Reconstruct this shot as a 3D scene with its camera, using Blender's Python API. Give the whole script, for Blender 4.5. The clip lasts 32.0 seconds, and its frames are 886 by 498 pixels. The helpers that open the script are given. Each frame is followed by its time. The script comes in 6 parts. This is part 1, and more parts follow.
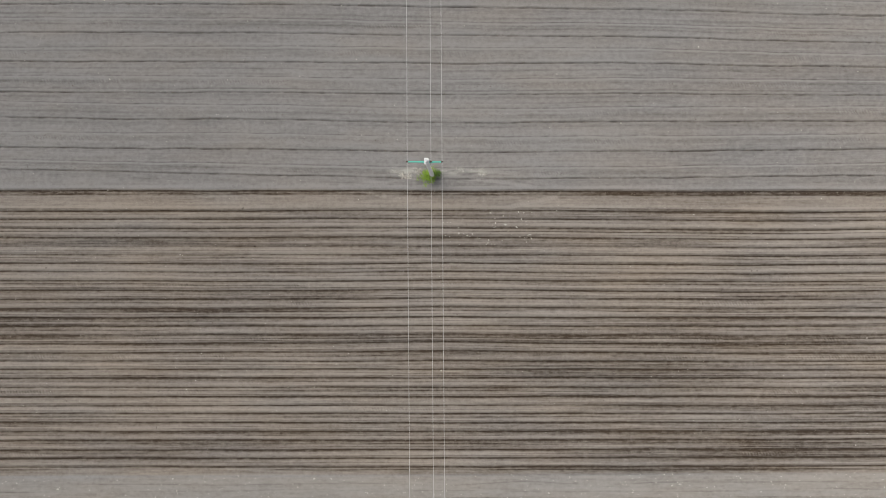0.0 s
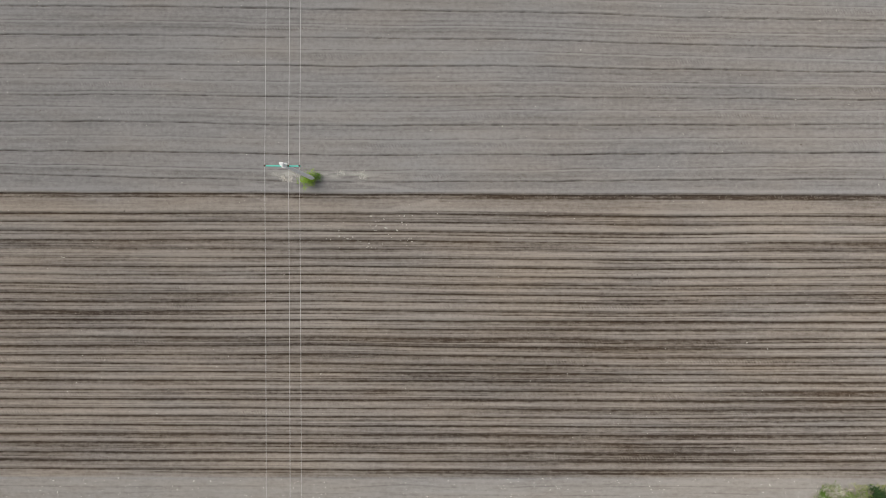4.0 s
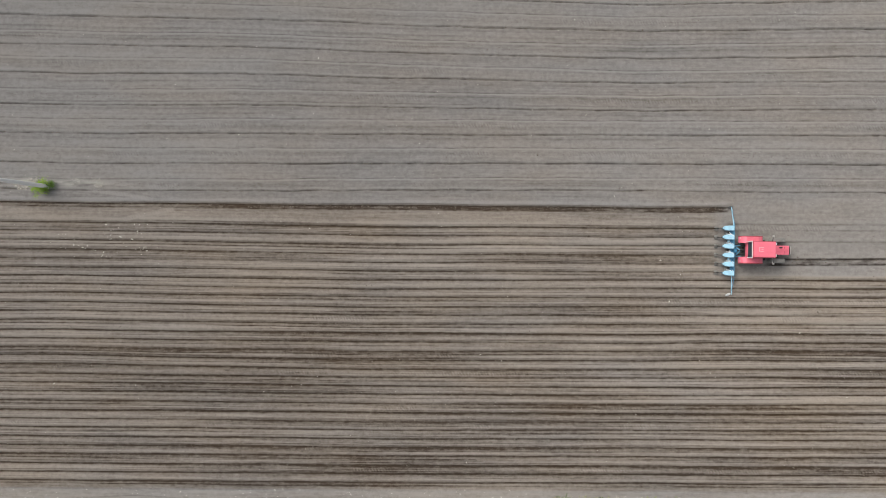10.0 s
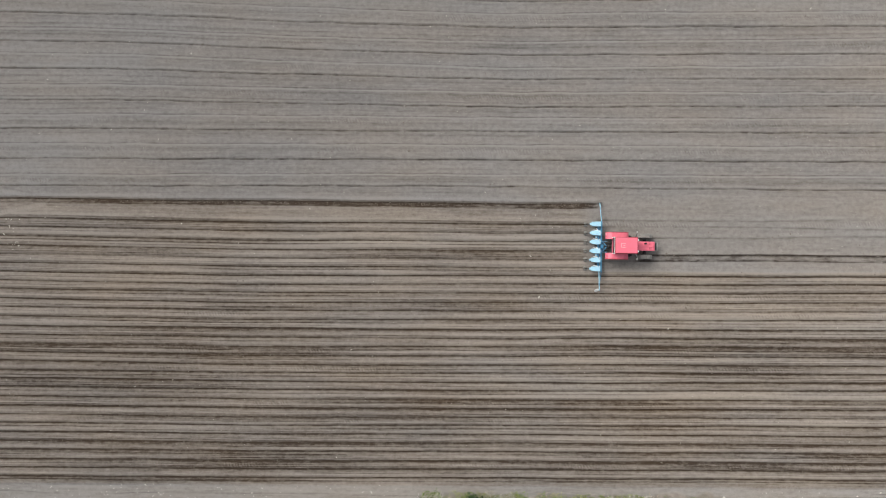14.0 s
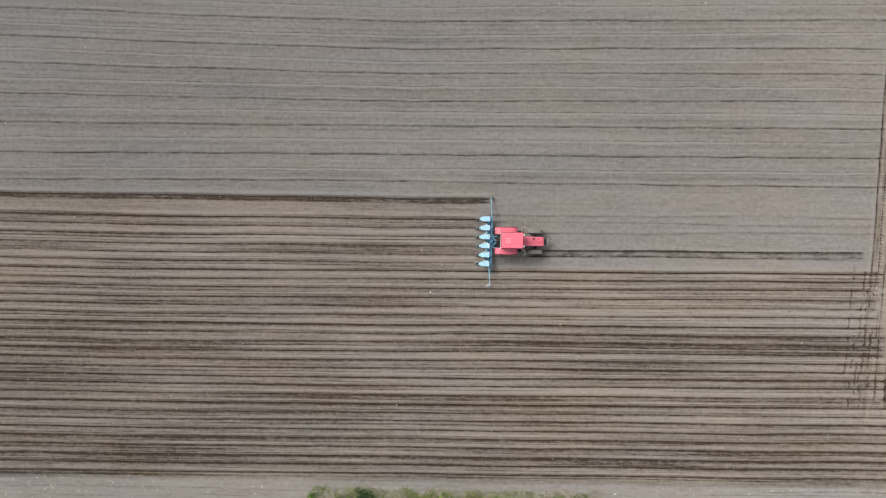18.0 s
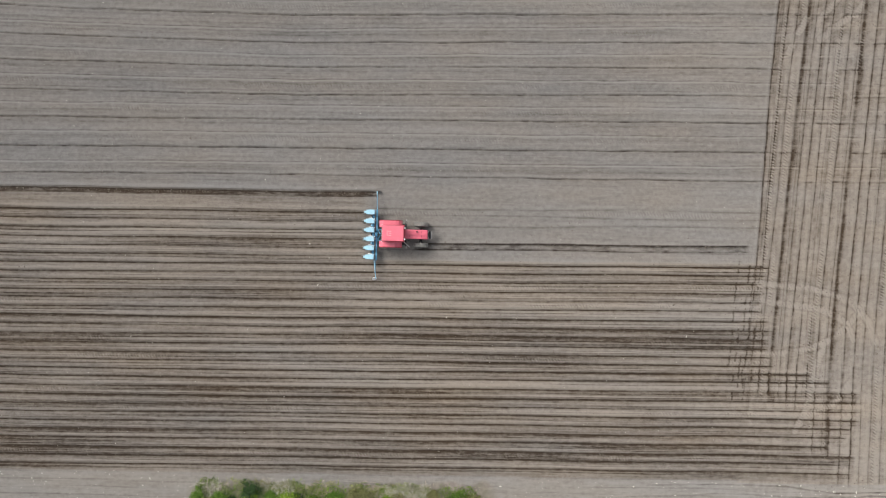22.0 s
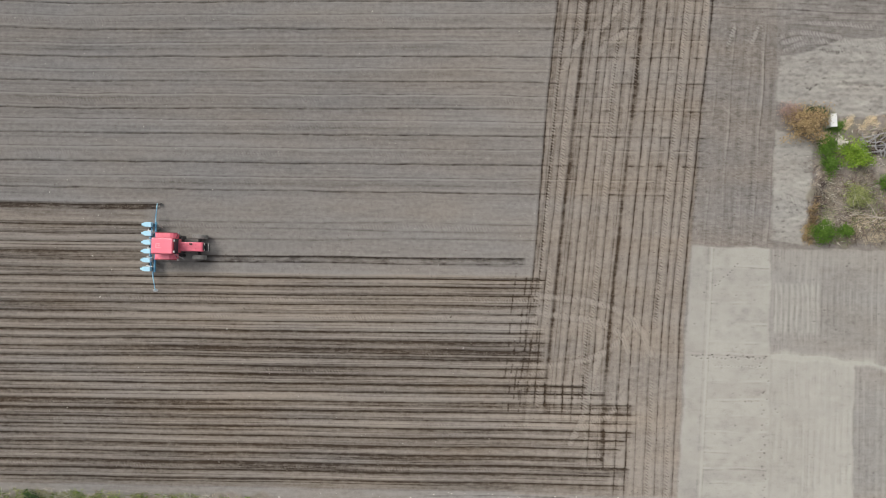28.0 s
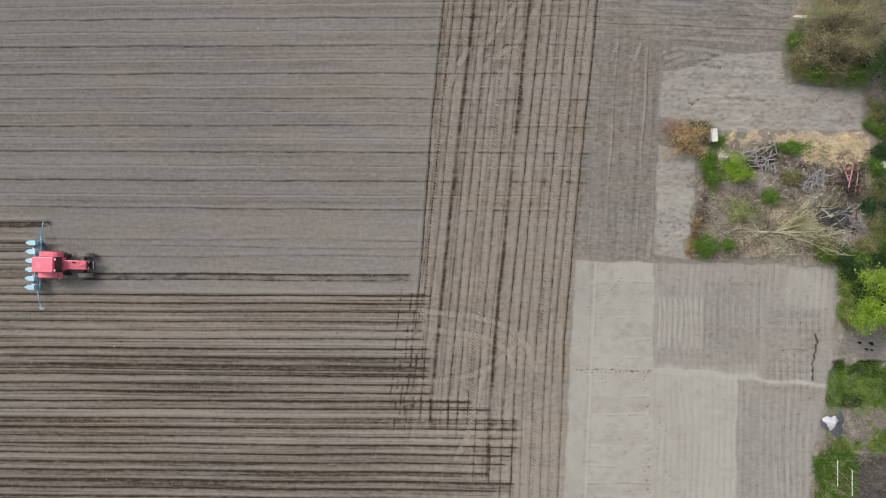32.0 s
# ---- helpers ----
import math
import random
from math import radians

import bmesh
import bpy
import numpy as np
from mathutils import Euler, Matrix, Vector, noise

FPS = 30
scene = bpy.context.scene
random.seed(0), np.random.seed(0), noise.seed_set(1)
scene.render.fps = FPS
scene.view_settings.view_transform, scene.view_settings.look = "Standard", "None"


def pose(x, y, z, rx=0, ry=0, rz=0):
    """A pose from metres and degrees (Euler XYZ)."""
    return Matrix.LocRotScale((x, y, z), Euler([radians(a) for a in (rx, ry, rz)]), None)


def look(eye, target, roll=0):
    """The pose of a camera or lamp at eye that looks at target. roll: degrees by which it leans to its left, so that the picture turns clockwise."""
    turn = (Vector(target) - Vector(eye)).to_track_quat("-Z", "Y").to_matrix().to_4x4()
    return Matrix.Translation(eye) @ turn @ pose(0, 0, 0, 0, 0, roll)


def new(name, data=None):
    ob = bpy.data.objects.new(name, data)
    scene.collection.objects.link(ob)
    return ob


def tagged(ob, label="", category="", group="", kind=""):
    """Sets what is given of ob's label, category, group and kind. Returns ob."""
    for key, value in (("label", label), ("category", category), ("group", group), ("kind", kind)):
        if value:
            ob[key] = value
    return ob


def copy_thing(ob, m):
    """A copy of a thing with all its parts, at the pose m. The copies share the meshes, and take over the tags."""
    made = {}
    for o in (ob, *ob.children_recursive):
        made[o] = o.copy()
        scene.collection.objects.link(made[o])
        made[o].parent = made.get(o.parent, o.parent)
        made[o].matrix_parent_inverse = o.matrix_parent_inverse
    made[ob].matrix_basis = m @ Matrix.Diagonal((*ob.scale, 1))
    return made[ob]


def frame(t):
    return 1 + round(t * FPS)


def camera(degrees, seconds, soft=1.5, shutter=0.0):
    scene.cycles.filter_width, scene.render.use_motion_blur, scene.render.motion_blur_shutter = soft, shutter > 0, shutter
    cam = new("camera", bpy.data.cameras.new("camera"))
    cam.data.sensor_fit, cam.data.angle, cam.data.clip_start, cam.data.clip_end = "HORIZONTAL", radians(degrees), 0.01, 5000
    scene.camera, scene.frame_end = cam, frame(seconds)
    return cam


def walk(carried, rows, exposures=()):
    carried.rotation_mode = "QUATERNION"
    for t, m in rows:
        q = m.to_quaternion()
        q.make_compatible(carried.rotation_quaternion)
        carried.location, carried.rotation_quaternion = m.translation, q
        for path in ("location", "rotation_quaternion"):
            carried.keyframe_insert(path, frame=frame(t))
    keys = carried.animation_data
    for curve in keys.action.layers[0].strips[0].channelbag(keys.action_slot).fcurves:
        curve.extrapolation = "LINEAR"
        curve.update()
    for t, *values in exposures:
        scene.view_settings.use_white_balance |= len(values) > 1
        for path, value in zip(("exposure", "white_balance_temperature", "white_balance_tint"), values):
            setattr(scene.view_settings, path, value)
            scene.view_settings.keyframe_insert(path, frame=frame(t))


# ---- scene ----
cam = camera(70.0, 32.0, soft=1.0)
# seconds, then the pose: metres and degrees
PATH = [
    (0, -0.000, 0.000, 50.879, 1.410, 0.722, 0.400),
    (0.5, 0.819, 0.012, 50.878, 1.362, 0.753, 0.413),
    (1, 1.699, 0.039, 50.864, 1.323, 0.783, 0.426),
    (1.5, 2.749, 0.087, 50.853, 1.294, 0.809, 0.442),
    (2, 3.936, 0.144, 50.835, 1.261, 0.840, 0.453),
    (2.5, 5.239, 0.214, 50.797, 1.225, 0.879, 0.465),
    (3, 6.684, 0.320, 50.757, 1.197, 0.919, 0.491),
    (3.5, 8.230, 0.443, 50.713, 1.169, 0.960, 0.527),
    (5.5, 15.068, 1.143, 50.441, 0.985, 1.194, 0.739),
    (6, 16.834, 1.303, 50.350, 0.917, 1.208, 0.764),
    (6.5, 18.622, 1.456, 50.269, 0.852, 1.208, 0.784),
    (7, 20.412, 1.595, 50.196, 0.803, 1.190, 0.809),
    (7.5, 22.199, 1.719, 50.125, 0.776, 1.156, 0.827),
    (8, 23.999, 1.821, 50.063, 0.770, 1.107, 0.839),
    (8.5, 25.813, 1.898, 50.010, 0.778, 1.054, 0.859),
    (9, 27.601, 1.941, 49.978, 0.792, 1.000, 0.887),
    (9.5, 29.244, 1.951, 49.959, 0.809, 0.946, 0.889),
    (10, 30.800, 1.949, 49.953, 0.829, 0.891, 0.897),
    (10.5, 32.254, 1.935, 49.954, 0.844, 0.834, 0.917),
    (11, 33.618, 1.919, 49.967, 0.854, 0.772, 0.917),
    (11.5, 34.900, 1.885, 49.972, 0.843, 0.714, 0.915),
    (12, 36.117, 1.870, 49.971, 0.828, 0.662, 0.920),
    (12.5, 37.311, 1.854, 49.971, 0.809, 0.616, 0.942),
    (13, 38.461, 1.830, 49.968, 0.786, 0.589, 0.968),
    (13.5, 39.602, 1.827, 49.961, 0.779, 0.576, 0.993),
    (14, 40.700, 1.814, 49.950, 0.765, 0.571, 1.010),
    (14.5, 41.812, 1.809, 49.927, 0.766, 0.567, 1.058),
    (16.5, 46.234, 1.638, 49.847, 0.800, 0.745, 1.173),
    (17, 47.375, 1.628, 49.786, 0.767, 0.837, 1.210),
    (17.5, 48.497, 1.632, 49.725, 0.726, 0.934, 1.244),
    (18, 49.614, 1.659, 49.680, 0.675, 1.019, 1.270),
    (18.5, 50.707, 1.691, 49.657, 0.604, 1.076, 1.282),
    (19, 51.807, 1.724, 49.665, 0.527, 1.108, 1.285),
    (19.5, 52.882, 1.742, 49.671, 0.468, 1.122, 1.289),
    (20, 53.994, 1.736, 49.678, 0.432, 1.111, 1.298),
    (20.5, 55.076, 1.700, 49.676, 0.419, 1.089, 1.321),
    (21, 56.172, 1.641, 49.664, 0.417, 1.063, 1.358),
    (21.5, 57.286, 1.577, 49.667, 0.433, 1.031, 1.371),
    (22, 58.473, 1.505, 49.672, 0.460, 1.002, 1.377),
    (22.5, 59.670, 1.430, 49.687, 0.497, 0.977, 1.381),
    (23, 60.919, 1.351, 49.696, 0.536, 0.949, 1.392),
    (23.5, 62.213, 1.268, 49.686, 0.566, 0.930, 1.421),
    (24, 63.604, 1.219, 49.670, 0.597, 0.919, 1.451),
    (24.5, 65.092, 1.228, 49.666, 0.624, 0.934, 1.485),
    (25, 66.673, 1.272, 49.673, 0.641, 0.976, 1.511),
    (25.5, 68.264, 1.361, 49.693, 0.663, 1.043, 1.536),
    (27.5, 74.554, 2.329, 49.718, 0.729, 1.276, 1.450),
    (28, 76.016, 2.606, 49.731, 0.779, 1.240, 1.411),
    (28.5, 77.430, 2.858, 49.755, 0.821, 1.192, 1.366),
    (29, 78.819, 3.114, 49.763, 0.872, 1.134, 1.322),
    (29.5, 80.107, 3.327, 49.762, 0.901, 1.080, 1.266),
    (30, 81.272, 3.498, 49.768, 0.908, 1.041, 1.200),
    (30.5, 82.313, 3.644, 49.764, 0.906, 1.018, 1.150),
    (31, 83.225, 3.759, 49.746, 0.895, 1.012, 1.103),
    (31.5, 84.060, 3.865, 49.728, 0.888, 1.018, 1.071),
    (32, 84.801, 3.959, 49.711, 0.877, 1.031, 1.051),
]
walk(cam, [(t, pose(*row)) for t, *row in PATH], [(0, 0.01), (9, 0.03), (19, 0.10), (25, 0.08), (32, -0.04)])

# ---- light: an overcast day, the sun's glow through thin cloud ----
SUN_ELEVATION, SUN_AZIMUTH = 50.0, -52.0
world = bpy.data.worlds.new("overcast_sky")
scene.world = world
world.use_nodes = True
wn, wl = world.node_tree.nodes, world.node_tree.links
sky = wn.new("ShaderNodeTexSky")
sky.sky_type, sky.sun_disc = "NISHITA", False
sky.sun_elevation, sky.sun_rotation = radians(SUN_ELEVATION), radians(SUN_AZIMUTH)
sky.air_density, sky.dust_density, sky.ozone_density = 1.0, 4.0, 1.0
grey = wn.new("ShaderNodeHueSaturation")
grey.inputs["Saturation"].default_value = 0.30
wl.new(sky.outputs["Color"], grey.inputs["Color"])
wl.new(grey.outputs["Color"], wn["Background"].inputs["Color"])
wn["Background"].inputs["Strength"].default_value = 0.145

sun = new("sun", bpy.data.lights.new("sun", "SUN"))
sun.data.energy, sun.data.angle, sun.data.color = 1.5, radians(28), (1.0, 0.95, 0.88)
el, az = radians(SUN_ELEVATION), radians(SUN_AZIMUTH)
sun.matrix_world = look((60 + 90 * math.sin(az) * math.cos(el), 90 * math.cos(az) * math.cos(el), 90 * math.sin(el)), (60, 0, 0))


# ---- materials ----
def material(name, colour, rough=0.7, metal=0.0, vary=0.2, scale=6.0, second=None, bump=0.0, spec=0.4, coat=0.0):
    """A surface with stains at one scale and grain at another, and each object a little off in tone."""
    m = bpy.data.materials.new(name)
    m.use_nodes = True
    n, l = m.node_tree.nodes, m.node_tree.links
    b = n["Principled BSDF"]
    b.inputs["Metallic"].default_value = metal
    b.inputs["Specular IOR Level"].default_value = spec
    b.inputs["Coat Weight"].default_value = coat
    co = n.new("ShaderNodeTexCoord")
    big, fine = n.new("ShaderNodeTexNoise"), n.new("ShaderNodeTexNoise")
    big.inputs["Scale"].default_value, big.inputs["Detail"].default_value = scale, 4
    fine.inputs["Scale"].default_value, fine.inputs["Detail"].default_value = scale * 9, 3
    for t in (big, fine):
        l.new(co.outputs["Object"], t.inputs["Vector"])
    mix = n.new("ShaderNodeMix")
    mix.data_type = "RGBA"
    dark = second or tuple(c * (1 - vary) for c in colour)
    light = tuple(min(1, c * (1 + vary * 0.7)) for c in colour)
    mix.inputs["A"].default_value, mix.inputs["B"].default_value = (*dark, 1), (*light, 1)
    add = n.new("ShaderNodeMath")
    add.operation = "ADD"
    half = n.new("ShaderNodeMath")
    half.operation, half.inputs[1].default_value = "MULTIPLY_ADD", 0.6
    half.inputs[2].default_value = -0.3
    l.new(fine.outputs["Fac"], half.inputs[0])
    l.new(big.outputs["Fac"], add.inputs[0])
    l.new(half.outputs[0], add.inputs[1])
    info = n.new("ShaderNodeObjectInfo")
    tone = n.new("ShaderNodeMath")
    tone.operation, tone.inputs[1].default_value = "MULTIPLY_ADD", 0.24
    l.new(info.outputs["Random"], tone.inputs[0])
    l.new(add.outputs[0], tone.inputs[2])
    shift = n.new("ShaderNodeMath")
    shift.operation, shift.inputs[1].default_value, shift.use_clamp = "SUBTRACT", 0.12, True
    l.new(tone.outputs[0], shift.inputs[0])
    l.new(shift.outputs[0], mix.inputs["Factor"])
    l.new(mix.outputs["Result"], b.inputs["Base Color"])
    r = n.new("ShaderNodeMapRange")
    r.inputs["To Min"].default_value, r.inputs["To Max"].default_value = max(0.05, rough - 0.12), min(1, rough + 0.12)
    l.new(add.outputs[0], r.inputs["Value"])
    l.new(r.outputs[0], b.inputs["Roughness"])
    if bump:
        bp = n.new("ShaderNodeBump")
        bp.inputs["Strength"].default_value, bp.inputs["Distance"].default_value = bump, 0.02
        l.new(fine.outputs["Fac"], bp.inputs["Height"])
        l.new(bp.outputs[0], b.inputs["Normal"])
    return m


def foliage(name, dark, light, through_light=0.25):
    """Leaves: each leaf its own shade between two greens, some light passing through."""
    m = bpy.data.materials.new(name)
    m.use_nodes = True
    n, l = m.node_tree.nodes, m.node_tree.links
    b = n["Principled BSDF"]
    geo = n.new("ShaderNodeNewGeometry")
    co = n.new("ShaderNodeTexCoord")
    noi = n.new("ShaderNodeTexNoise")
    noi.inputs["Scale"].default_value = 1.3
    l.new(co.outputs["Object"], noi.inputs["Vector"])
    av = n.new("ShaderNodeMath")
    av.operation, av.inputs[1].default_value = "MULTIPLY_ADD", 0.6
    l.new(geo.outputs["Random Per Island"], av.inputs[0])
    sh = n.new("ShaderNodeMath")
    sh.operation, sh.inputs[1].default_value, sh.use_clamp = "SUBTRACT", 0.3, True
    l.new(noi.outputs["Fac"], av.inputs[2])
    l.new(av.outputs[0], sh.inputs[0])
    ramp = n.new("ShaderNodeMix")
    ramp.data_type = "RGBA"
    ramp.inputs["A"].default_value, ramp.inputs["B"].default_value = (*dark, 1), (*light, 1)
    l.new(sh.outputs[0], ramp.inputs["Factor"])
    l.new(ramp.outputs["Result"], b.inputs["Base Color"])
    b.inputs["Roughness"].default_value = 0.6
    b.inputs["Specular IOR Level"].default_value = 0.25
    tr = n.new("ShaderNodeBsdfTranslucent")
    l.new(ramp.outputs["Result"], tr.inputs["Color"])
    ms = n.new("ShaderNodeMixShader")
    ms.inputs[0].default_value = through_light
    l.new(b.outputs[0], ms.inputs[1])
    l.new(tr.outputs[0], ms.inputs[2])
    l.new(ms.outputs[0], n["Material Output"].inputs["Surface"])
    return m


def soil_material():
    """Soil: moisture, pale silt, plant cover and tyre lugs come from the sheet's own attributes; grain and clods from noise."""
    m = bpy.data.materials.new("soil")
    m.use_nodes = True
    n, l = m.node_tree.nodes, m.node_tree.links
    b = n["Principled BSDF"]
    b.inputs["Specular IOR Level"].default_value = 0.12
    b.inputs["Diffuse Roughness"].default_value = 0.6
    co = n.new("ShaderNodeTexCoord")

    def attribute(name):
        a = n.new("ShaderNodeAttribute")
        a.attribute_name = name
        return a.outputs["Fac"]

    def texture(scale, detail=4, stretch=(1, 1, 1)):
        mp = n.new("ShaderNodeMapping")
        mp.inputs["Scale"].default_value = stretch
        l.new(co.outputs["Object"], mp.inputs["Vector"])
        t = n.new("ShaderNodeTexNoise")
        t.inputs["Scale"].default_value, t.inputs["Detail"].default_value = scale, detail
        l.new(mp.outputs[0], t.inputs["Vector"])
        return t.outputs["Fac"]

    def math_node(op, a, c=None, d=None, clamp=False):
        k = n.new("ShaderNodeMath")
        k.operation, k.use_clamp = op, clamp
        for i, v in enumerate((a, c, d)):
            if v is None:
                continue
            if isinstance(v, (int, float)):
                k.inputs[i].default_value = v
            else:
                l.new(v, k.inputs[i])
        return k.outputs[0]

    def blend(f, a, c):
        k = n.new("ShaderNodeMix")
        k.data_type = "RGBA"
        l.new(f, k.inputs["Factor"])
        for key, v in (("A", a), ("B", c)):
            if isinstance(v, tuple):
                k.inputs[key].default_value = (*v, 1)
            else:
                l.new(v, k.inputs[key])
        return k.outputs["Result"]

    clods = texture(3.2, 6)
    grain = texture(14.0, 4)
    streak_x = texture(2.2, 5, (0.10, 2.4, 1))
    streak_y = texture(2.2, 5, (2.4, 0.10, 1))
    hue = texture(0.16, 4, (0.6, 2.4, 1))
    speck = texture(38.0, 2)
    # tyre lugs: slanting bars along the track
    sep = n.new("ShaderNodeSeparateXYZ")
    l.new(co.outputs["Object"], sep.inputs[0])
    wob = math_node("MULTIPLY", clods, 9.0)
    bars_x = math_node("SINE", math_node("ADD", math_node("MULTIPLY_ADD", sep.outputs["X"], 26.0, wob), math_node("MULTIPLY", sep.outputs["Y"], 11.0)))
    bars_y = math_node("SINE", math_node("ADD", math_node("MULTIPLY_ADD", sep.outputs["Y"], 26.0, wob), math_node("MULTIPLY", sep.outputs["X"], 13.0)))
    lug = math_node("ADD", math_node("MULTIPLY", bars_x, attribute("lug_x")), math_node("MULTIPLY", bars_y, attribute("lug_y")))
    brown = math_node("ADD", math_node("MULTIPLY_ADD", hue, 1.1, -0.55), attribute("brown"), clamp=True)
    lug = math_node("MULTIPLY", lug, math_node("MULTIPLY_ADD", texture(2.2, 3), 3.2, -0.9, clamp=True))
    wet = math_node("MULTIPLY", attribute("moist"), math_node("MULTIPLY_ADD", texture(7.0, 3, (0.22, 1, 1)), 1.0, 0.5))
    w = math_node("ADD", wet, math_node("MULTIPLY_ADD", clods, 0.52, -0.26))
    w = math_node("ADD", w, math_node("MULTIPLY_ADD", grain, 0.5, -0.25))
    turn = attribute("across")
    streak = math_node("ADD", math_node("MULTIPLY", streak_y, turn), math_node("MULTIPLY", streak_x, math_node("SUBTRACT", 1.0, turn)))
    w = math_node("ADD", w, math_node("MULTIPLY", math_node("MULTIPLY_ADD", streak, 0.28, -0.14), math_node("MULTIPLY_ADD", attribute("pale"), -0.75, 1.0, clamp=True)))
    w = math_node("ADD", w, math_node("MULTIPLY_ADD", speck, 0.36, -0.18))
    w = math_node("SUBTRACT", w, math_node("MULTIPLY", lug, 0.15), clamp=True)
    dry = blend(brown, (0.296, 0.284, 0.270), (0.340, 0.292, 0.240))
    moist = blend(brown, (0.038, 0.032, 0.028), (0.060, 0.040, 0.024))
    soil = blend(w, dry, moist)
    silt = blend(clods, (0.375, 0.362, 0.322), (0.455, 0.442, 0.396))
    soil = blend(math_node("MULTIPLY", attribute("pale"), math_node("SUBTRACT", 1.15, math_node("MULTIPLY", w, 1.1), clamp=True), clamp=True), soil, silt)
    litter = blend(texture(2.3, 6), (0.055, 0.047, 0.040), (0.52, 0.455, 0.40))
    litter = blend(math_node("MULTIPLY_ADD", texture(0.55, 3), 2.6, -1.05, clamp=True), litter, blend(clods, (0.10, 0.105, 0.05), (0.26, 0.24, 0.19)))
    soil = blend(math_node("MULTIPLY", attribute("cover"), math_node("ADD", clods, 0.45), clamp=True), soil, litter)
    l.new(soil, b.inputs["Base Color"])
    l.new(math_node("MULTIPLY_ADD", w, -0.2, 0.98), b.inputs["Roughness"])
    bp = n.new("ShaderNodeBump")
    bp.inputs["Strength"].default_value, bp.inputs["Distance"].default_value = 0.55, 0.05
    hgt = math_node("ADD", math_node("ADD", clods, math_node("MULTIPLY", grain, 0.5)), math_node("MULTIPLY", lug, 0.5))
    l.new(hgt, bp.inputs["Height"])
    l.new(bp.outputs[0], b.inputs["Normal"])
    return m


SOIL = soil_material()
RED = material("red_tractor_paint", (0.86, 0.18, 0.245), 0.34, vary=0.12, scale=3, coat=0.3)
DARK_RED = material("shaded_red_plastic", (0.40, 0.03, 0.04), 0.5, vary=0.15)
BLUE = material("light_blue_paint", (0.11, 0.34, 0.52), 0.4, vary=0.16, scale=5, coat=0.15)
DEEP_BLUE = material("blue_frame_paint", (0.06, 0.22, 0.36), 0.45, vary=0.2)
HOPPER = material("pale_blue_plastic", (0.40, 0.68, 0.82), 0.45, vary=0.12, scale=5)
RUBBER = material("dusty_tyre_rubber", (0.25, 0.245, 0.225), 0.85, vary=0.35, scale=5, bump=0.4)
STEEL = material("greasy_dark_steel", (0.10, 0.10, 0.10), 0.5, metal=0.6, vary=0.3)
IRON = material("black_iron", (0.035, 0.035, 0.036), 0.6, metal=0.2, vary=0.3)
RIM = material("grey_rim_paint", (0.45, 0.44, 0.42), 0.5, vary=0.2)
WHITE = material("white_paint", (0.78, 0.78, 0.76), 0.5, vary=0.12)
GLASS = material("tinted_cab_glass", (0.05, 0.06, 0.07), 0.08, vary=0.1, spec=0.6)
CONCRETE = material("pole_concrete", (0.76, 0.77, 0.76), 0.85, vary=0.15, scale=4, bump=0.3)
TEAL = material("teal_green_steel", (0.10, 0.52, 0.42), 0.5, vary=0.15)
WIRE = material("aluminium_wire", (0.62, 0.61, 0.59), 0.5, metal=0.3, vary=0.05)
CERAMIC = material("brown_ceramic", (0.10, 0.045, 0.03), 0.25, vary=0.2)
BARK = material("grey_brown_bark", (0.20, 0.165, 0.13), 0.9, vary=0.35, scale=5, bump=0.5)
PALEWOOD = material("peeled_pale_branches", (0.62, 0.56, 0.47), 0.9, vary=0.3, scale=4, bump=0.3)
DEADWOOD = material("bleached_dead_wood", (0.42, 0.37, 0.31), 0.9, vary=0.3, scale=4, bump=0.4)
TIMBER = material("weathered_grey_timber", (0.36, 0.35, 0.35), 0.9, vary=0.35, scale=4, bump=0.4)
PINKWOOD = material("faded_red_timber", (0.55, 0.27, 0.27), 0.85, vary=0.3, scale=4)
CHARRED = material("charred_timber", (0.055, 0.057, 0.062), 0.9, vary=0.35, scale=4)
TARP = material("white_tarpaulin", (0.58, 0.59, 0.64), 0.5, vary=0.2, scale=2.5, bump=0.2)
DARK_TARP = material("grey_black_sheet", (0.10, 0.10, 0.12), 0.6, vary=0.35, scale=3)
FLECK = material("pale_straw_flecks", (0.58, 0.55, 0.48), 0.9, vary=0.25, scale=2)
CLOD = material("soil_clods", (0.17, 0.145, 0.12), 0.95, vary=0.4, scale=3)
LEAF_GREEN = foliage("spring_green_leaves", (0.030, 0.085, 0.010), (0.22, 0.37, 0.055))
LEAF_BRIGHT = foliage("bright_yellow_green_leaves", (0.09, 0.20, 0.012), (0.42, 0.58, 0.08))
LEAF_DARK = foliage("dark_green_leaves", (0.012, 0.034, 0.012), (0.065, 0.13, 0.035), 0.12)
LEAF_OLIVE = foliage("olive_twig_leaves", (0.065, 0.075, 0.025), (0.40, 0.40, 0.17))
LEAF_TAN = foliage("tan_twiggy_leaves", (0.085, 0.075, 0.035), (0.58, 0.52, 0.29), 0.15)
LEAF_RUST = foliage("rusty_dry_leaves", (0.13, 0.075, 0.040), (0.66, 0.50, 0.26), 0.15)
SPRING_OLIVE = foliage("yellowish_spring_leaves", (0.14, 0.17, 0.05), (0.52, 0.55, 0.24))
LEAF_PINK = foliage("pinkish_dry_twigs", (0.20, 0.13, 0.11), (0.62, 0.44, 0.38), 0.1)
DRY_TIN = material("yellowed_tin", (0.50, 0.46, 0.26), 0.5, metal=0.3, vary=0.25)
BLEACHED = foliage("bleached_weeds", (0.50, 0.46, 0.39), (0.80, 0.76, 0.68), 0.1)
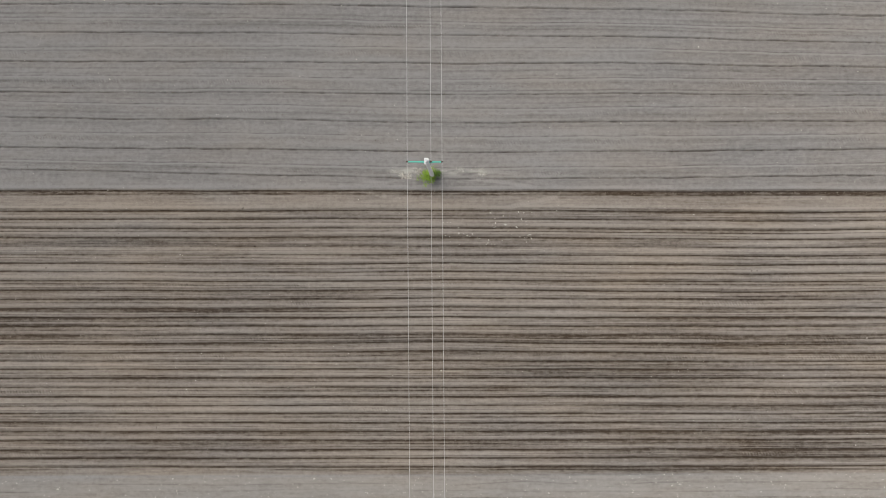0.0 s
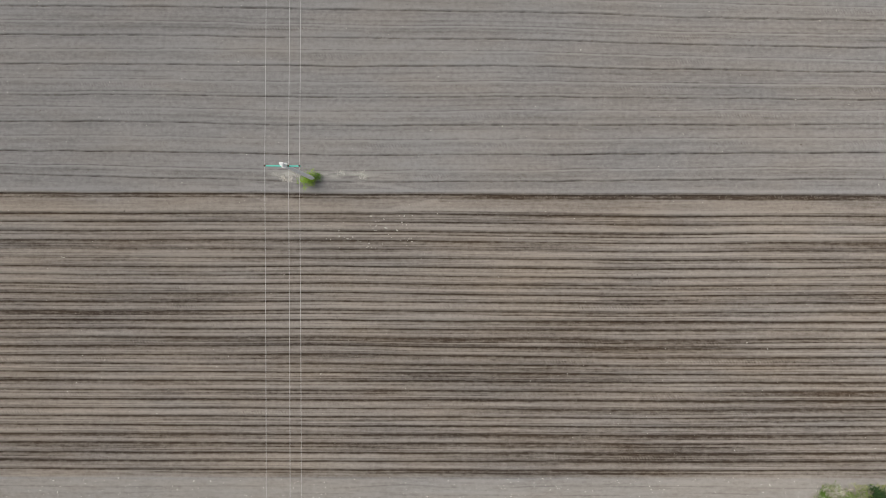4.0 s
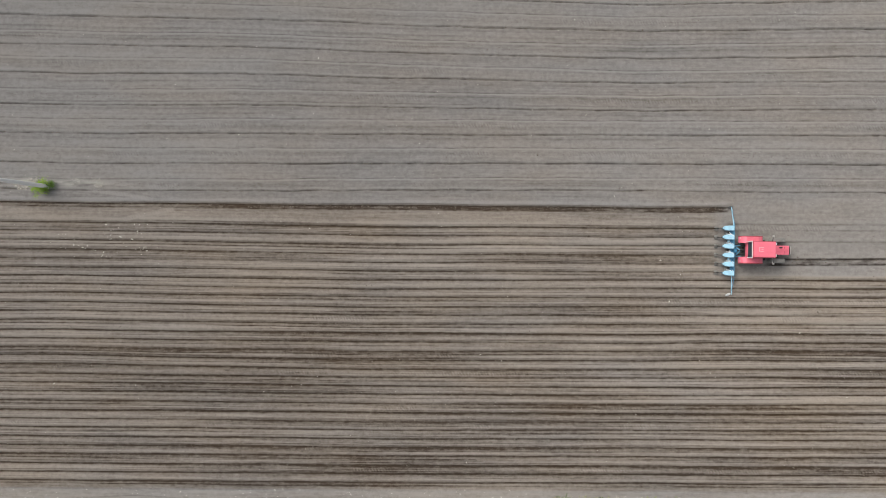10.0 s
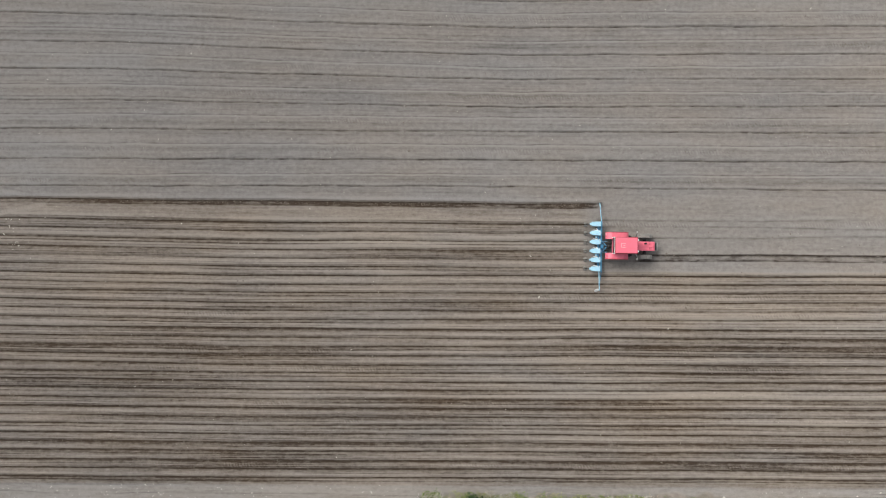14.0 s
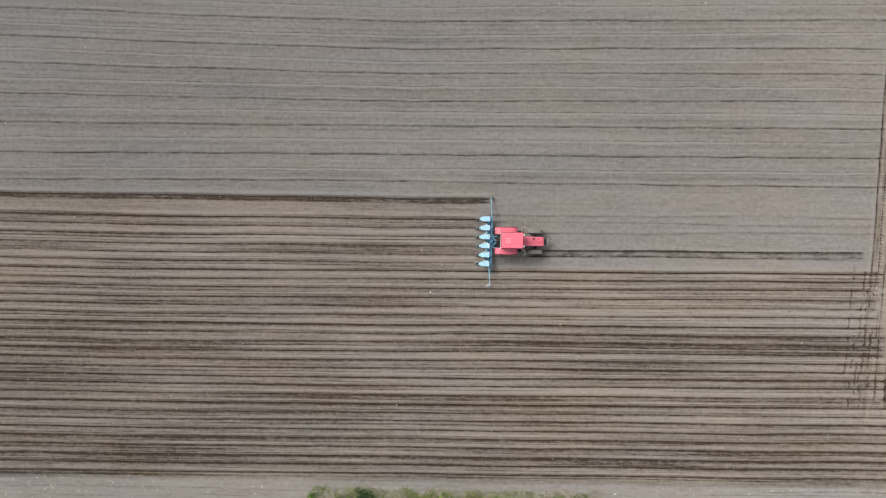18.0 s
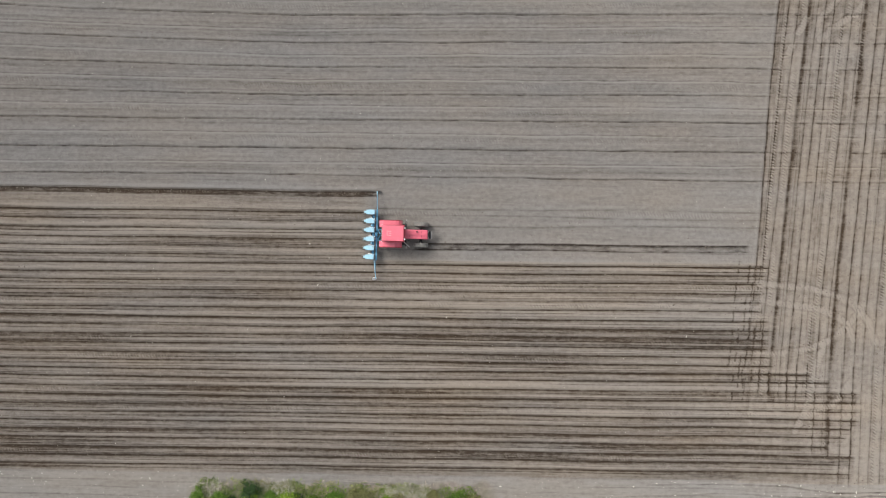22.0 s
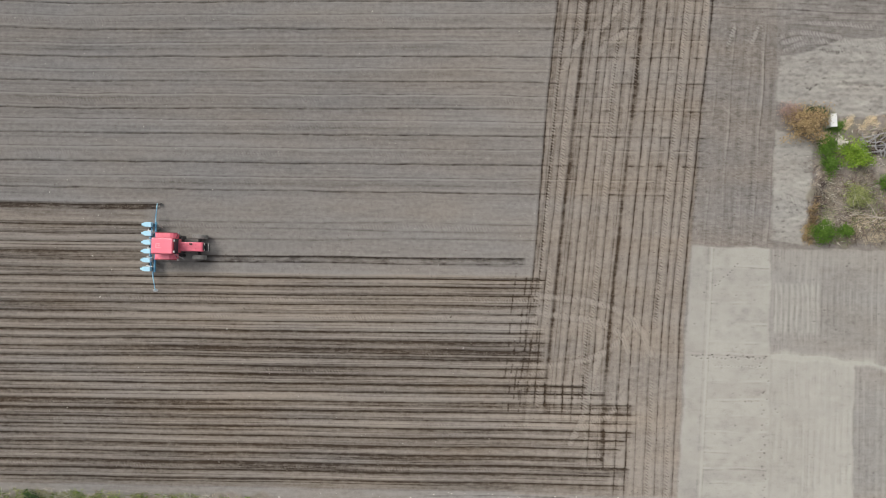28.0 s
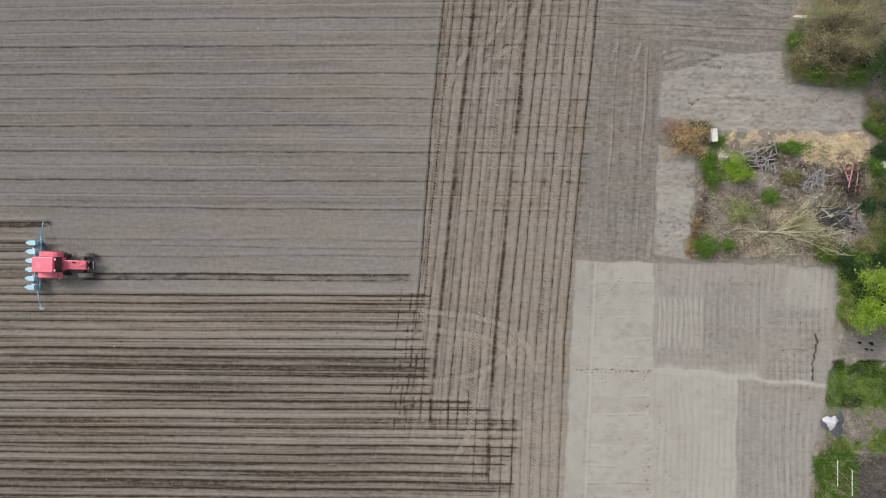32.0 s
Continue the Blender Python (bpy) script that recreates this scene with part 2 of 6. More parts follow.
BLEACHED_STRAW = foliage("cream_straw", (0.70, 0.58, 0.38), (0.98, 0.88, 0.66), 0.1)
STRAW = foliage("dry_straw", (0.58, 0.46, 0.29), (0.94, 0.82, 0.60), 0.1)
DRYGRASS = foliage("dry_grass", (0.24, 0.195, 0.145), (0.66, 0.575, 0.45), 0.15)
GRASS = foliage("verge_grass", (0.055, 0.12, 0.018), (0.36, 0.47, 0.11))
PALE_SHOOTS = material("pale_olive_shoots", (0.58, 0.56, 0.38), 0.9, vary=0.3, scale=4)
DARKWOOD = material("dark_wet_brushwood", (0.075, 0.062, 0.055), 0.9, vary=0.4, scale=4, bump=0.3)


# ---- mesh helpers ----
def part(name, bm, mat, parent=None, label=""):
    """Links a bmesh as one mesh object under a thing or a part."""
    me = bpy.data.meshes.new(name)
    bm.to_mesh(me)
    bm.free()
    me.materials.append(mat)
    ob = new(name, me)
    ob.parent = parent
    return tagged(ob, label)


def group_of(name, place, label, category, group="", turn=0):
    ob = new(name)
    ob.empty_display_size = 0.2
    ob.matrix_world = pose(*place, 0, 0, turn)
    return tagged(ob, label, category, group)


def add_box(bm, size, at, bevel=0.0, turn=(0, 0, 0), taper=1.0):
    """A box in a bmesh; taper narrows its top."""
    got = bmesh.ops.create_cube(bm, size=1)["verts"]
    for v in got:
        k = taper if v.co.z > 0 else 1
        v.co = Vector((v.co.x * size[0] * k, v.co.y * size[1] * k, v.co.z * size[2]))
    if bevel:
        edges = list({e for v in got for e in v.link_edges})
        out = bmesh.ops.bevel(bm, geom=edges, offset=bevel, segments=2, affect="EDGES", profile=0.6)
        got = list({v for f in out["faces"] for v in f.verts} | {v for v in got if v.is_valid})
    bmesh.ops.transform(bm, matrix=pose(*at, *turn), verts=got)
    return bm


def box(size, at, bevel=0.0, turn=(0, 0, 0), taper=1.0):
    return add_box(bmesh.new(), size, at, bevel, turn, taper)


def add_tube(bm, a, b, ra, rb=None, seg=8):
    """A closed tube from a to b."""
    a, b = Vector(a), Vector(b)
    d = b - a
    got = bmesh.ops.create_cone(bm, cap_ends=True, segments=seg, radius1=ra, radius2=ra if rb is None else rb, depth=d.length)["verts"]
    m = Matrix.Translation((a + b) / 2) @ d.to_track_quat("Z", "Y").to_matrix().to_4x4()
    bmesh.ops.transform(bm, matrix=m, verts=got)
    return bm


def tube(a, b, ra, rb=None, seg=8):
    return add_tube(bmesh.new(), a, b, ra, rb, seg)


def ring(profile, seg, axis_y=True):
    """A body of revolution round the y axis from (radius, y) pairs."""
    bm = bmesh.new()
    loops = []
    for i in range(seg):
        a = 2 * math.pi * i / seg
        loops.append([bm.verts.new((r * math.cos(a), y, r * math.sin(a))) for r, y in profile])
    for i in range(seg):
        p, q = loops[i], loops[(i + 1) % seg]
        for k in range(len(profile)):
            j = (k + 1) % len(profile)
            bm.faces.new((p[k], p[j], q[j], q[k]))
    bmesh.ops.recalc_face_normals(bm, faces=bm.faces)
    return bm


def extrude(outline, y0, y1, bevel=0.0):
    """A prism: an outline in x and z, from y0 to y1."""
    bm = bmesh.new()
    a = [bm.verts.new((x, y0, z)) for x, z in outline]
    b = [bm.verts.new((x, y1, z)) for x, z in outline]
    bm.faces.new(a)
    bm.faces.new(b[::-1])
    for i in range(len(a)):
        j = (i + 1) % len(a)
        bm.faces.new((a[i], b[i], b[j], a[j]))
    bmesh.ops.recalc_face_normals(bm, faces=bm.faces)
    if bevel:
        bmesh.ops.bevel(bm, geom=list(bm.edges), offset=bevel, segments=2, affect="EDGES", profile=0.6)
    return bm


def quick_mesh(name, verts, faces, mat):
    """A mesh from arrays; every face has the same number of corners."""
    me = bpy.data.meshes.new(name)
    verts, faces = np.asarray(verts, np.float32), np.asarray(faces, np.int32)
    me.vertices.add(len(verts))
    me.vertices.foreach_set("co", verts.ravel())
    k = faces.shape[1]
    me.loops.add(faces.size)
    me.loops.foreach_set("vertex_index", faces.ravel())
    me.polygons.add(len(faces))
    me.polygons.foreach_set("loop_start", np.arange(0, faces.size, k, dtype=np.int32))
    me.update(calc_edges=True)
    me.materials.append(mat)
    return me


def leaf_arrays(points, size, rng, flat=0.35, slim=0.45, outward=None):
    """One folded diamond leaf at each point."""
    n = len(points)
    way = rng.normal(size=(n, 3))
    way[:, 2] = way[:, 2] * flat + (0.15 if outward is None else 0)
    if outward is not None:
        way = way * 0.6 + outward
    way /= np.linalg.norm(way, axis=1)[:, None] + 1e-9
    side = np.cross(way, rng.normal(size=(n, 3)) * [0.35, 0.35, 0.35] + [0, 0, 1])
    side /= np.linalg.norm(side, axis=1)[:, None] + 1e-9
    s = (size * rng.uniform(0.6, 1.35, n))[:, None]
    mid = points + way * s * 0.5
    drop = np.array([0, 0, 1]) * s * 0.12
    v = np.stack([points, mid + side * s * slim * 0.5 - drop, points + way * s, mid - side * s * slim * 0.5 - drop], 1).reshape(-1, 3)
    return v, np.arange(4 * n).reshape(n, 4)


def tube_arrays(segments, seg=5):
    """Tapered limbs: rows of start, end, start radius, end radius."""
    vs, fs = [], []
    for a, b, ra, rb in segments:
        a, b = np.asarray(a, float), np.asarray(b, float)
        d = (b - a) / (np.linalg.norm(b - a) + 1e-9)
        u = np.cross(d, [0.3, 0.1, 1] if abs(d[2]) < 0.9 else [1, 0.2, 0])
        u /= np.linalg.norm(u)
        w = np.cross(d, u)
        k = len(vs) * 2 * seg
        ang = np.arange(seg) * 2 * np.pi / seg
        c = np.cos(ang)[:, None] * u + np.sin(ang)[:, None] * w
        vs.append(np.concatenate([a + c * ra, b + c * rb]))
        i = np.arange(seg)
        fs.append(np.stack([k + i, k + (i + 1) % seg, k + seg + (i + 1) % seg, k + seg + i], 1))
    return np.concatenate(vs), np.concatenate(fs)


def branching(rng, start, way, length, radius, depth, spread=0.6, lift=0.1, out=None, tips=None):
    """Limbs that fork and thin out; fills out with segments and tips with their ends."""
    start, way = np.asarray(start, float), np.asarray(way, float)
    steps, p, d, r = 3, start, way / np.linalg.norm(way), radius
    for i in range(steps):
        d = d + rng.normal(size=3) * 0.16 + np.array([0, 0, lift * 0.3])
        d /= np.linalg.norm(d)
        q = p + d * length / steps
        out.append((p, q, r, r * 0.8))
        p, r = q, r * 0.8
        if depth > 0 and i > 0 or depth > 1:
            e = d + rng.normal(size=3) * spread + np.array([0, 0, lift])
            branching(rng, p, e, length * rng.uniform(0.5, 0.75), r * 0.62, depth - 1, spread, lift, out, tips)
    tips.append(p)


def value_noise(x, y, seed):
    """Smooth noise from 0 to 1 on a lattice of unit cells."""
    table = np.random.RandomState(seed).rand(256, 256)
    xi, yi = np.floor(x).astype(int), np.floor(y).astype(int)
    fx, fy = x - xi, y - yi
    fx, fy = fx * fx * (3 - 2 * fx), fy * fy * (3 - 2 * fy)
    a, b = table[xi % 256, yi % 256], table[(xi + 1) % 256, yi % 256]
    c, d = table[xi % 256, (yi + 1) % 256], table[(xi + 1) % 256, (yi + 1) % 256]
    return (a * (1 - fx) + b * fx) * (1 - fy) + (c * (1 - fx) + d * fx) * fy


def two_octaves(x, y, seed):
    return 0.65 * value_noise(x, y, seed) + 0.35 * value_noise(x * 2.7 + 31, y * 2.7 + 17, seed + 1)


def inside(poly, x, y):
    """Which points lie in a polygon."""
    hit = np.zeros(x.shape, bool)
    for (x0, y0), (x1, y1) in zip(poly, poly[1:] + poly[:1]):
        if y0 != y1:
            hit ^= ((y0 > y) != (y1 > y)) & (x < (x1 - x0) * (y - y0) / (y1 - y0) + x0)
    return hit


# ---- the ground: one sheet with furrows, ridges, tracks and plots ----
PLANTER_X, PLANTER_Y = 52.45, 2.86
# furrow lines of the sown passes, at five places along the field
ROW_X = [-29.5, 0.0, 24.7, 45.0, 78.0]
ROW_A = [5.78, 4.13, 3.48, 2.75, 2.02, 1.28, 0.60, -0.14, -0.82, -1.55, -2.33, -3.06, -3.79, -4.52, -5.20, -5.93, -6.61, -7.34, -8.02, -8.65, -9.38, -10.11, -10.87, -11.60, -12.19, -12.91, -13.63, -14.35, -15.12, -15.80, -16.47]
ROW_B = [5.88, 4.38, 3.72, 2.97, 2.24, 1.51, 0.80, 0.10, -0.58, -1.27, -2.02, -2.72, -3.42, -4.21, -4.89, -5.57, -6.21, -6.90, -7.71, -8.41, -9.11, -9.84, -10.61, -11.27, -11.95, -12.68, -13.35, -14.07, -14.79, -15.46, -16.17]
ROW_M = [6.00, 4.35, 3.66, 2.92, 2.19, 1.51, 0.85, 0.09, -0.62, -1.23, -2.06, -2.66, -3.39, -4.08, -4.78, -5.51, -6.24, -6.96, -7.59, -8.22, -8.87, -9.61, -10.33, -11.04, -11.69, -12.4, -13.07, -13.76, -14.5, -15.16, -15.85]
ROW_C = [6.15, 4.53, 3.82, 3.15, 2.44, 1.73, 1.10, 0.44, -0.23, -0.94, -1.65, -2.36, -3.03, -3.82, -4.49, -5.11, -5.86, -6.57, -7.24, -7.99, -8.61, -9.32, -10.07, -10.69, -11.31, -12.06, -12.73, -13.43, -14.18, -14.80, -15.47]
ROW_D = [6.35, 4.88, 4.17, 3.50, 2.79, 2.08, 1.45, 0.89, 0.27, -0.40, -1.15, -1.86, -2.52, -3.27, -3.98, -4.69, -5.39, -6.05, -6.72, -7.42, -8.04, -8.79, -9.54, -10.20, -10.86, -11.56, -12.22, -12.93, -13.67, -14.29, -14.99]
ROW_DEPTH = [1.25, 1.15, 0.75, 0.80, 0.60, 0.45, 0.70, 1.15, 0.60, 0.75, 0.65, 0.50, 0.65, 1.20, 0.75, 0.60, 1.05, 0.75,
             0.65, 1.30, 1.10, 0.60, 1.25, 0.60, 0.80, 0.85, 0.85, 0.95, 1.15, 1.00, 0.85]
# where the lowest rows run out in the headland
ROW_END = [83.3, 86.3, 87.8, 90.0, 90.1, 90.2, 90.0, 89.4, 89.0, 87.7, 89.7, 88.4, 89.4]
# the headland's furrows: how far in, how strong, how wide
HEAD_ROWS = [(0.0, 1.25, 1.0), (0.40, 0.40, 0.8), (0.72, 0.80, 1.0), (1.42, 0.75, 0.9), (2.28, 0.95, 2.8), (2.62, 0.40, 0.8), (2.95, 0.60, 0.9), (3.57, 0.85, 1.0),
             (4.26, 0.75, 0.9), (4.66, 0.45, 0.8), (5.00, 0.50, 0.8), (5.67, 0.85, 1.0), (6.34, 0.60, 0.9), (6.70, 0.85, 2.6), (7.68, 0.95, 1.0), (8.45, 0.85, 1.0),
             (9.11, 0.60, 0.8), (9.86, 0.75, 0.9), (10.70, 0.85, 0.9), (11.29, 0.75, 0.9), (12.02, 1.10, 1.0)]
# harrow lines of the unsown part, at the same kind of places
HARROW_X = [-31.0, 0.0, 45.0, 76.0]
HARROW_A = [25.60, 24.50, 23.40, 22.20, 21.07, 19.86, 18.74, 17.48, 16.41, 15.16, 13.91, 12.98, 11.78, 10.57, 9.37, 8.22, 7.48]
HARROW_B = [25.60, 24.40, 23.20, 22.10, 20.98, 19.69, 18.67, 17.61, 16.37, 14.99, 13.84, 12.56, 11.50, 10.27, 9.12, 7.75, 6.93]
HARROW_C = [24.40, 23.30, 22.25, 21.15, 20.10, 18.89, 17.95, 16.92, 16.08, 15.00, 13.84, 12.90, 11.79, 10.63, 9.51, 8.31, 7.38]
HARROW_D = [25.10, 24.00, 22.90, 21.80, 20.68, 19.61, 18.45, 17.43, 16.45, 15.29, 14.27, 13.20, 12.14, 10.98, 9.87, 8.67, 7.61]
PLOTS = {
    "light_plot": [(94.26, 3.96), (100.42, 3.94), (100.53, -4.42), (93.95, -4.56)],
    "middle_plot": [(100.42, 3.94), (108.82, 3.97), (108.9, -5.05), (105.1, -4.6), (100.53, -4.42)],
    "bluish_plot": [(108.82, 3.97), (114.47, 3.76), (114.12, -5.4), (108.9, -5.05)],
    "long_plot": [(93.95, -4.56), (100.53, -4.42), (100.66, -19.0), (93.5, -19.0)],
    "silty_plot": [(100.53, -4.42), (105.1, -4.6), (106.96, -4.85), (107.06, -19.0), (100.66, -19.0)],
    "ribbed_plot": [(106.96, -4.85), (108.9, -5.05), (114.12, -5.4), (113.28, -8.29), (112.0, -19.0), (107.06, -19.0)],
    "upper_plot": [(100.78, 18.94), (103.3, 19.4), (105.7, 20.5), (110.2, 20.55), (110.4, 18.0), (116.55, 17.8), (116.3, 14.5), (105.6, 14.3), (104.3, 15.0), (100.57, 15.4)],
    "strip_plot": [(100.6, 13.2), (103.6, 12.2), (103.3, 8.0), (102.9, 4.3), (100.45, 4.6)],
    "bed_plot": [(115.3, -0.6), (119.5, -0.4), (119.5, -3.3), (114.6, -3.0)],
}
SILT = {"light_plot": 0.88, "middle_plot": 0.30, "bluish_plot": 0.26, "long_plot": 0.90, "silty_plot": 0.82, "ribbed_plot": 0.22,
        "upper_plot": 0.42, "strip_plot": 0.50, "bed_plot": 0.05}
xs = np.concatenate([[-1600, -800, -400, -220, -130, -85, -62, -50, -45], np.arange(-42, 80, 0.3), np.arange(80, 96, 0.06),
                     np.arange(96, 115, 0.075), np.arange(115, 122, 0.13), [122, 124, 128, 136, 150, 180, 240, 400, 800, 1600]])
ys = np.concatenate([[-1600, -800, -400, -200, -110, -70, -48, -36, -29, -25], np.arange(-23, 6.5, 0.039), np.arange(6.5, 26.5, 0.055),
                     [26.5, 28, 31, 36, 45, 60, 90, 150, 300, 700, 1600]])
nx, ny = len(xs), len(ys)
X, Y = np.meshgrid(xs, ys, indexing="ij")


def grid_noise(sx, sy, seed, gx=None, gy=None):
    """Smooth noise over the sheet, with cells sx by sy metres; separable, so quick."""
    table = np.random.RandomState(seed).rand(256, 256)
    px, py = (xs if gx is None else gx) / sx + 1000, (ys if gy is None else gy) / sy + 1000
    xi, yi = np.floor(px).astype(int), np.floor(py).astype(int)
    fx, fy = px - xi, py - yi
    fx, fy = (fx * fx * (3 - 2 * fx))[:, None], (fy * fy * (3 - 2 * fy))[None, :]
    rows_ = table[xi % 256] * (1 - fx) + table[(xi + 1) % 256] * fx
    return rows_[:, yi % 256] * (1 - fy) + rows_[:, (yi + 1) % 256] * fy


def grid_two(sx, sy, seed, gx=None, gy=None):
    return 0.65 * grid_noise(sx, sy, seed, gx, gy) + 0.35 * grid_noise(sx / 2.7, sy / 2.7, seed + 1, gx, gy)


def along_x(cell, k, seed):
    return value_noise(xs / cell + 500, xs * 0 + k, seed)[:, None]


def along_y(cell, k, seed):
    return value_noise(ys / cell + 500, ys * 0 + k, seed)[None, :]


def edge(d, soft=0.1):
    """0 where d is below nought, 1 above, over a soft width."""
    return np.clip(d / soft + 0.5, 0, 1)


def line(d, width):
    return np.exp(-(d / width) ** 2)


def headland_left(y):
    return np.interp(y, [-40, -6.8, -1, 5.2, 15.4, 24.4, 60], [79.6, 81.36, 81.82, 82.28, 82.85, 83.58, 86.3])


def headland_right(y):
    return np.interp(y, [-40, -14.4, -2.1, 4, 15.6, 24.5, 60], [93.0, 93.66, 93.85, 94.26, 94.92, 95.46, 97.6])


def sown_bottom(x):
    return -16.05 + np.where(x < 45, (x - 45) * 0.0145, (x - 45) * 0.0145)


def along(knots, values, x):
    """Straight between the knots, and on past the ends at the last slope, within reason."""
    first, last = (values[1] - values[0]) / (knots[1] - knots[0]), (values[-1] - values[-2]) / (knots[-1] - knots[-2])
    return np.interp(x, knots, values) + np.clip(x - knots[0], -15, 0) * first + np.clip(x - knots[-1], 0, 16) * last


def row_line(i, x):
    sway = (value_noise(x / 9 + 500, x * 0 + 3 + (i + 5) // 6, 5) - 0.5) * 0.09 + (value_noise(x / 3.3 + 500, x * 0 + i, 6) - 0.5) * 0.035
    return along(ROW_X, (ROW_A[i], ROW_B[i], ROW_M[i], ROW_C[i], ROW_D[i]), x) + sway


def harrow_line(i, x):
    sway = (value_noise(x / 15 + 500, x * 0 + i * 0.23, 15) - 0.5) * 0.20 + (value_noise(x / 2.2 + 500, x * 0 + i, 16) - 0.5) * 0.08
    return along(HARROW_X, (HARROW_A[i], HARROW_B[i], HARROW_C[i], HARROW_D[i]), x) + sway


def band(y0, y1):
    """The sheet's lines between two y, as a slice."""
    return slice(int(np.searchsorted(ys, y0)), int(np.searchsorted(ys, y1)))


left, right = headland_left(ys)[None, :], headland_right(ys)[None, :]
strip_top, strip_low = (row_line(0, xs) + 0.12)[:, None], (row_line(7, xs) + 0.35)[:, None]
top = np.where(xs[:, None] < PLANTER_X - 1, strip_top, strip_low)
bottom = sown_bottom(xs)[:, None]
is_sown = (Y < top) & (Y > bottom) & (X < left + 0.25)
is_head = (X >= left) & (X < right) & ~is_sown
is_bare = (Y >= top) & (X < left)
H = 0.05 * (grid_two(7, 7, 60) - 0.5)
M = np.full(X.shape, 0.20)
M += 0.16 * (grid_two(11, 2.2, 61) - 0.5) + 0.09 * (grid_two(3.5, 0.25, 63) - 0.5) + 0.12 * (grid_noise(0.45, 0.16, 65) - 0.5)
LX, LY = np.zeros(X.shape), np.zeros(X.shape)
PALE, COVER = np.zeros(X.shape), np.zeros(X.shape)
ACROSS = edge(X - left, 0.3) * edge(right + 6 - X, 0.3) * edge(Y + 8.5, 3.0)

# harrow lines: dark broken grooves, with pale streaks and rolled tracks between them
rng_h = random.Random(4)
for i in range(len(HARROW_C)):
    y0 = harrow_line(i, xs)
    sl = band(y0.min() - 1.4, y0.max() + 1.4)
    d = Y[:, sl] - y0[:, None]
    fade = np.where(is_head[:, sl], 0.80 * np.clip(along_x(0.7, i, 29) * 2.4 - 0.5, 0, 1.2), 1.0) * edge(right[:, sl] + 0.4 - X[:, sl], 1.0) * (Y[:, sl] > 6.15)
    broken = 0.25 + 1.2 * along_x(0.42, i, 20) + 0.3 * along_x(7, i, 21)
    if i % 2 == 0:
        M[:, sl] += fade * (0.42 * line(d, 0.055) * broken + 0.09 * line(d + 0.15, 0.2) - 0.12 * line(d - 0.16, 0.09))
        H[:, sl] -= fade * 0.08 * line(d, 0.08) * broken
    else:
        M[:, sl] += fade * (0.34 * line(d - 0.09, 0.045) - 0.28 * line(d, 0.06)) * broken
        LX[:, sl] += fade * 0.7 * line(d + 0.40, 0.20) * edge(along_x(4, i, 22) - 0.68, 0.2)
        M[:, sl] += fade * 0.10 * line(d + 0.42, 0.25) * edge(along_x(8, i, 22) - 0.42, 0.2)
    for k in range(5):
        off, much = rng_h.uniform(-1.0, 1.0), rng_h.uniform(-0.10, 0.16)
        M[:, sl] += fade * much * line(d - off, rng_h.uniform(0.04, 0.08)) * (0.3 + 1.2 * along_x(5, i * 5 + k, 23)) * (0.5 + along_x(0.6, i * 5 + k, 27))
# the same fainter grooves in the unsown strip in front of the tractor
for k, y0 in enumerate((5.05, 4.45, 3.75, 1.85)):
    yl = y0 + (xs - 60) * 0.012 + (value_noise(xs / 8 + 500, xs * 0 + k, 24) - 0.5) * 0.2
    sl = band(y0 - 2.5, y0 + 2.5)
    d = Y[:, sl] - yl[:, None]
    on = edge(X[:, sl] - PLANTER_X + 0.2, 0.6) * edge(left[:, sl] - X[:, sl], 0.6)
    M[:, sl] += on * (0.26 * line(d, 0.07) - 0.08 * line(d - 0.25, 0.12)) * (0.4 + 1.0 * along_x(1.5, k, 25))
    LX[:, sl] += on * (0.9 if k == 0 else 0.2) * line(d + 0.35, 0.2) * edge(along_x(7, k, 26) - 0.4, 0.2)

# sown rows: damp furrows between ridges, some stretches damper than others
sown = edge(top - Y, 0.1) * edge(Y - bottom, 0.2) * edge(left + 0.3 - X, 0.4)
M += sown * (0.05 + 0.10 * (grid_two(22, 2.5, 30) - 0.4) + 0.26 * (grid_two(9, 0.22, 31) - 0.5) + 0.20 * (grid_noise(2.0, 0.09, 34) - 0.5) + 0.12 * (grid_noise(0.45, 0.06, 35) - 0.5))
M += sown * 0.07 * edge(X - 4, 8) * edge(44 - X, 10) * edge(-4 - Y, 4)
# stretches that lie lower and stay damp: from x, to x, middle y, half width, how much
DAMP = ((-8, 20, -7.3, 0.5, 0.30), (8, 24, -9.2, 0.6, 0.26), (-37, -5, -4.5, 0.6, 0.18), (-37, 10, -2.0, 0.7, 0.13), (16, 31, -4.2, 0.35, 0.22),
        (4, 18, -8.2, 0.7, 0.22), (54, 80, -4.2, 0.4, 0.24), (60, 81.5, 0.45, 0.2, 0.42), (56, 82, -7.0, 0.6, 0.2), (35, 75, -9.6, 0.3, 0.26),
        (56, 82, -11.2, 0.4, 0.2), (-20, 30, -12.6, 0.5, 0.15), (20, 34, 1.0, 0.5, 0.16), (-37, -10, 4.0, 0.3, 0.18), (24, 52, -14.3, 0.3, 0.18))
rng_r = random.Random(9)
